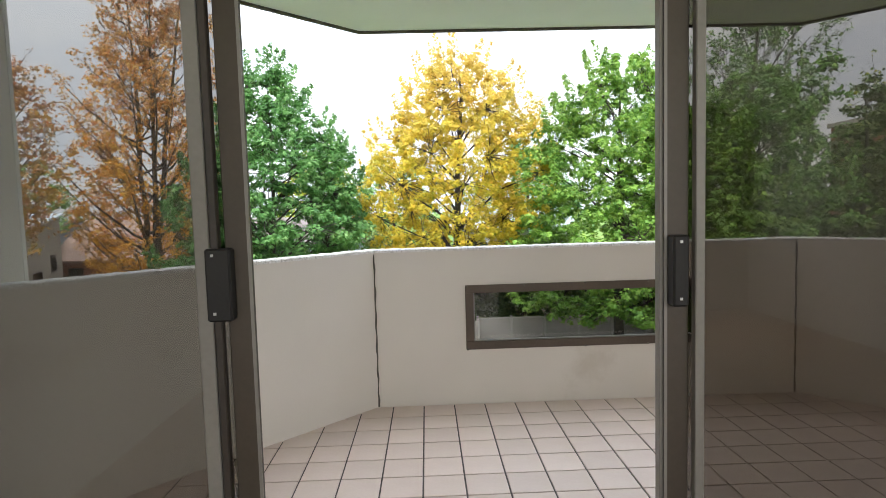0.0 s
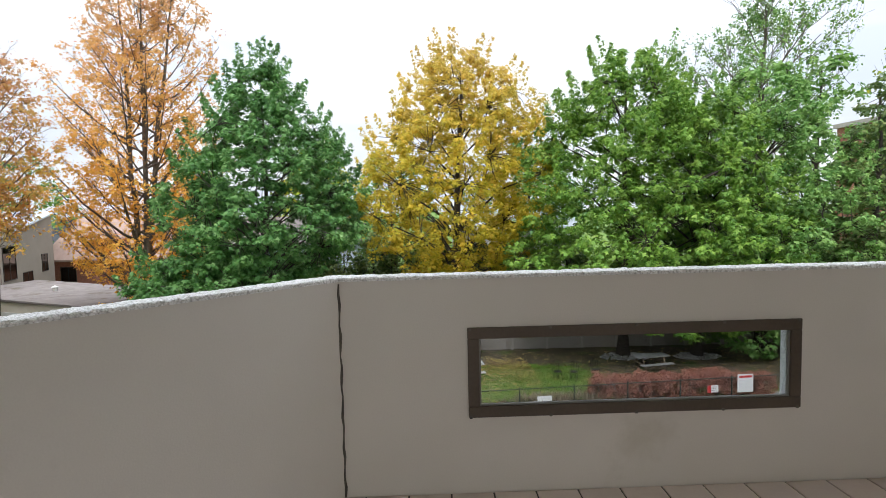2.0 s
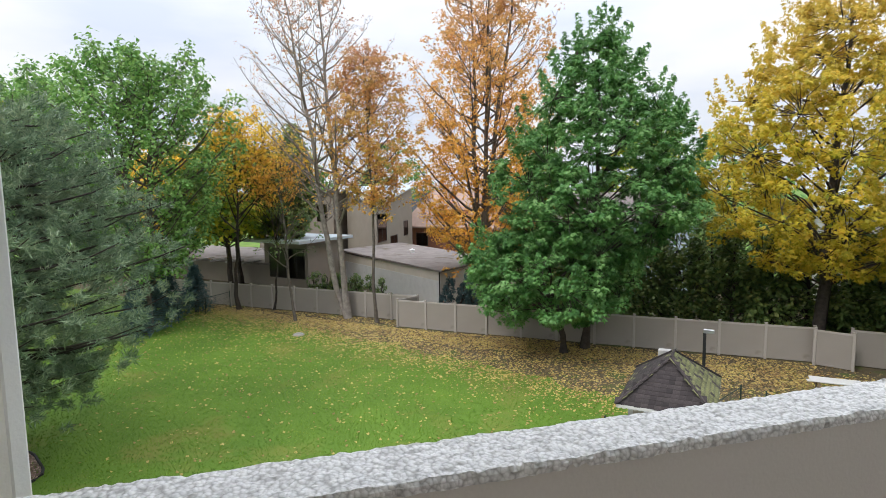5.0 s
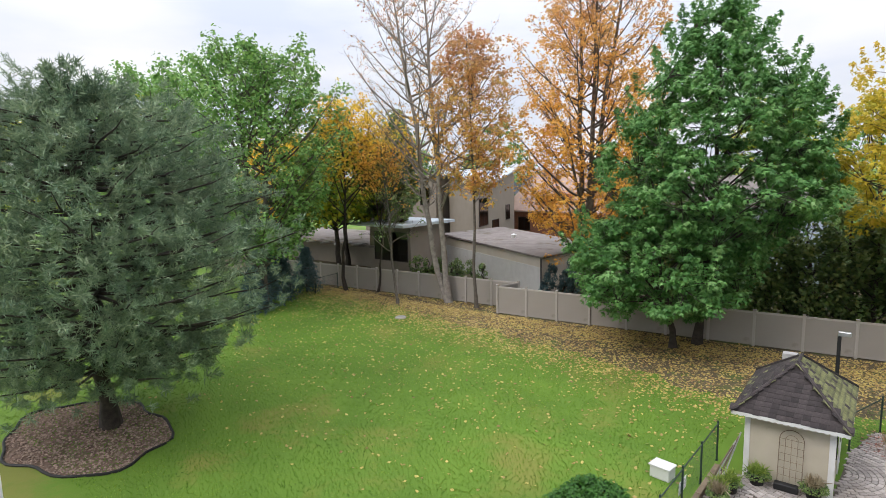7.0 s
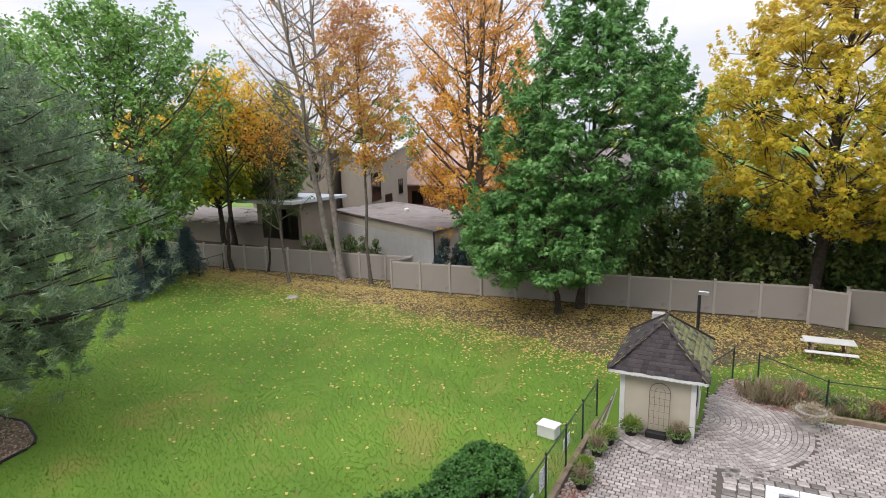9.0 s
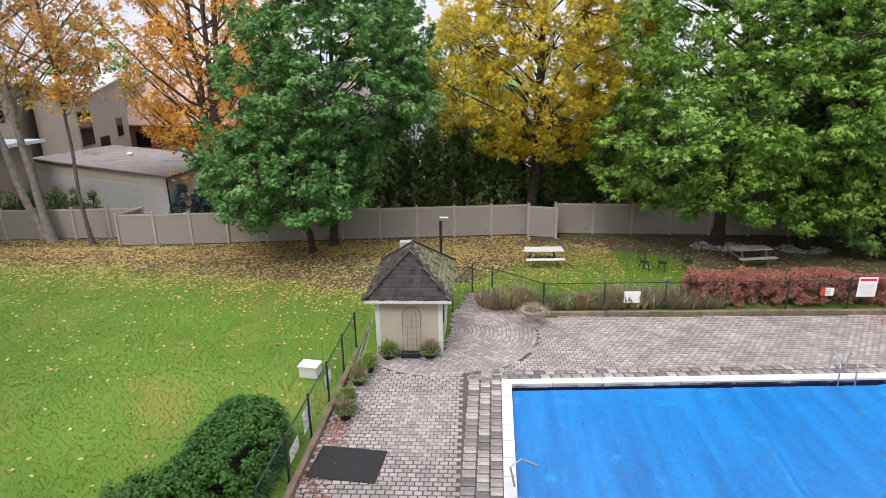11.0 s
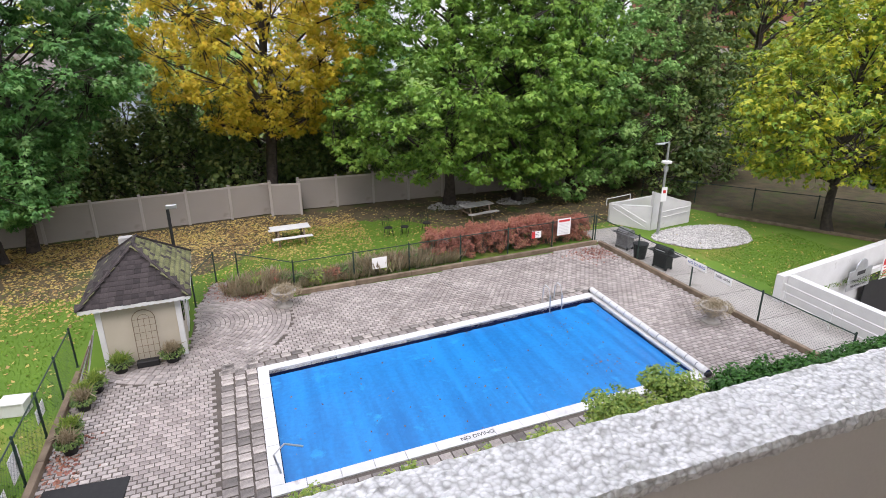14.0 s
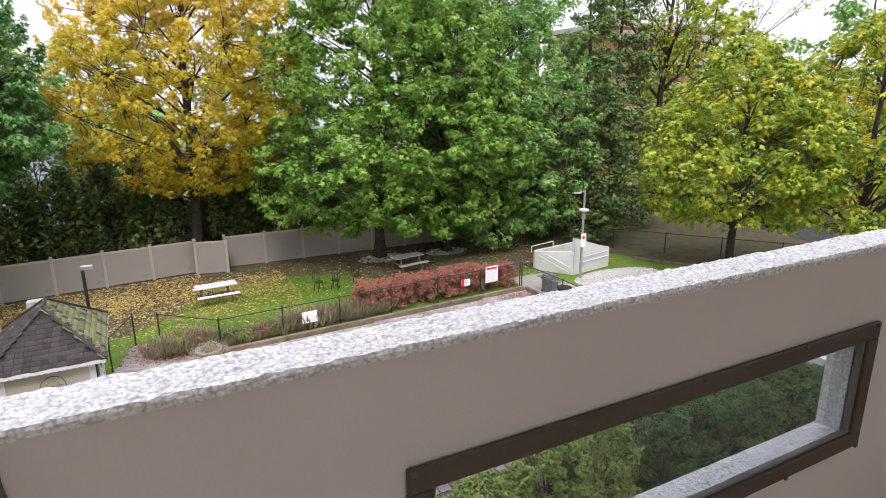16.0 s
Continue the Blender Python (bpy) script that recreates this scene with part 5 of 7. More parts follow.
h4 = thing("slate_roof_house", 0, 0, 0, "distant house with a dark slate roof", "house")
part("wall", one_box(-50, -40.5, 64, 72, G, -2.2), BRICK, h4)
part("roof", roof_slab([(-50.5, 63.5), (-40, 63.5), (-40, 68), (-50.5, 68)], [-2.3, -2.3, 0.6, 0.6], 0.2), surf("slate_roof", (0.07, 0.08, 0.10), (0.12, 0.13, 0.15), 0.8, 3, 30, 0.3), h4)
house_window(h4, pose(-44, 64, -5.5), 1.6, 1.6)
h5 = thing("low_bungalow", 0, 0, 0, "low bungalow with a flat roof and dark patio windows", "house")
part("wall", one_box(-60, -41.0, 37.0, 45, G, -5.4), HOUSE_BEIGE, h5)
part("roof", one_box(-61, -40.2, 36.0, 46, -5.4, -5.2), ROOF_GREY, h5)
part("wall", one_box(-40.9, -35.6, 36.2, 41, G, -3.1), HOUSE_BEIGE, h5)
part("roof", one_box(-41.4, -34.6, 34.2, 41.4, -3.1, -2.85), ROOF_METAL, h5, "pale flat canopy roof")
house_window(h5, pose(-40.2, 36.2, -6.4), 2.0, 2.6)
house_window(h5, pose(-37.8, 36.2, -6.4), 1.8, 2.6)
for k in range(9):
    part("rafter", one_box(-60 + k * 2.2, -59.8 + k * 2.2, 34.8, 36.9, -5.25, -5.1), GREY_WOOD, h5)
h6 = thing("pale_blue_house", 0, 0, 0, "pale blue and white house half hidden by a maple", "house")
part("wall", one_box(-17, -6, 50, 58, G, -1.6), surf("pale_blue_siding", (0.42, 0.52, 0.62), (0.5, 0.6, 0.7), 0.7, 2, 30, 0.1), h6)
part("roof", roof_slab([(-17.6, 49.4), (-5.4, 49.4), (-5.4, 54), (-17.6, 54)], [-1.7, -1.7, 0.6, 0.6], 0.2), ROOF_GREY, h6)
for x in (-16.2, -13.2, -10.2):
    house_window(h6, pose(x, 50, -3.8), 1.2, 1.5)
h7 = thing("white_house", 0, 0, 0, "white house glimpsed behind the yellow maple", "house")
part("wall", one_box(3, 13, 47, 55, G, -0.6), WHITE, h7)
part("roof", roof_slab([(2.4, 46.4), (13.6, 46.4), (13.6, 51), (2.4, 51)], [-0.7, -0.7, 1.6, 1.6], 0.2), ROOF_METAL, h7)
for x in (4.2, 7.4, 10.4):
    house_window(h7, pose(x, 47, -3.4), 1.4, 1.5)
h8 = thing("brick_apartment_building", 58, 52, G, "red brick apartment building far behind the trees", "building")
part("wall", one_box(-9, 9, 0, 12, 0, 17), BRICK, h8)
part("roof", one_box(-9.3, 9.3, -0.3, 12.3, 17, 17.5), CONC, h8)
for k in range(6):
    part("balcony_band", one_box(-9, 9, -1.0, -0.02, 1.8 + k * 2.8, 2.5 + k * 2.8), CONC, h8)
    for x in (-7.5, -3.2, 1.2, 5.6):
        house_window(h8, pose(x, 0, 0.6 + k * 2.8), 2.0, 1.2)

# ---------------------------------------------------------------- pool
U, V = Vector(POOL[2]) - Vector(POOL[1]), Vector(POOL[0]) - Vector(POOL[1])
LU, LV = U.length, V.length
CW = 0.30                                                # width of the white coping


def pool_quad(bm, u0, u1, v0, v1, z0, z1):
    """A slab between pool coordinates given in metres from the near-left corner."""
    pts = [pool_pt(u / LU, v / LV, 0) for u, v in ((u0, v0), (u1, v0), (u1, v1), (u0, v1))]
    return prism(bm, [(p.x, p.y) for p in pts], z0, z1)


pool = tagged(new("swimming_pool"), "rectangular outdoor pool with white coping, closed for the season", "pool", kind="structure")
bm = bmesh.new()
pool_quad(bm, CW, LU - CW, CW, LV - CW, G - 1.5, G - 1.4)
part("basin_floor", bm, NAVY, pool)
for nm, q in (("basin_wall", (CW - 0.1, CW, CW, LV - CW)), ("basin_wall", (LU - CW, LU - CW + 0.1, CW, LV - CW)), ("basin_wall", (CW, LU - CW, CW - 0.1, CW)), ("basin_wall", (CW, LU - CW, LV - CW, LV - CW + 0.1))):
    part(nm, pool_quad(bmesh.new(), *q, G - 1.5, G - 0.01), NAVY, pool)


def coping_row(u0, u1, v0, v1, n, along_u):
    for k in range(n):
        a, b = k / n, (k + 1) / n
        g = 0.006
        q = (u0 + (u1 - u0) * a + g, u0 + (u1 - u0) * b - g, v0, v1) if along_u else (u0, u1, v0 + (v1 - v0) * a + g, v0 + (v1 - v0) * b - g)
        part("coping_stone", pool_quad(bmesh.new(), *q, G - 0.08, G + 0.05), WHITE_CONC, pool)


coping_row(0, LU, LV - CW, LV, 16, True)
coping_row(0, LU, 0, CW, 16, True)
coping_row(0, CW, CW, LV - CW, 7, False)
coping_row(LU - CW, LU, CW, LV - CW, 12, False)
part("waterline_tile", pool_quad(bmesh.new(), CW, LU - CW, LV - CW - 0.012, LV - CW + 0.0, G - 0.2, G - 0.085), NAVY, pool)

# the blue cover floats a little below the coping, with soft long folds
nu, nv = 200, 84
vs = np.zeros((nu, nv, 3), np.float32)
for i in range(nu):
    for j in range(nv):
        u, v = i / (nu - 1), j / (nv - 1)
        p = pool_pt((CW + 0.02 + u * (LU - 2 * CW - 0.04)) / LU, (CW + 0.02 + v * (LV - 2 * CW - 0.16)) / LV, G - 0.10)
        f = 0.012 * noise.noise((u * 26, v * 2.2, 1)) + 0.006 * noise.noise((u * 60, v * 9, 4)) + 0.010 * noise.noise((u * 5, v * 4, 7))
        f += 0.02 * math.exp(-((u - 0.55 - 0.02 * v) / 0.004) ** 2) + 0.05 * math.exp(-((u - 0.955) / 0.012) ** 2)
        vs[i, j] = (p.x, p.y, p.z + f)
i, j = np.meshgrid(np.arange(nu - 1), np.arange(nv - 1), indexing="ij")
k = (i * nv + j).ravel()
cover = mesh_np("pool_cover", vs.reshape(-1, 3), np.stack([k, k + nv, k + nv + 1, k + 1], 1), COVER, None, True)
tagged(cover, "bright blue bubble pool cover with folds and fallen leaves", "pool cover")

# the rolled edge of the cover on its tube at the deep end
roll = thing("cover_roller", 0, 0, 0, "pale segmented roller tube along the pool's deep end", "roller")
ra, rb = pool_pt(1 - 0.10 / LU, 0.0, G + 0.16), pool_pt(1 - 0.10 / LU, 1.0, G + 0.16)
for k in range(14):
    part("segment", tube(bmesh.new(), [ra.lerp(rb, (k + 0.04) / 14), ra.lerp(rb, (k + 0.96) / 14)], 0.10, 12), WHITE_CONC, roll)
part("core", tube(bmesh.new(), [ra, rb], 0.085, 10), NAVY, roll)
for e_ in (ra, rb):
    part("stand", one_box(e_.x - 0.1, e_.x + 0.1, e_.y - 0.06, e_.y + 0.06, G + 0.045, G + 0.18, 0.02), BLACK, roll)

# chrome ladder and small fittings
lad = thing("pool_ladder", 0, 0, 0, "chrome pool ladder with two curved rails", "ladder")
for du in (0.0, 0.5):
    b = pool_pt((9.9 + du) / LU, (LV - 0.15) / LV, G + 0.05)
    w = (pool_pt(0.8, 1, 0) - pool_pt(0.8, 0, 0)).normalized()
    part("rail", tube(bmesh.new(), [b + 0.25 * w, b + 0.22 * w + Vector((0, 0, 0.55)), b + 0.08 * w + Vector((0, 0, 0.75)), b - 0.15 * w + Vector((0, 0, 0.72)), b - 0.30 * w + Vector((0, 0, 0.45)), b - 0.34 * w + Vector((0, 0, -0.35))], 0.022, 8), STEEL, lad)
rl = thing("pool_grab_rail", 0, 0, 0, "bent metal grab rail at the pool corner", "rail")
b = pool_pt(0.02, 0.12, G + 0.05)
part("rail", tube(bmesh.new(), [b, b + Vector((-0.1, 0.1, 0.45)), b + Vector((0.15, 0.2, 0.6)), b + Vector((0.55, 0.3, 0.35))], 0.025, 8), STEEL, rl)


def lettering(name, text, size, mat, parent, m):
    """Flat raised letters in the built-in font, centred."""
    cu = bpy.data.curves.new(name, "FONT")
    cu.body, cu.size, cu.align_x, cu.align_y, cu.extrude = text, size, "CENTER", "CENTER", 0.002
    tmp = bpy.data.objects.new(name, cu)
    me = bpy.data.meshes.new_from_object(tmp)
    bpy.data.objects.remove(tmp)
    me.materials.clear()
    me.materials.append(mat)
    o = new(name, me)
    o.parent = parent
    o.matrix_local = m
    return o


ang_u = math.degrees(math.atan2(U.y, U.x))
p = pool_pt(0.40, 0.15 / LV, G + 0.053)
lettering("lettering", "NO DIVING", 0.17, INK, pool, pose(*p, 0, 0, ang_u))


# ---------------------------------------------------------------- pool deck of small pavers
DECK = [(-4.65, 8.4), (15.85, 8.4), (15.75, 20.85), (1.75, 19.98), (0.6, 20.6), (-0.1, 22.3), (-1.2, 22.4), (-1.7, 20.2), (-1.85, 16.8), (-4.65, 16.7)]


def inside(poly, x, y):
    c = False
    for (xa, ya), (xb, yb) in zip(poly, poly[1:] + poly[:1]):
        if (ya > y) != (yb > y) and x < (xb - xa) * (y - ya) / (yb - ya) + xa:
            c = not c
    return c


# bedding sheet, four strips round the pool
deck = tagged(new("pavement_pool_deck"), "weathered grey-pink paver pool deck with mossy joints", "pavement", kind="structure")
o, q_, r_, s_ = POOL[1], POOL[2], POOL[3], POOL[0]
for strip in ([(-4.65, 8.4), (15.85, 8.4), q_, o], [q_, (15.85, 8.4), (15.75, 20.85), r_], [r_, (15.75, 20.85), (1.75, 19.98), s_], [o, s_, (1.75, 19.98), (0.6, 20.6), (-0.1, 22.3), (-1.2, 22.4), (-1.7, 20.2), (-1.85, 16.8), (-4.65, 16.7), (-4.65, 8.4)]):
    part("bedding", prism(bmesh.new(), strip, G + 0.004, G + 0.012), SAND, deck)

RING = (-1.9, 18.6)                      # centre of the ring-laid pavers
RING_R = 3.4
flat_boxes, near_boxes = [], []
rng = np.random.default_rng(31)
BL = Vector((*POOL[1], 0))
ax_u, ax_v = U.normalized(), V.normalized()


def in_pool(x, y, grow):
    d = Vector((x, y)) - Vector(POOL[1])
    u = d.dot(ax_u)
    v = d.dot(Vector((-ax_u.y, ax_u.x)))
    top = LV + (u / LU) * ((Vector(POOL[3]) - Vector(POOL[2])).length - LV)
    return -grow[0] < u < LU + grow[1] and -grow[2] < v < top + grow[3]


BORDER = (0.99, 0.05, 0.5, 0.5)
pw, ph = 0.215, 0.15
a0 = radians(ang_u)
for jj in range(0, 110):
    for ii in range(0, 110):
        lx = ii * pw + (pw / 2 if jj % 2 else 0)
        ly = jj * ph
        x = -5.2 + lx * math.cos(a0) - ly * math.sin(a0)
        y = 7.6 + lx * math.sin(a0) + ly * math.cos(a0)
        if not inside(DECK, x, y) or in_pool(x, y, BORDER) or (x - RING[0]) ** 2 + (y - RING[1]) ** 2 < (RING_R - 0.04) ** 2:
            continue
        row = (x, y, a0 + rng.normal() * 0.02, pw - 0.024, ph - 0.024, 0.03 + rng.normal() * 0.003)
        (near_boxes if -3.0 < x < -1.3 and 11.3 < y < 14.4 else flat_boxes).append(row)
for rr in np.arange(0.3, RING_R, 0.155):
    n = max(6, int(math.tau * rr / 0.21))
    for k in range(n):
        a = (k + 0.5 * (int(rr / 0.155) % 2)) * math.tau / n
        x, y = RING[0] + rr * math.cos(a), RING[1] + rr * math.sin(a)
        if inside(DECK, x, y) and not in_pool(x, y, BORDER):
            flat_boxes.append((x, y, a + math.pi / 2, math.tau * rr / n - 0.014, 0.141, 0.034 + rng.normal() * 0.003))


def slabs(name, rows, mat, parent):
    """Many low blocks with chamfered tops in one mesh."""
    r = np.array(rows)
    n = len(r)
    c, s = np.cos(r[:, 2]), np.sin(r[:, 2])
    v = np.zeros((n, 8, 3))
    for k, (sx, sy) in enumerate(((-1, -1), (1, -1), (1, 1), (-1, 1))):
        for top_, (inset, z) in enumerate(((0.0, -0.02), (0.007, 0.0))):
            lx, ly = sx * (r[:, 3] / 2 - inset), sy * (r[:, 4] / 2 - inset)
            v[:, k + 4 * top_, 0] = r[:, 0] + lx * c - ly * s
            v[:, k + 4 * top_, 1] = r[:, 1] + lx * s + ly * c
            v[:, k + 4 * top_, 2] = G + (r[:, 5] if top_ else 0.008)
    quads = np.array([[4, 5, 6, 7], [0, 1, 5, 4], [1, 2, 6, 5], [2, 3, 7, 6], [3, 0, 4, 7]])
    f = (np.arange(n)[:, None, None] * 8 + quads[None]).reshape(-1, 4)
    ob = mesh_np(name, v.reshape(-1, 3), f, mat, parent)
    return ob


st = slabs("paver_field", flat_boxes, PAVER, deck)
st["kind"] = "stuff"

# larger dark border stones round the pool
bm_rows = []
for k in range(22):
    for col, w in ((0, 0.30), (1, 0.30), (2, 0.34)):
        v = -0.4 + k * 0.30 + (0.14 if col == 1 else 0)
        if v < LV + 0.5:
            bm_rows.append((-0.16 - (0, 0.32, 0.66)[col], v, w, 0.28))
for k in range(42):
    u = -0.9 + k * 0.32
    if u < LU:
        bm_rows.append((u, LV + 0.16, 0.30, 0.25))
        bm_rows.append((u + 0.16, LV + 0.42, 0.30, 0.24))
        if u > -0.1:
            bm_rows.append((u, -0.28, 0.30, 0.36))
STONE_ME = {}
for u, v, w, h in bm_rows:
    key = (w, h)
    if key not in STONE_ME:
        STONE_ME[key] = shared("border_stone", one_box(-w / 2 + 0.01, w / 2 - 0.01, -h / 2 + 0.01, h / 2 - 0.01, 0.008, 0.036, 0.006), STONE)
    vv = v / LV if v <= 0 else 1 + (v - LV) / LV if v > LV else v / LV
    p = pool_pt(u / LU, vv, G)
    du = pool_pt(u / LU + 0.01, vv, G) - p
    piece("border_stone", STONE_ME[key], deck, pose(*p, 0, 0, math.degrees(math.atan2(du.y, du.x)) + rng.normal() * 0.6))

# ---------------------------------------------------------------- garden shed
shed = thing("garden_shed", -2.95, 16.8, G, "cream garden shed with white trim and a mossy hipped shingle roof", "shed", rz=2.0)
SW, SD, SH = 2.2, 3.4, 2.08
bm = bmesh.new()
box(bm, -SW / 2, SW / 2, 0, SD, 0, SH)
part("wall", bm, SHED_WALL, shed)
for x in (-SW / 2 - 0.012, SW / 2 - 0.128):
    part("corner_board", one_box(x, x + 0.14, -0.022, -0.002, 0, SH - 0.06, 0.003), WHITE, shed)
for y in (-0.022, SD - 0.11):
    part("corner_board", one_box(SW / 2 + 0.002, SW / 2 + 0.022, y, y + 0.13, 0, SH - 0.06, 0.003), WHITE, shed)
    part("corner_board", one_box(-SW / 2 - 0.022, -SW / 2 - 0.002, y + 0.002, y + 0.13, 0, SH - 0.06, 0.003), WHITE, shed)
EAVE, OV = SH, 0.33
ridge_z = SH + 1.22
e = [(-SW / 2 - OV, -OV), (SW / 2 + OV, -OV), (SW / 2 + OV, SD + OV), (-SW / 2 - OV, SD + OV)]
rg = [(0, 1.25), (0, SD - 1.25)]
bm = bmesh.new()
ev = [bm.verts.new((*p, EAVE)) for p in e]
rv = [bm.verts.new((*p, ridge_z)) for p in rg]
for f in ((ev[0], ev[1], rv[0]), (ev[1], ev[2], rv[1], rv[0]), (ev[2], ev[3], rv[1]), (ev[3], ev[0], rv[0], rv[1]), (ev[3], ev[2], ev[1], ev[0])):
    bm.faces.new(f)
roof = part("roof", bm, SHINGLE, shed)
SH_ME = shared("shingle", one_box(-0.098, 0.098, -0.02, 0.235, 0.004, 0.022, 0.003), SHINGLE)
MOSS_ME = shared("shingle", one_box(-0.098, 0.098, -0.02, 0.235, 0.004, 0.022, 0.003), MOSS)


def shingle_slope(a, b, ta, tb, moss):
    """Courses between the eave a-b and the top ta-tb."""
    a, b, ta, tb = (Vector(v) for v in (a, b, ta, tb))
    up = ((ta + tb) / 2 - (a + b) / 2)
    across = (b - a).normalized()
    up = (up - across * up.dot(across))
    ln = up.length
    n = up.normalized()
    nz = across.cross(n)
    rot = Matrix((across, n, nz)).transposed().to_4x4()
    rows = int(ln / 0.165)
    for r in range(rows):
        t = r / rows
        l, rr = a.lerp(ta, t), b.lerp(tb, t)
        w = (rr - l).length
        m = int(w / 0.2)
        for k in range(m + 1):
            q = (k + (0.5 if r % 2 else 0.0)) * 0.2
            if q > w - 0.03:
                continue
            m4 = Matrix.Translation(l + across * (q + 0.03) + n * rng.normal() * 0.006) @ rot @ pose(0, 0, 0, -3.0, 0, rng.normal() * 1.5)
            piece("shingle", MOSS_ME if rng.uniform() < moss else SH_ME, roof, m4)


E3 = [Vector((*p, EAVE)) for p in e]
R3 = [Vector((*p, ridge_z)) for p in rg]
shingle_slope(E3[0], E3[1], R3[0], R3[0], 0.0)
shingle_slope(E3[1], E3[2], R3[0], R3[1], 0.8)
shingle_slope(E3[3], E3[0], R3[1], R3[0], 0.12)
for a, b in ((E3[0], R3[0]), (E3[1], R3[0]), (E3[2], R3[1]), (E3[3], R3[1]), (R3[0], R3[1])):
    part("hip_cap", tube(bmesh.new(), [a + Vector((0, 0, 0.03)), b + Vector((0, 0, 0.03))], 0.05, 6), SHINGLE, shed)
# scalloped white fascia
for a, b in ((e[0], e[1]), (e[1], e[2]), (e[3], e[0])):
    bm = bmesh.new()
    d = Vector((b[0] - a[0], b[1] - a[1], 0))
    n = int(d.length / 0.03)
    nrm = Vector((d.y, -d.x, 0)).normalized() * 0.02
    up_v, lo_v, up_b, lo_b = [], [], [], []
    for k in range(n + 1):
        p = Vector((*a, EAVE)) + d * k / n
        z = -0.085 - 0.035 * abs(math.sin(k * 0.03 / 0.16 * math.pi))
        up_v.append(bm.verts.new(p + nrm)), lo_v.append(bm.verts.new(p + nrm + Vector((0, 0, z))))
        up_b.append(bm.verts.new(p)), lo_b.append(bm.verts.new(p + Vector((0, 0, z))))
    for k in range(n):
        bm.faces.new((up_v[k], lo_v[k], lo_v[k + 1], up_v[k + 1]))
        bm.faces.new((up_b[k + 1], lo_b[k + 1], lo_b[k], up_b[k]))
        bm.faces.new((lo_v[k], lo_b[k], lo_b[k + 1], lo_v[k + 1]))
        bm.faces.new((up_v[k + 1], up_b[k + 1], up_b[k], up_v[k]))
    part("fascia", bm, WHITE, shed, "scalloped white fascia board")
# side door with a dark window
dr_ = part("door", one_box(SW / 2 + 0.002, SW / 2 + 0.04, 1.5, 2.5, 0.05, 1.92, 0.004), WHITE, shed)
part("pane", one_box(SW / 2 + 0.041, SW / 2 + 0.05, 1.65, 2.35, 1.0, 1.7), WINDOW_DARK, dr_)
part("window", one_box(SW / 2 + 0.002, SW / 2 + 0.03, 0.45, 1.0, 0.95, 1.7), WINDOW_DARK, shed)
# cupola boxes on the ridge
part("ridge_vent", one_box(-0.62, -0.2, SD - 0.35, SD - 0.05, SH + 0.6, SH + 0.95, 0.01), GREY_WOOD, shed)

# arched wire trellis leaning on the shed front
tr = thing("wire_trellis", -2.85, 16.66, G, "brown arched wire trellis leaning on the shed wall", "trellis", rz=2.0)
for x in (-0.3, 0.3):
    part("upright", tube(bmesh.new(), [(x, -0.06, 0.02), (x, 0.06, 1.45)], 0.012, 6), TIMBER, tr)
part("arch", tube(bmesh.new(), [(0.3 * math.cos(a), 0.06, 1.45 + 0.3 * math.sin(a)) for a in np.linspace(0, math.pi, 13)], 0.012, 6), TIMBER, tr)
part("arch", tube(bmesh.new(), [(0.15 * math.cos(a), 0.06, 1.45 + 0.15 * math.sin(a)) for a in np.linspace(0, math.pi, 13)], 0.007, 6), TIMBER, tr)
for x in (-0.15, 0.0, 0.15):
    part("wire", tube(bmesh.new(), [(x, -0.05, 0.1), (x, 0.06, 1.5)], 0.007, 5), TIMBER, tr)
for k in range(7):
    z = 0.2 + k * 0.21
    part("wire", tube(bmesh.new(), [(-0.3, -0.06 + 0.083 * z, z), (0.3, -0.06 + 0.083 * z, z)], 0.007, 5), TIMBER, tr)

for k in range(4):
    stick = thing("wooden_stake", -4.2 - 0.04 * k, 16.6 - 0.12 * k, G, "pale wooden stake leaning against the shed", "stake", "stakes leaning on the shed")
    part("rod", tube(bmesh.new(), [(-0.25 - 0.05 * k, -0.5, 0.02), (0.03, 0.2, 1.3 - 0.1 * k)], 0.022, 6), TIMBER if k % 2 else GREY_WOOD, stick)

# flower pots with wiry plants
def pot_plant(x, y, r, h, seed, label, tall=0.5):
    rng = np.random.default_rng(seed)
    t = thing("potted_plant", x, y, G + 0.03, label, "plant", "pots on the pool deck")
    part("pot", lathe(bmesh.new(), [(r * 0.7, 0), (r * 0.95, h * 0.85), (r * 1.05, h * 0.88), (r * 1.05, h), (r * 0.9, h), (r * 0.85, h - 0.04)], 18), BLACK, t, "black plastic pot")
    m = 160
    a = rng.uniform(0, math.tau, m)
    lean = rng.uniform(0.05, 1.0, m)
    d = np.stack([np.cos(a) * lean, np.sin(a) * lean, np.ones(m)], 1)
    ln = rng.uniform(0.2, tall * 0.85, m)
    leaf_mesh("spiky_foliage", d * ln[:, None] * 0.5 + [0, 0, h - 0.03] + rng.normal(size=(m, 3)) * [r * 0.3, r * 0.3, 0.01], rng.normal(size=(m, 3)), d, ln, L_DRY if seed % 2 else L_SHRUB, t, 0.06)
    bush_np("trailing_foliage", t, rng, [(r * 1.1 * math.cos(q), r * 1.1 * math.sin(q), h) for q in np.linspace(0, 6, 9)], [r * 0.55] * 9, 70, 0.06, L_CEDAR)


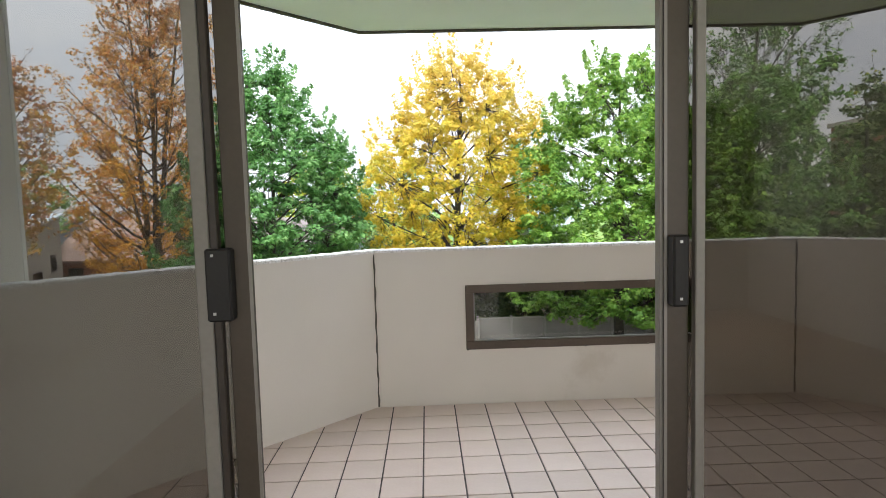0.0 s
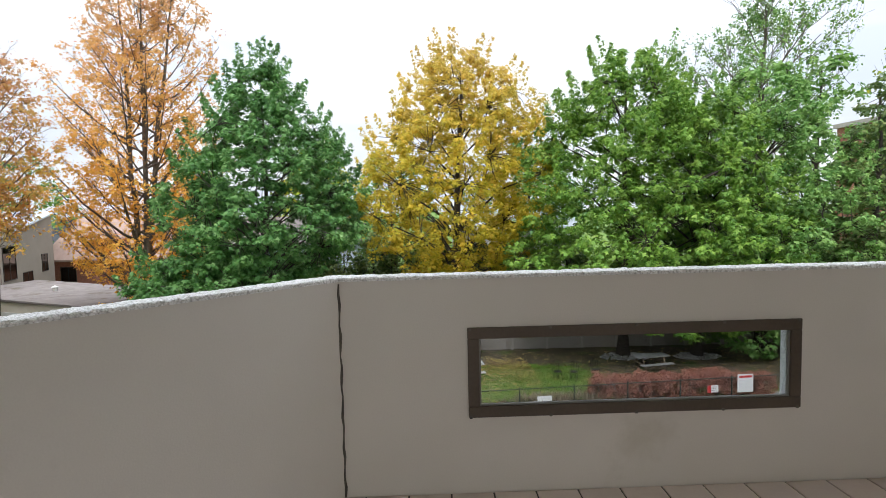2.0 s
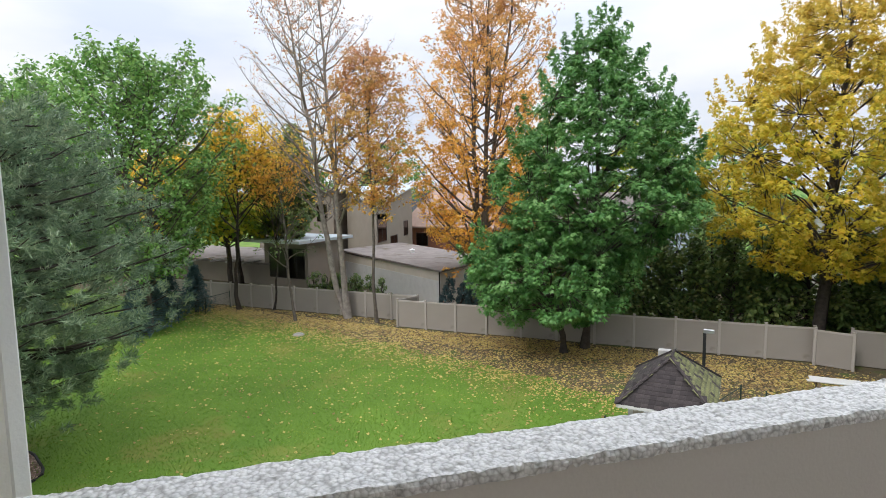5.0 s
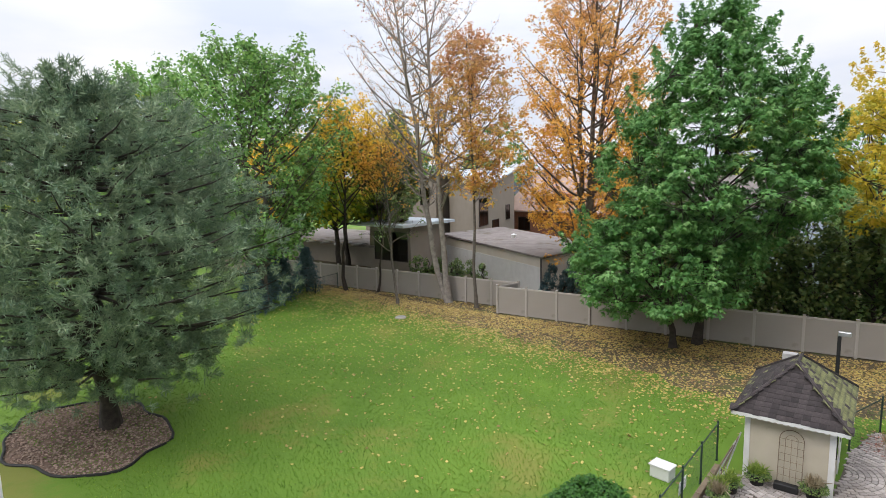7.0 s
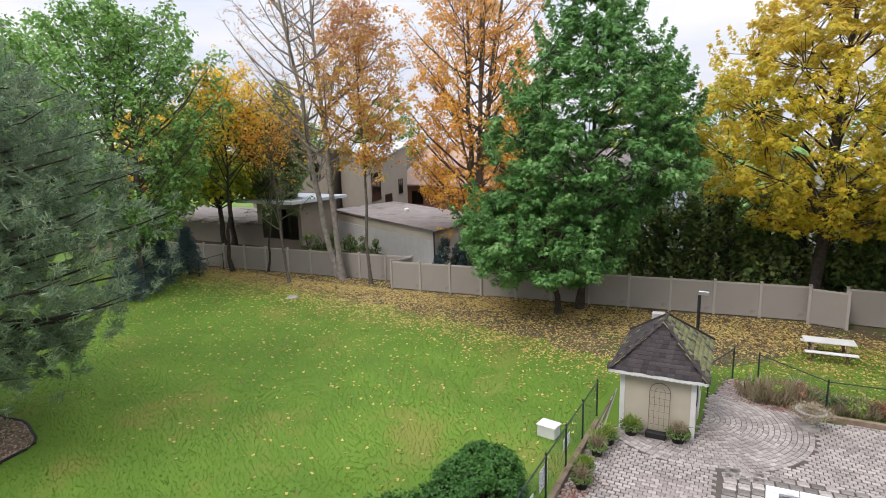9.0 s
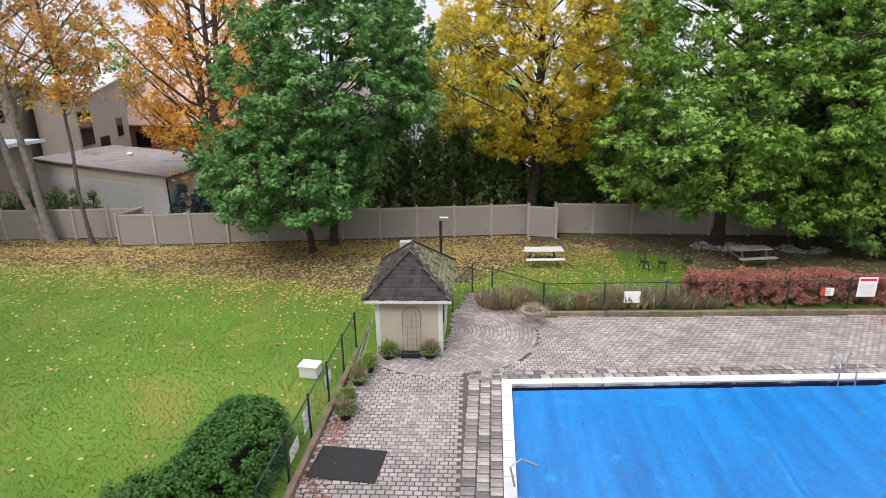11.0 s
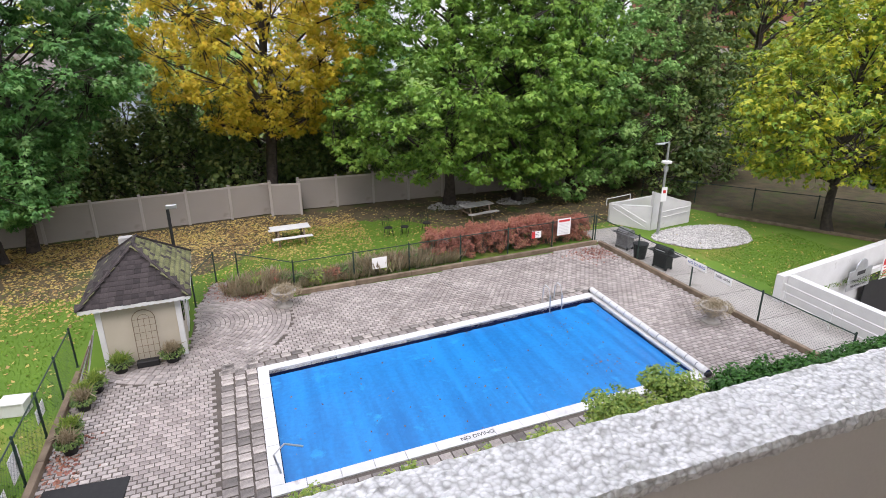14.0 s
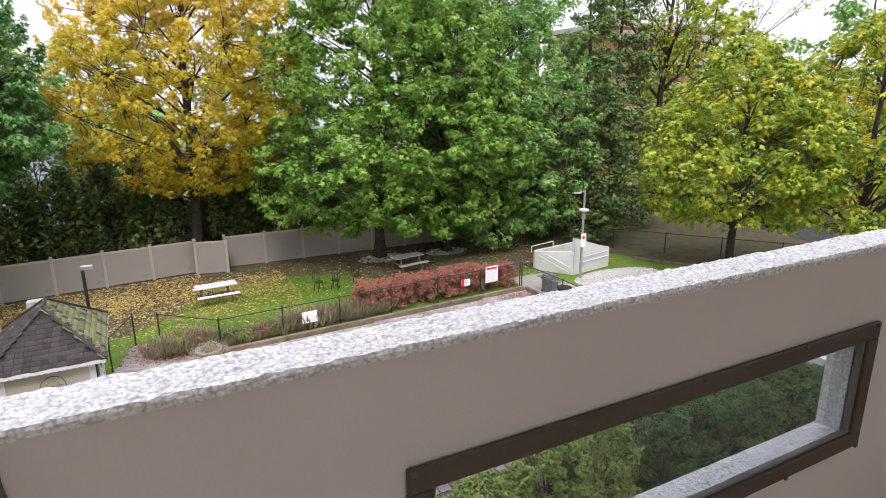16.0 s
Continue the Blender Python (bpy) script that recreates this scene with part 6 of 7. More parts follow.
for i, (x, y) in enumerate(((-3.62, 16.42), (-2.25, 16.55), (-4.3, 15.05), (-4.25, 14.7), (-4.3, 13.5), (-4.2, 12.9), (-4.1, 15.5))):
    pot_plant(x, y, 0.24 if i < 2 else 0.2, 0.3, 300 + i, "black pot with spiky and trailing autumn plants")
tro = thing("planter_trough", -2.9, 16.5, G + 0.03, "black trough at the foot of the trellis", "planter", rz=2.0)
part("trough", one_box(-0.3, 0.3, -0.11, 0.11, 0, 0.2, 0.02), BLACK, tro)


def urn(x, y, seed):
    rng = np.random.default_rng(seed)
    t = thing("garden_urn", x, y, G + 0.03, "pale stone urn with dried plants on the pool deck", "urn", "urns on the pool deck")
    t.matrix_basis = t.matrix_basis @ Matrix.Diagonal((0.85, 0.85, 0.9, 1))
    part("foot", lathe(bmesh.new(), [(0.34, 0), (0.34, 0.06), (0.2, 0.1), (0.13, 0.2), (0.17, 0.27)], 24), CONC, t)
    part("bowl", lathe(bmesh.new(), [(0.17, 0.27), (0.36, 0.4), (0.46, 0.6), (0.52, 0.64), (0.52, 0.69), (0.44, 0.69), (0.4, 0.62)], 24), CONC, t)
    bush_np("dried_foliage", t, rng, [(0.45 * math.cos(q) * k, 0.45 * math.sin(q) * k, 0.85 - 0.15 * k) for q in np.linspace(0, 6, 10) for k in (0.4, 1.0, 1.4)], [0.2] * 30, 60, 0.09, L_DRY, wide=0.3)


urn(1.3, 19.25, 320)
urn(14.75, 12.8, 321)

# ---------------------------------------------------------------- chain-link fences
LINK_POST = shared("post", box(lathe(bmesh.new(), [(0.03, 0), (0.03, 1.25), (0.036, 1.26), (0.02, 1.31)], 10), -0.04, 0.04, -0.04, 0.04, 0, 0.03), GREEN_STEEL)


def chain_fence(label, pts, step=2.2, tall=1.22):
    t = thing("chain_link_fence", 0, 0, G, label, "fence", "green chain-link fences")
    vs, fs = [], 0
    lines = []
    for (xa, ya), (xb, yb) in zip(pts, pts[1:]):
        ln = math.hypot(xb - xa, yb - ya)
        n = max(1, round(ln / step))
        d = np.array([(xb - xa) / ln, (yb - ya) / ln, 0])
        a = np.array([xa, ya, 0])
        for k in range(n + 1):
            p = a + d * ln * k / n
            piece("post", LINK_POST, t, pose(*p))
        part("top_rail", tube(bmesh.new(), [a + [0, 0, tall], a + d * ln + np.array([0, 0, tall])], 0.02, 8), GREEN_STEEL, t)
        h = tall - 0.06
        s = 0.11
        for q in np.arange(-h, ln, s):
            u0, u1 = max(q, 0), min(q + h, ln)
            if u1 > u0:
                lines.append(([a + d * u0 + [0, 0, 0.04 + u0 - q], a + d * u1 + [0, 0, 0.04 + u1 - q]], [0.0022, 0.0022]))
                lines.append(([a + d * u0 + [0, 0, 0.04 + h - (u0 - q)], a + d * u1 + [0, 0, 0.04 + h - (u1 - q)]], [0.0022, 0.0022]))
    mesh = tubes_np("wire_mesh", lines, GREEN_STEEL, t, 3)
    return t


chain_fence("low green chain-link fence beside the lawn", [(-4.9, 8.6), (-4.9, 17.2)], 1.8)
chain_fence("low green chain-link fence with a gate behind the shed", [(-1.75, 20.4), (-1.05, 22.5)], 2.2)
chain_fence("low green chain-link fence behind the planting strip", [(-0.2, 22.2), (1.8, 20.45), (15.9, 21.5)], 2.3)
chain_fence("low green chain-link fence along the concrete path", [(15.95, 21.4), (16.05, 9.0)], 3.0)
chain_fence("dark chain-link fence along the side of the lawn", [(-34.6, 18.0), (-36.4, 28.3)], 2.6)
chain_fence("dark chain-link fence beside the car park", [(23.5, 27.5), (34.5, 13.0)], 3.0)

# timber edging
def sleeper(label, a, b, h=0.2, w=0.16, n=4):
    t = thing("timber_edging", 0, 0, G, label, "edging", "timber edging")
    for k in range(n):
        p, q = Vector((*a, 0)).lerp(Vector((*b, 0)), k / n), Vector((*a, 0)).lerp(Vector((*b, 0)), (k + 1) / n)
        m = Matrix.Translation(p) @ pose(0, 0, 0, 0, 0, math.degrees(math.atan2(q.y - p.y, q.x - p.x)))
        part("sleeper", one_box(0.006, (q - p).length - 0.006, -w / 2, w / 2, 0, h, 0.015, m), TIMBER, t)


sleeper("weathered timber sleepers along the deck's lawn side", (-4.72, 8.5), (-4.72, 16.6))
sleeper("weathered timber sleepers along the planting strip", (1.8, 20.12), (15.75, 21.0), n=6)
sleeper("weathered timber sleepers along the concrete path", (15.86, 20.9), (15.92, 8.6), n=5)
sleeper("weathered timber edging beside the small lawn", (24.6, 22.6), (30.0, 13.6), 0.15, n=4)

# ---------------------------------------------------------------- small things on deck and lawn
mat_ = thing("rubber_mat", -3.68, 11.0, G + 0.03, "black rubber mat on the pool deck", "mat", rz=-4)
part("sheet", one_box(-0.85, 0.85, -0.6, 0.6, 0, 0.025, 0.01), BLACK, mat_)
wb = thing("utility_box", -5.9, 15.2, G, "white utility box on the lawn beside the fence", "box", rz=-8)
part("body", one_box(-0.3, 0.3, -0.22, 0.22, 0, 0.36, 0.02), WHITE, wb)
part("lid", one_box(-0.33, 0.33, -0.25, 0.25, 0.36, 0.42, 0.015), WHITE, wb)
mh = thing("manhole_cover", -25.5, 24.3, G, "pale round concrete manhole cover in the lawn", "manhole")
part("ring", lathe(bmesh.new(), [(0.36, 0), (0.36, 0.05), (0.30, 0.08)], 24), CONC, mh)
part("lid", lathe(bmesh.new(), [(0.28, 0.06), (0.28, 0.1), (0.24, 0.12)], 24), STEEL, mh)
pole = thing("black_lamp_post", -2.4, 22.85, G, "slim black lamp post behind the shed", "lamp post")
part("pole", tube(bmesh.new(), [(0, 0, 0), (0, 0, 3.15)], 0.06, 8), BLACK, pole)
part("lamp_head", one_box(-0.05, 0.34, -0.07, 0.07, 3.1, 3.26, 0.02), STEEL, pole)


def picnic_table(x, y, rz, mat, label):
    t = thing("picnic_table", x, y, G, label, "table", "picnic tables", rz)
    for k in range(5):
        part("top_board", one_box(-0.92, 0.92, -0.37 + k * 0.15, -0.23 + k * 0.15, 0.72, 0.76, 0.006), mat, t)
    for s in (-1, 1):
        for k in range(2):
            y0 = s * 0.72 - 0.14 + k * 0.145
            part("bench_board", one_box(-0.92, 0.92, y0, y0 + 0.135, 0.42, 0.46, 0.006), mat, t)
    for sx in (-0.6, 0.6):
        for s in (-1, 1):
            part("leg", tube(bmesh.new(), [(sx, s * 0.62, 0), (sx, s * 0.25, 0.72)], 0.045, 4), TIMBER, t)
        part("crossbar", one_box(sx - 0.05, sx - 0.01, -0.84, 0.84, 0.34, 0.42), TIMBER, t)
        part("brace", one_box(sx - 0.02, sx + 0.02, -0.36, 0.36, 0.66, 0.72), TIMBER, t)


picnic_table(2.3, 26.5, 4, WHITE, "white-topped wooden picnic table on the grass")
picnic_table(12.2, 27.0, 10, GREY_WOOD, "grey weathered picnic table under the maples")


def bistro_chair(x, y, rz):
    t = thing("metal_chair", x, y, G, "dark metal garden chair on the shaded grass", "chair", "dark garden chairs", rz)
    part("seat", lathe(bmesh.new(), [(0.2, 0.43), (0.21, 0.45), (0.2, 0.47)], 16), BLACK, t)
    for a in (0.8, 2.35, 3.95, 5.5):
        part("leg", tube(bmesh.new(), [(0.24 * math.cos(a), 0.24 * math.sin(a), 0), (0.17 * math.cos(a), 0.17 * math.sin(a), 0.44)], 0.014, 6), BLACK, t)
    part("backrest", tube(bmesh.new(), [(-0.18, 0.18, 0.45), (-0.2, 0.24, 0.85), (0, 0.27, 0.98), (0.2, 0.24, 0.85), (0.18, 0.18, 0.45)], 0.014, 6), BLACK, t)
    for x_ in (-0.08, 0.08):
        part("back_bar", tube(bmesh.new(), [(x_, 0.19, 0.46), (x_, 0.26, 0.94)], 0.008, 5), BLACK, t)


for c in ((6.9, 25.6, 20), (7.7, 25.5, -30), (8.9, 25.7, 10)):
    bistro_chair(*c)

# ---------------------------------------------------------------- signs on the fences
def sign(label, x, y, z, w, h, rz, words=(), head=None, post=False):
    t = thing("fence_sign", x, y, G, label, "sign", rz=rz)
    part("plate", one_box(-w / 2, w / 2, -0.012, 0.0, z, z + h, 0.003), WHITE_SIGN, t)
    if post:
        part("pole", tube(bmesh.new(), [(0, 0.03, 0), (0, 0.03, z + h)], 0.02, 6), STEEL, t)
    if head:
        part("heading_bar", one_box(-w * 0.42, w * 0.42, -0.016, -0.0125, z + h * 0.80, z + h * 0.92), head, t)
    for k, (text, size, mat, dz) in enumerate(words):
        lettering("lettering", text, size, mat, t, pose(0, -0.014, z + dz, 90, 0, 0))
    return t


def bars(t, w, z0, z1, n, mat=INK):
    for k in range(n):
        z = z1 - (k + 0.5) * (z1 - z0) / n
        part("text_bar", one_box(-w / 2, w / 2 - (k % 3) * 0.06 * w, -0.016, -0.0125, z - 0.008, z + 0.008), mat, t)


s1 = sign("blank white notice board on the pool fence", 5.2, 20.62, 0.42, 0.62, 0.48, 3.5)
s2 = sign("white notice on a post behind the pool fence", 8.3, 21.6, 0.75, 0.5, 0.42, 3.5, post=True)
part("gap_bar", one_box(-0.015, 0.015, -0.016, -0.0125, 0.75, 1.17), STEEL, s2)
s3 = sign("large white pool rules notice on the fence", 14.15, 21.33, 0.55, 0.72, 0.8, 3.5, head=RED)
bars(s3, 0.56, 0.62, 1.12, 7, surf("grey_print", (0.55, 0.55, 0.56), (0.62, 0.62, 0.63), 0.6, 3, 40, 0))
s4 = sign("small red and white safety notice on the fence", 12.65, 21.2, 0.62, 0.5, 0.32, 3.5)
part("red_field", one_box(-0.25, -0.08, -0.017, -0.0125, 0.62, 0.94), RED, s4)
bars(s4, 0.26, 0.68, 0.9, 3)
s5 = sign("white NO DIVING sign with blue letters on the fence", 15.925, 14.95, 1.02, 1.0, 0.26, -90, words=(("NO DIVING", 0.165, BLUE_INK, 0.13),))
s6 = sign("white DEEP AREA sign on the fence", 15.925, 13.67, 0.96, 0.78, 0.27, -90, words=(("DEEP AREA", 0.13, INK, 0.14),))
for y, z, h in ((11.95, 0.35, 0.6), (13.9, 0.5, 0.35), (10.9, 0.3, 0.35)):
    s7 = sign("white sheet sign hung on the lawn side fence", -4.93, y, z, 0.62, h, -90)
    bars(s7, 0.4, z + 0.06, z + h - 0.06, 3, STEEL)

# ---------------------------------------------------------------- right side: path, pebbles, walls, grills
setting("pavement_path", prism(bmesh.new(), [(15.75, 2.6), (18.15, 2.6), (18.5, 18.4), (18.2, 22.8), (15.98, 22.8)], G + 0.004, G + 0.03), CONC, "pale concrete path beside the pool", "pavement")
for k in range(6):
    y = 10.2 + k * 2.1
    setting("path_joint", one_box(16.0, 18.3, y - 0.01, y + 0.01, G + 0.03, G + 0.034), GROUT, "dark expansion joint in the path", "joint")
peb = [(19.0 + 2.3 + 2.55 * math.cos(a) * (1 + 0.1 * math.sin(3 * a)), 20.0 + 1.75 * math.sin(a) * (1 + 0.08 * math.cos(2 * a))) for a in np.linspace(0, math.tau, 40, endpoint=False)]
patch("gravel_bed", [(x, y, G + 0.008) for x, y in peb], MULCH, "bed of pale river pebbles", "gravel")


def pebbles(name, poly, n, size, mat, label, seed):
    rng = np.random.default_rng(seed)
    p = np.array(poly)
    lo, hi = p.min(0), p.max(0)
    pts = []
    while len(pts) < n:
        q = rng.uniform(lo, hi)
        if inside(poly, *q):
            pts.append(q)
    c = np.column_stack([np.array(pts), np.full(n, G + 0.03)])
    s = rng.uniform(0.6, 1.4, (n, 1, 1)) * size * np.array([1, 1, 0.6])
    oct_ = np.array([[1, 0, 0], [0, 1, 0], [-1, 0, 0], [0, -1, 0], [0, 0, 1], [0, 0, -1]], float)
    th = rng.uniform(0, 6.3, n)
    rot = np.stack([np.stack([np.cos(th), -np.sin(th), 0 * th], 1), np.stack([np.sin(th), np.cos(th), 0 * th], 1), np.stack([0 * th, 0 * th, 1 + 0 * th], 1)], 1)
    v = c[:, None] + np.einsum("nij,kj->nki", rot, oct_) * s
    f = np.array([[0, 1, 4], [1, 2, 4], [2, 3, 4], [3, 0, 4], [1, 0, 5], [2, 1, 5], [3, 2, 5], [0, 3, 5]])
    ob = mesh_np(name, v.reshape(-1, 3), (np.arange(n)[:, None, None] * 6 + f).reshape(-1, 3), mat, None, True)
    return tagged(ob, label, "gravel", kind="stuff")


strip = [(7.4, 4.6), (15.6, 4.6), (15.7, 6.05), (13.0, 6.55), (10.0, 6.8), (7.4, 6.6)]
patch("gravel_strip", [(x, y, G + 0.008) for x, y in strip], MULCH, "strip of pale gravel along the hedge", "gravel")
pebbles("strip_gravel", strip, 5200, 0.05, PEBBLE, "pale gravel along the clipped hedge", 45)
pebbles("river_pebbles", peb, 5200, 0.06, PEBBLE, "pale rounded river pebbles around the lamp post", 41)
ring = [(11.8 + 1.5 * math.cos(a), 29.6 + 0.9 * math.sin(a)) for a in np.linspace(0, math.tau, 20, endpoint=False)]
pebbles("tree_ring_stones", ring, 260, 0.09, PEBBLE, "ring of pale stones round a maple trunk", 42)
ring = [(15.8 + 1.3 * math.cos(a), 29.2 + 0.8 * math.sin(a)) for a in np.linspace(0, math.tau, 20, endpoint=False)]
pebbles("tree_ring_stones", ring, 240, 0.09, PEBBLE, "ring of pale stones round a maple trunk", 43)
bedp = blob(-23.3, 5.6, 3.4, 2.6, G + 0.008, 3)
patch("mulch_bed", bedp, MULCH, "mulched gravel bed round the pine", "mulch")
pebbles("mulch_gravel", [(p[0], p[1]) for p in bedp], 2600, 0.045, surf("pinkish_gravel", (0.26, 0.18, 0.14), (0.42, 0.32, 0.26), 0.9, 20, 80, 0.1, islands=0.3), "pinkish gravel in the pine bed", 44)
edge = thing("bed_edging", 0, 0, 0, "dark plastic lawn edging round the pine bed", "edging")
part("strip", tube(bmesh.new(), [(p[0], p[1], G + 0.03) for p in bedp + bedp[:1]], 0.05, 6), BLACK, edge)

rw = thing("white_stair_enclosure", 19.5, 21.75, G, "white rendered stair enclosure with a sloping top and tubular rails", "wall")
part("front_wall", sloped_block([(0.0, 0.0), (2.78, 0.42), (2.75, 0.6), (-0.03, 0.18)], [2.0, 1.05, 1.05, 2.0], 0.0), WHITE, rw)
part("side_wall", sloped_block([(-1.2, 1.82), (-0.06, 0.0), (-0.04, 0.19), (-1.05, 1.93)], [1.0, 1.25, 1.25, 1.0], 0.0), WHITE, rw)
part("back_wall", sloped_block([(-1.04, 1.95), (2.2, 2.45), (2.17, 2.63), (-1.07, 2.13)], [1.0, 1.0, 1.0, 1.0], 0.0), WHITE, rw)
part("end_wall", sloped_block([(2.76, 0.61), (2.94, 0.64), (2.42, 2.6), (2.22, 2.5)], [1.05, 1.05, 1.0, 1.0], 0.0), WHITE, rw)
for z in (0.62, 0.9):
    part("rail", tube(bmesh.new(), [(0.35, -0.05, z), (2.6, 0.30, z + 0.05)], 0.025, 8), WHITE, rw)
    part("rail", tube(bmesh.new(), [(-1.25, 1.55, z + 0.3), (-0.3, 0.05, z - 0.45)], 0.025, 8), WHITE, rw)
part("rail", tube(bmesh.new(), [(-1.3, 2.05, 1.25), (0.4, 2.3, 1.3)], 0.025, 8), WHITE, rw)
for x_, y_ in ((-1.28, 2.05), (0.38, 2.3)):
    part("rail_post", tube(bmesh.new(), [(x_, y_, 0.9), (x_, y_, 1.28)], 0.022, 8), WHITE, rw)

lp = thing("galvanised_light_pole", 19.3, 21.0, G, "galvanised light pole with a flat lamp and a speaker", "lamp post")
part("pole", tube(bmesh.new(), [(0, 0, 0), (0, 0, 4.6)], [0.075, 0.055], 10), STEEL, lp)
part("base_plate", one_box(-0.16, 0.16, -0.16, 0.16, 0.0, 0.05, 0.01), STEEL, lp)
part("arm", tube(bmesh.new(), [(0, 0, 4.55), (-0.5, 0, 4.55)], 0.025, 8), STEEL, lp)
part("lamp_head", one_box(-0.72, -0.3, -0.1, 0.1, 4.48, 4.56, 0.015), STEEL, lp)
part("camera_dome", lathe(bmesh.new(), [(0.1, 3.55), (0.24, 3.6), (0.24, 3.68), (0.1, 3.72)], 16), WHITE, lp)
part("collar", lathe(bmesh.new(), [(0.12, 3.2), (0.12, 3.42)], 12), STEEL, lp)
part("notice", one_box(-0.16, 0.16, -0.1, -0.085, 1.75, 2.45), WHITE_SIGN, lp)
part("notice_mark", one_box(-0.08, 0.08, -0.105, -0.1, 2.15, 2.3), RED, lp)


def grill(x, y, rz, mat, label):
    t = thing("barbecue_grill", x, y, G + 0.03, label, "barbecue", "grills beside the pool", rz)
    t.matrix_basis = t.matrix_basis @ Matrix.Diagonal((0.8, 0.8, 0.8, 1))
    part("cabinet", one_box(-0.42, 0.42, -0.26, 0.26, 0.1, 0.75, 0.015), mat, t)
    part("firebox", one_box(-0.45, 0.45, -0.3, 0.3, 0.76, 0.92, 0.02), mat, t)
    part("lid", tube(bmesh.new(), [(-0.44, 0, 0.95), (0.44, 0, 0.95)], 0.26, 14), mat, t)
    part("lid_handle", tube(bmesh.new(), [(-0.3, -0.3, 1.02), (0.3, -0.3, 1.02)], 0.018, 6), STEEL, t)
    for s in (-1, 1):
        part("side_shelf", one_box(s * 0.47, s * 0.85, -0.25, 0.25, 0.84, 0.88, 0.008), mat, t)
        for y_ in (-0.2, 0.2):
            part("wheel", tube(bmesh.new(), [(s * 0.38, y_, 0.08), (s * 0.43, y_, 0.08)], 0.08, 12), BLACK, t)


grill(16.55, 17.4, -80, BLACK, "black gas barbecue beside the pool fence")
grill(16.6, 20.0, -80, surf("grey_metal_grill", (0.16, 0.16, 0.17), (0.28, 0.28, 0.29), 0.4, 5, 60, 0.05, metal=0.5), "grey gas barbecue beside the pool fence")
bn = thing("waste_bin", 16.42, 18.7, G + 0.03, "dark open waste bin beside the grills", "bin")
part("body", lathe(bmesh.new(), [(0.24, 0), (0.31, 0.62), (0.34, 0.64), (0.34, 0.68), (0.28, 0.68)], 18), BLACK, bn)

# sunken white ramp to the underground garage
x0, x1, y0, y1 = RAMP
ZT = G + 1.05
setting("floor_ramp", one_box(x0, x1, y0, y1, G - 2.4, G - 2.2), CONC, "concrete floor of the garage ramp", "floor")
def ramp_wall(name, a, b, z0, w=0.28):
    d = (Vector((*b, 0)) - Vector((*a, 0)))
    n = Vector((-d.y, d.x, 0)).normalized() * w
    return setting(name, prism(bmesh.new(), [a, b, (b[0] + n.x, b[1] + n.y), (a[0] + n.x, a[1] + n.y)], z0, ZT), WHITE, "white rendered wall of the garage ramp", "wall")


ramp_wall("wall_ramp_left", (18.45, 13.15), (18.2, 2.5), G - 2.3)
ramp_wall("wall_ramp_back", (32.0, 15.4), (18.2, 13.12), G - 2.3, -0.28)
patch("ground_behind_ramp", [(18.45, 13.45, G), (32.0, 15.69, G), (18.45, 15.69, G)], GRASS, "mown green lawn beside the ramp", "lawn")
ramp_wall("wall_ramp_end", (32.0, 2.5), (32.0, 15.4), G - 2.3)
op = thing("garage_opening", 25.2, 13.7, G - 2.2, "garage opening under a white lintel, a black sheet for its unlit inside", "opening", rz=9.4)
# flat black sheet in place of the shaded space behind the opening
part("shade_sheet", one_box(-1.4, 1.8, 0.3, 0.36, 0, 2.25), BLACK, op)
part("lintel", one_box(-1.6, 2.0, 0.28, 0.42, 2.25, 2.45), WHITE, op)
gs = thing("parking_sign", 23.0, 13.62, G, "grey arched TENANT & GUEST PARKING ONLY sign", "sign", rz=9.4)
part("plate", one_box(-0.85, 0.85, -0.05, 0.0, -0.35, 0.5, 0.02), STEEL, gs)
part("arch", tube(bmesh.new(), [(0, -0.045, 0.5), (0, -0.005, 0.5)], 0.42, 20), STEEL, gs)
lettering("lettering", "TENANT & GUEST", 0.17, INK, gs, pose(0, -0.054, 0.05, 90, 0, 0))
lettering("lettering", "PARKING ONLY", 0.17, INK, gs, pose(0, -0.054, -0.17, 90, 0, 0))
part("emblem", one_box(-0.3, 0.3, -0.056, -0.051, 0.26, 0.42), INK, gs)
ss = thing("stop_notice", 25.2, 13.98, G, "white STOP notice with a red heading", "sign", rz=9.4)
part("plate", one_box(-0.5, 0.5, -0.04, 0.0, -0.35, 0.55, 0.01), WHITE_SIGN, ss)
part("heading", one_box(-0.5, 0.5, -0.046, -0.041, 0.28, 0.55), RED, ss)
lettering("lettering", "STOP", 0.24, WHITE_SIGN, ss, pose(0, -0.05, 0.41, 90, 0, 0))
for k in range(4):
    part("text_bar", one_box(-0.38, 0.38 - 0.1 * (k % 2), -0.046, -0.041, 0.14 - k * 0.13, 0.19 - k * 0.13), RED, ss)
rl2 = thing("ramp_handrail", 0, 0, 0, "white tubular handrail along the path by the ramp", "handrail")
for z in (0.3, 0.6, 0.9):
    part("rail", tube(bmesh.new(), [(18.0, 12.9, G + z), (17.8, 9.2, G + z)], 0.022, 8), WHITE, rl2)
for y in (9.3, 11.0, 12.8):
    part("post", tube(bmesh.new(), [(17.8 + (y - 9.2) * 0.054, y, G), (17.8 + (y - 9.2) * 0.054, y, G + 0.9)], 0.022, 8), WHITE, rl2)

# car park and a parked dark car
setting("road_car_park", prism(bmesh.new(), [(36, 10), (70, 10), (70, 34), (38.5, 26)], G + 0.006, G + 0.02), ASPHALT, "asphalt car park beyond the trees", "road")


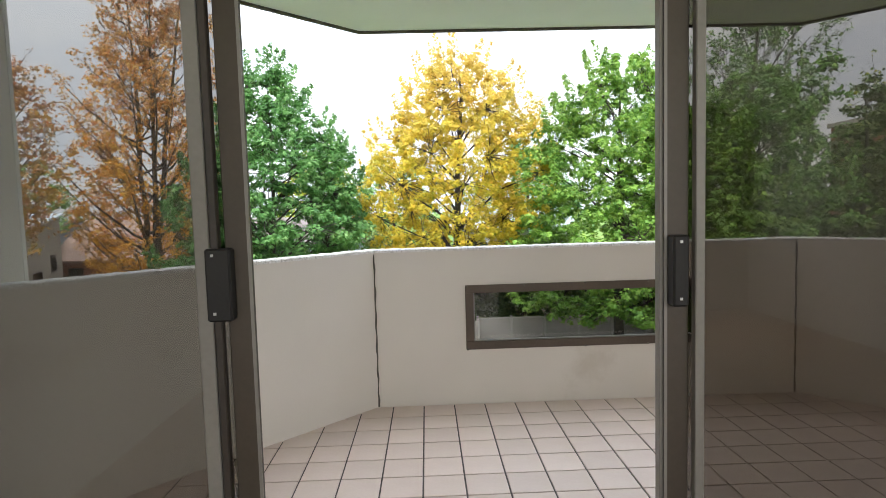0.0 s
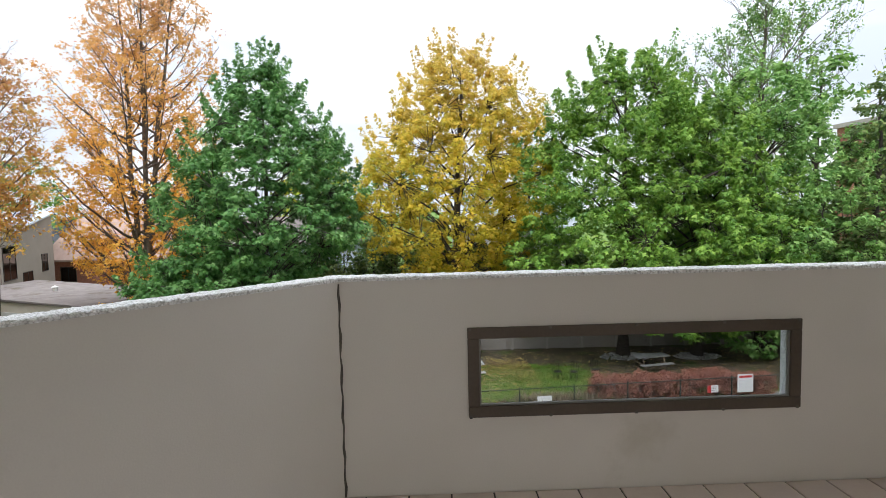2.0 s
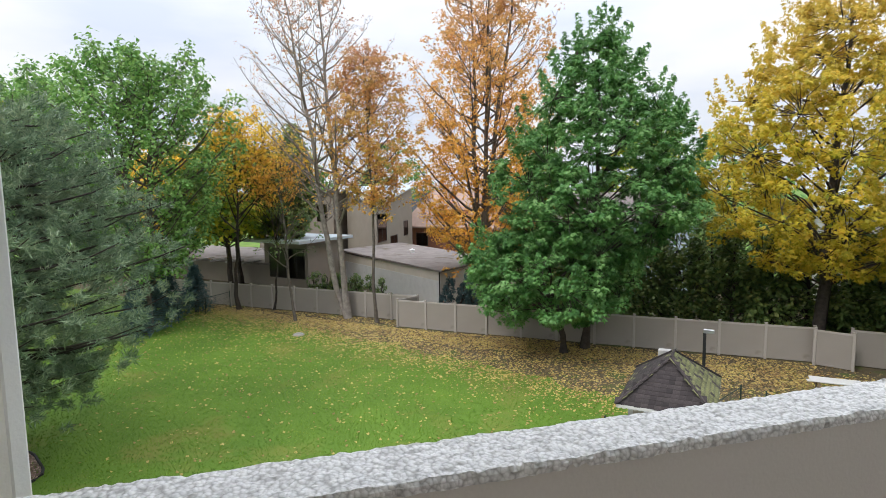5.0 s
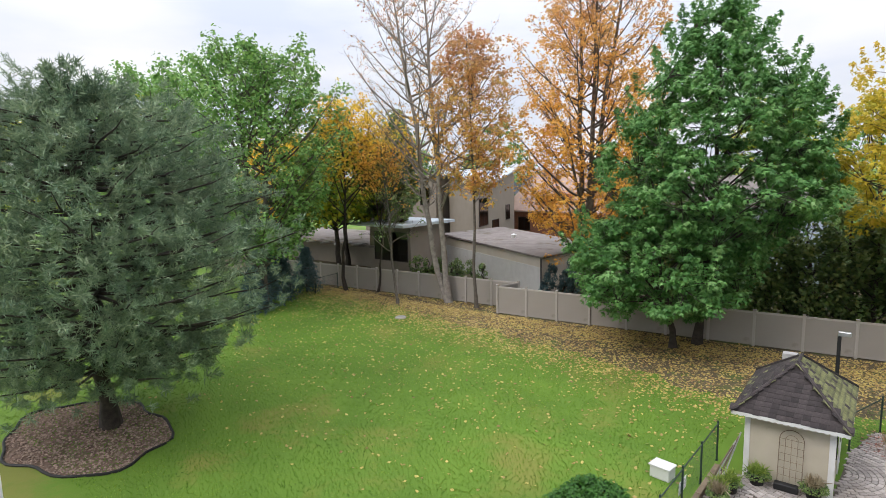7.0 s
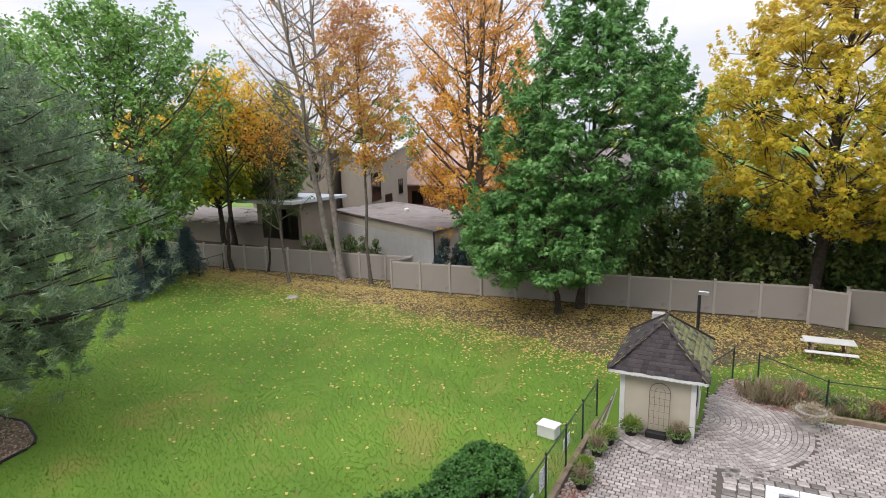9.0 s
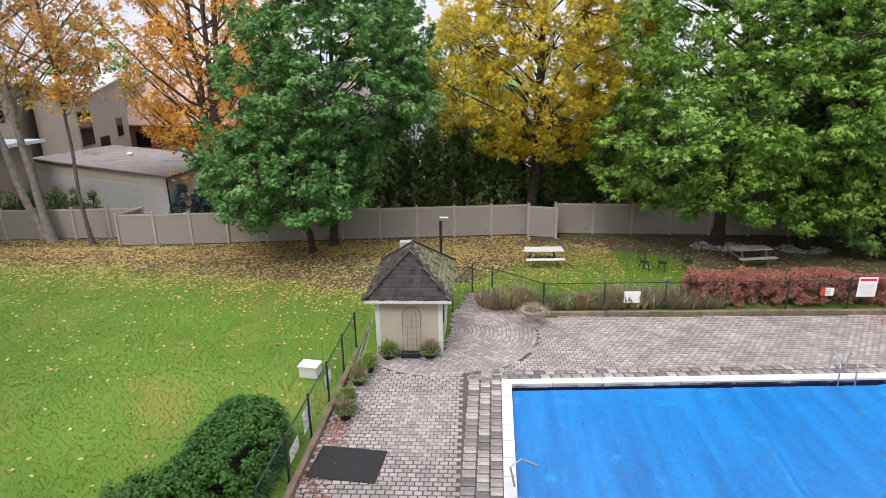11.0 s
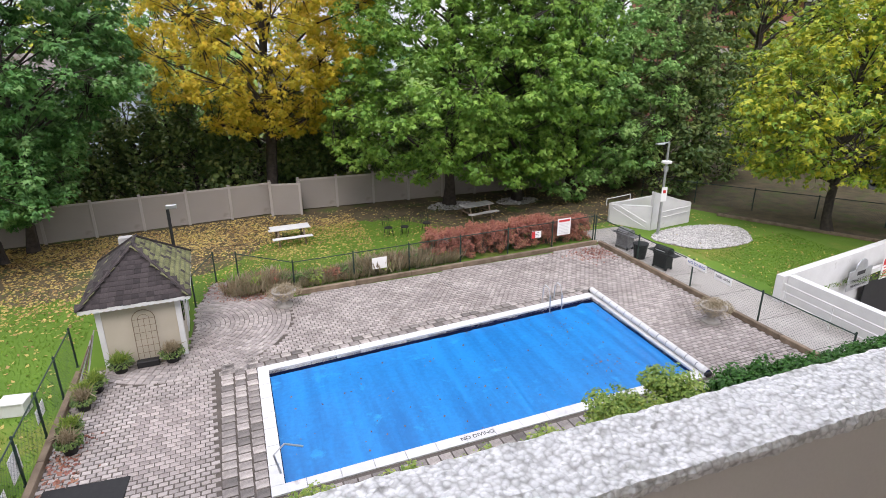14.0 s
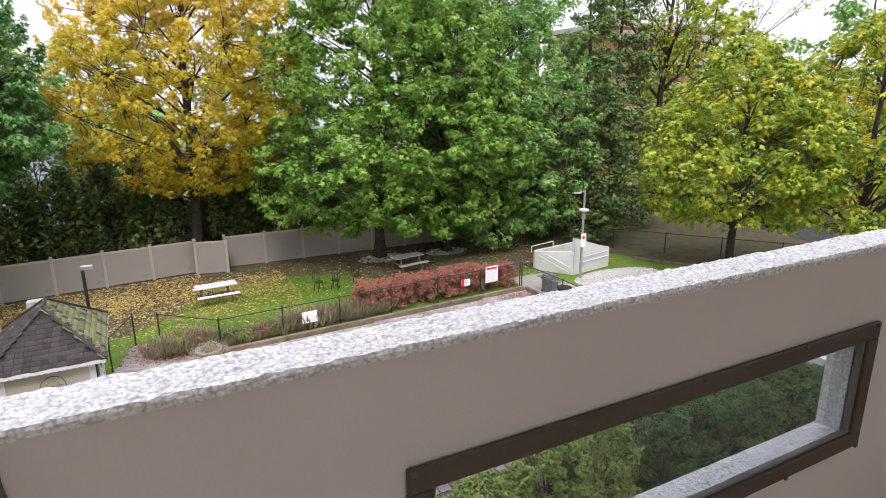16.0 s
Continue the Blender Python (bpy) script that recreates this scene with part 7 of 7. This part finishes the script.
def car(x, y, rz, mat, label):
    t = thing("parked_car", x, y, G + 0.02, label, "car", "", rz)
    bm = bmesh.new()
    prof = [(-2.2, 0.35), (-2.25, 0.75), (-1.9, 0.95), (-1.3, 1.02), (-0.6, 1.45), (0.9, 1.48), (1.7, 1.05), (2.2, 0.95), (2.25, 0.4)]
    l = [bm.verts.new((a, -0.88 + (0.12 if b > 1.2 else 0), b)) for a, b in prof]
    r = [bm.verts.new((a, 0.88 - (0.12 if b > 1.2 else 0), b)) for a, b in prof]
    n = len(prof)
    for k in range(n):
        bm.faces.new((l[k], l[(k + 1) % n], r[(k + 1) % n], r[k]))
    bm.faces.new(l), bm.faces.new(list(reversed(r)))
    bmesh.ops.recalc_face_normals(bm, faces=bm.faces)
    part("body", bm, mat, t)
    for a in (-1.4, 1.4):
        for y_ in (-0.86, 0.72):
            w = part("wheel", tube(bmesh.new(), [(a, y_, 0.33), (a, y_ + 0.16, 0.33)], 0.33, 16), BLACK, t)
            part("rim", tube(bmesh.new(), [(a, y_ - 0.01, 0.33), (a, y_ + 0.17, 0.33)], 0.2, 12), STEEL, w)
    for s in (-1, 1):
        part("side_window", one_box(-0.75, 0.95, s * 0.83 - 0.01, s * 0.83 + 0.01, 1.05, 1.38), WINDOW_DARK, t)
    for s in (-0.6, 0.6):
        part("headlight", one_box(-2.28, -2.2, s - 0.18, s + 0.18, 0.68, 0.82, 0.01), WHITE_SIGN, t)


car(40.5, 25.0, 60, BLACK, "black car parked beyond the trees")
car(43.0, 20.5, 60, surf("silver_paint", (0.45, 0.46, 0.47), (0.5, 0.51, 0.52), 0.3, 2, 30, 0, metal=0.6), "silver car parked beyond the trees")

# ---------------------------------------------------------------- fallen leaves
def litter(name, label, n, where, size, mat, seed, z=G + 0.02):
    rng = np.random.default_rng(seed)
    pts = where(rng, n)
    m = len(pts)
    c = np.column_stack([pts, np.full(m, z)])
    ob = leaf_mesh(name, c, np.array([0, 0, 1.0]) + rng.normal(size=(m, 3)) * 0.3, rng.normal(size=(m, 3)), rng.uniform(0.6, 1.4, m) * size, mat, None, 0.8)
    return tagged(ob, label, "leaves", kind="stuff")


def back_band(rng, n):
    x = rng.uniform(-38, 6, n)
    y = 29.5 - np.abs(rng.normal(size=n)) * 2.6 + 0.04 * x * (x < 0) * 0 + rng.uniform(-1, 1, n)
    k = y < np.where(x < -15, 28.6 + (x + 15) * 0.02, 30.5)
    return np.column_stack([x, y])[k]


def fence_foot(rng, n):
    x = rng.uniform(-40, 2, n)
    y = np.interp(x, [-45, -20.6, -20.59, -15.05, 2], [28.0, 30.5, 28.8, 29.4, 31.6]) - 0.15 - rng.uniform(0, 1, n) ** 1.3 * 2.6
    return np.stack([x, y], 1)


def edge_spread(rng, n):
    x = rng.uniform(-36, -3, n)
    return np.column_stack([x, np.interp(x, [-36, -27, -20, -12, -6, -1], [26.8, 26.0, 24.9, 23.6, 22.4, 23.4]) + rng.normal(size=n) * 1.1])


def lawn_spread(rng, n):
    x, y = rng.uniform(-34, -5.2, n), rng.uniform(8, 28, n)
    k = rng.uniform(size=n) < np.clip((y - 6) / 20, 0.08, 1) ** 1.4
    return np.column_stack([x, y])[k]


def right_lawn(rng, n):
    x, y = rng.uniform(-2, 24, n), rng.uniform(22.2, 31.2, n)
    return np.column_stack([x, y])


def gate_drift(rng, n):
    p = np.column_stack([rng.normal(0.4, 0.9, n), rng.normal(21.2, 0.7, n)])
    return p[(p[:, 1] > 20.1 + 0.2 * np.abs(p[:, 0] - 0.4)) & (p[:, 0] > -1.5)]


def deck_drift(rng, n):
    a = np.column_stack([rng.normal(14.9, 0.6, n // 2), rng.normal(20.0, 0.5, n // 2)])
    b = np.column_stack([rng.normal(-4.3, 0.25, n // 2), rng.uniform(9.5, 13.5, n // 2)])
    p = np.concatenate([a, b])
    return p[(p[:, 0] < 15.7) & (p[:, 0] > -4.6) & (p[:, 1] < 20.7)]


def cover_spread(rng, n):
    out = []
    for k in range(n):
        if k % 3:
            u, v = rng.uniform(0.04, 0.96), rng.uniform(0.06, 0.92)
        else:
            u, v = rng.normal(0.80, 0.035), rng.normal(0.72, 0.12) if k % 2 else rng.normal(0.30, 0.06)
        if 0.04 < u < 0.96 and 0.06 < v < 0.92:
            p = pool_pt(u, v, 0)
            out.append((p.x, p.y))
    return np.array(out)


litter("fallen_leaves", "thick yellow and brown fallen leaves along the back fence", 24000, back_band, 0.14, L_LITTER, 51)
litter("fallen_leaves", "yellow-brown fallen leaves at the foot of the back fence", 7000, fence_foot, 0.14, L_LITTER, 59)
litter("fallen_leaves", "yellow and brown leaves where the lawn meets the soil", 6000, edge_spread, 0.13, L_LITTER, 58, G + 0.02)
litter("fallen_leaves", "scattered yellow leaves lying on the lawn", 8000, lawn_spread, 0.13, L_LITTER, 52, G + 0.03)
litter("fallen_leaves", "yellow leaves on the grass behind the pool", 3600, right_lawn, 0.12, L_LITTER, 53)
litter("fallen_leaves", "drift of red-brown leaves by the gate", 1600, gate_drift, 0.11, L_LITTER_RED, 54, G + 0.04)
litter("fallen_leaves", "brown leaves in the corners of the deck", 900, deck_drift, 0.09, L_LITTER_RED, 55, G + 0.045)
litter("fallen_leaves", "few leaves lying on the pool cover", 190, cover_spread, 0.06, L_LITTER_RED, 56, G - 0.065)
litter("fallen_leaves", "leaves lying on the small lawn by the ramp", 500, lambda rng, n: np.column_stack([rng.uniform(18.6, 25, n), rng.uniform(13.5, 21, n)]), 0.1, L_LITTER, 57, G + 0.03)

# ---------------------------------------------------------------- balcony tiles, one by one
TILE_ME = shared("tile", one_box(-0.1, 0.1, -0.1, 0.1, -0.008, 0.0, 0.002), TILE)
for ii in range(28):
    for jj in range(10):
        x, y = -1.255 + 0.2085 * ii, -0.107 - 0.2085 * jj
        left, right = (x - y) / math.sqrt(2), (2.9 - x - y) / math.sqrt(2)
        if min(left, right) > 0.143 or (y < -1.45 and -1.3 < x < 4.2):
            piece("tile", TILE_ME, floor, pose(x, y, 0))
        elif min(left, right) > -0.12:
            # a tile cut to the slanted wall
            bm = one_box(-0.1, 0.1, -0.1, 0.1, -0.008, 0.0, 0.002)
            sx = 1 if left < right else -1
            d = left if left < right else right
            n_in = Vector((sx, -1, 0)).normalized()
            bmesh.ops.bisect_plane(bm, geom=list(bm.verts) + list(bm.edges) + list(bm.faces), plane_co=n_in * -d, plane_no=n_in, clear_inner=True)
            if len(bm.faces):
                part("tile", bm, TILE, floor).location = (x, y, 0)
            else:
                bm.free()
# near pavers that lie beside the shed path, one by one
PAVER_ME = shared("paver", one_box(-(pw - 0.016) / 2, (pw - 0.016) / 2, -(ph - 0.016) / 2, (ph - 0.016) / 2, 0.008, 0.03, 0.005), PAVER_PART)
for k, row in enumerate(near_boxes):
    if k < 290:
        piece("paver", PAVER_ME, deck, pose(row[0], row[1], G, 0, 0, math.degrees(row[2])))
if len(near_boxes) > 290:
    slabs("paver_rest", near_boxes[290:], PAVER, deck)["kind"] = "stuff"

# short mown blades over the lawns
def blades(name, label, n, x0, x1, y0, y1, seed):
    rng = np.random.default_rng(seed)
    p = np.column_stack([rng.uniform(x0, x1, n), rng.uniform(y0, y1, n), np.full(n, G + 0.02)])
    edge_y = np.interp(p[:, 0], [-60, -36, -27, -20, -12, -6, -1, 3, 8, 11, 17], [27.5, 26.6, 25.8, 24.6, 23.2, 22.2, 23.4, 28.8, 28.2, 24.6, 23.6]) + rng.normal(size=n) * 1.0 + 0.3
    p = p[p[:, 1] < edge_y]
    n = len(p)
    d = np.column_stack([rng.normal(size=(n, 2)) * 0.7, np.ones(n)])
    ob = leaf_mesh(name, p, rng.normal(size=(n, 3)), d, rng.uniform(0.05, 0.11, n), L_GRASS, None, 0.3)
    return tagged(ob, label, "grass", kind="stuff")


blades("grass", "short mown grass blades of the main lawn", 129000, -42, -5.0, 4.0, 27.5, 81)
blades("grass", "short mown grass blades behind the pool", 20400, -1.5, 13, 22.4, 28.6, 82)
blades("grass", "short mown grass blades of the small lawn", 9600, 19.2, 25.5, 13.4, 19.0, 83)
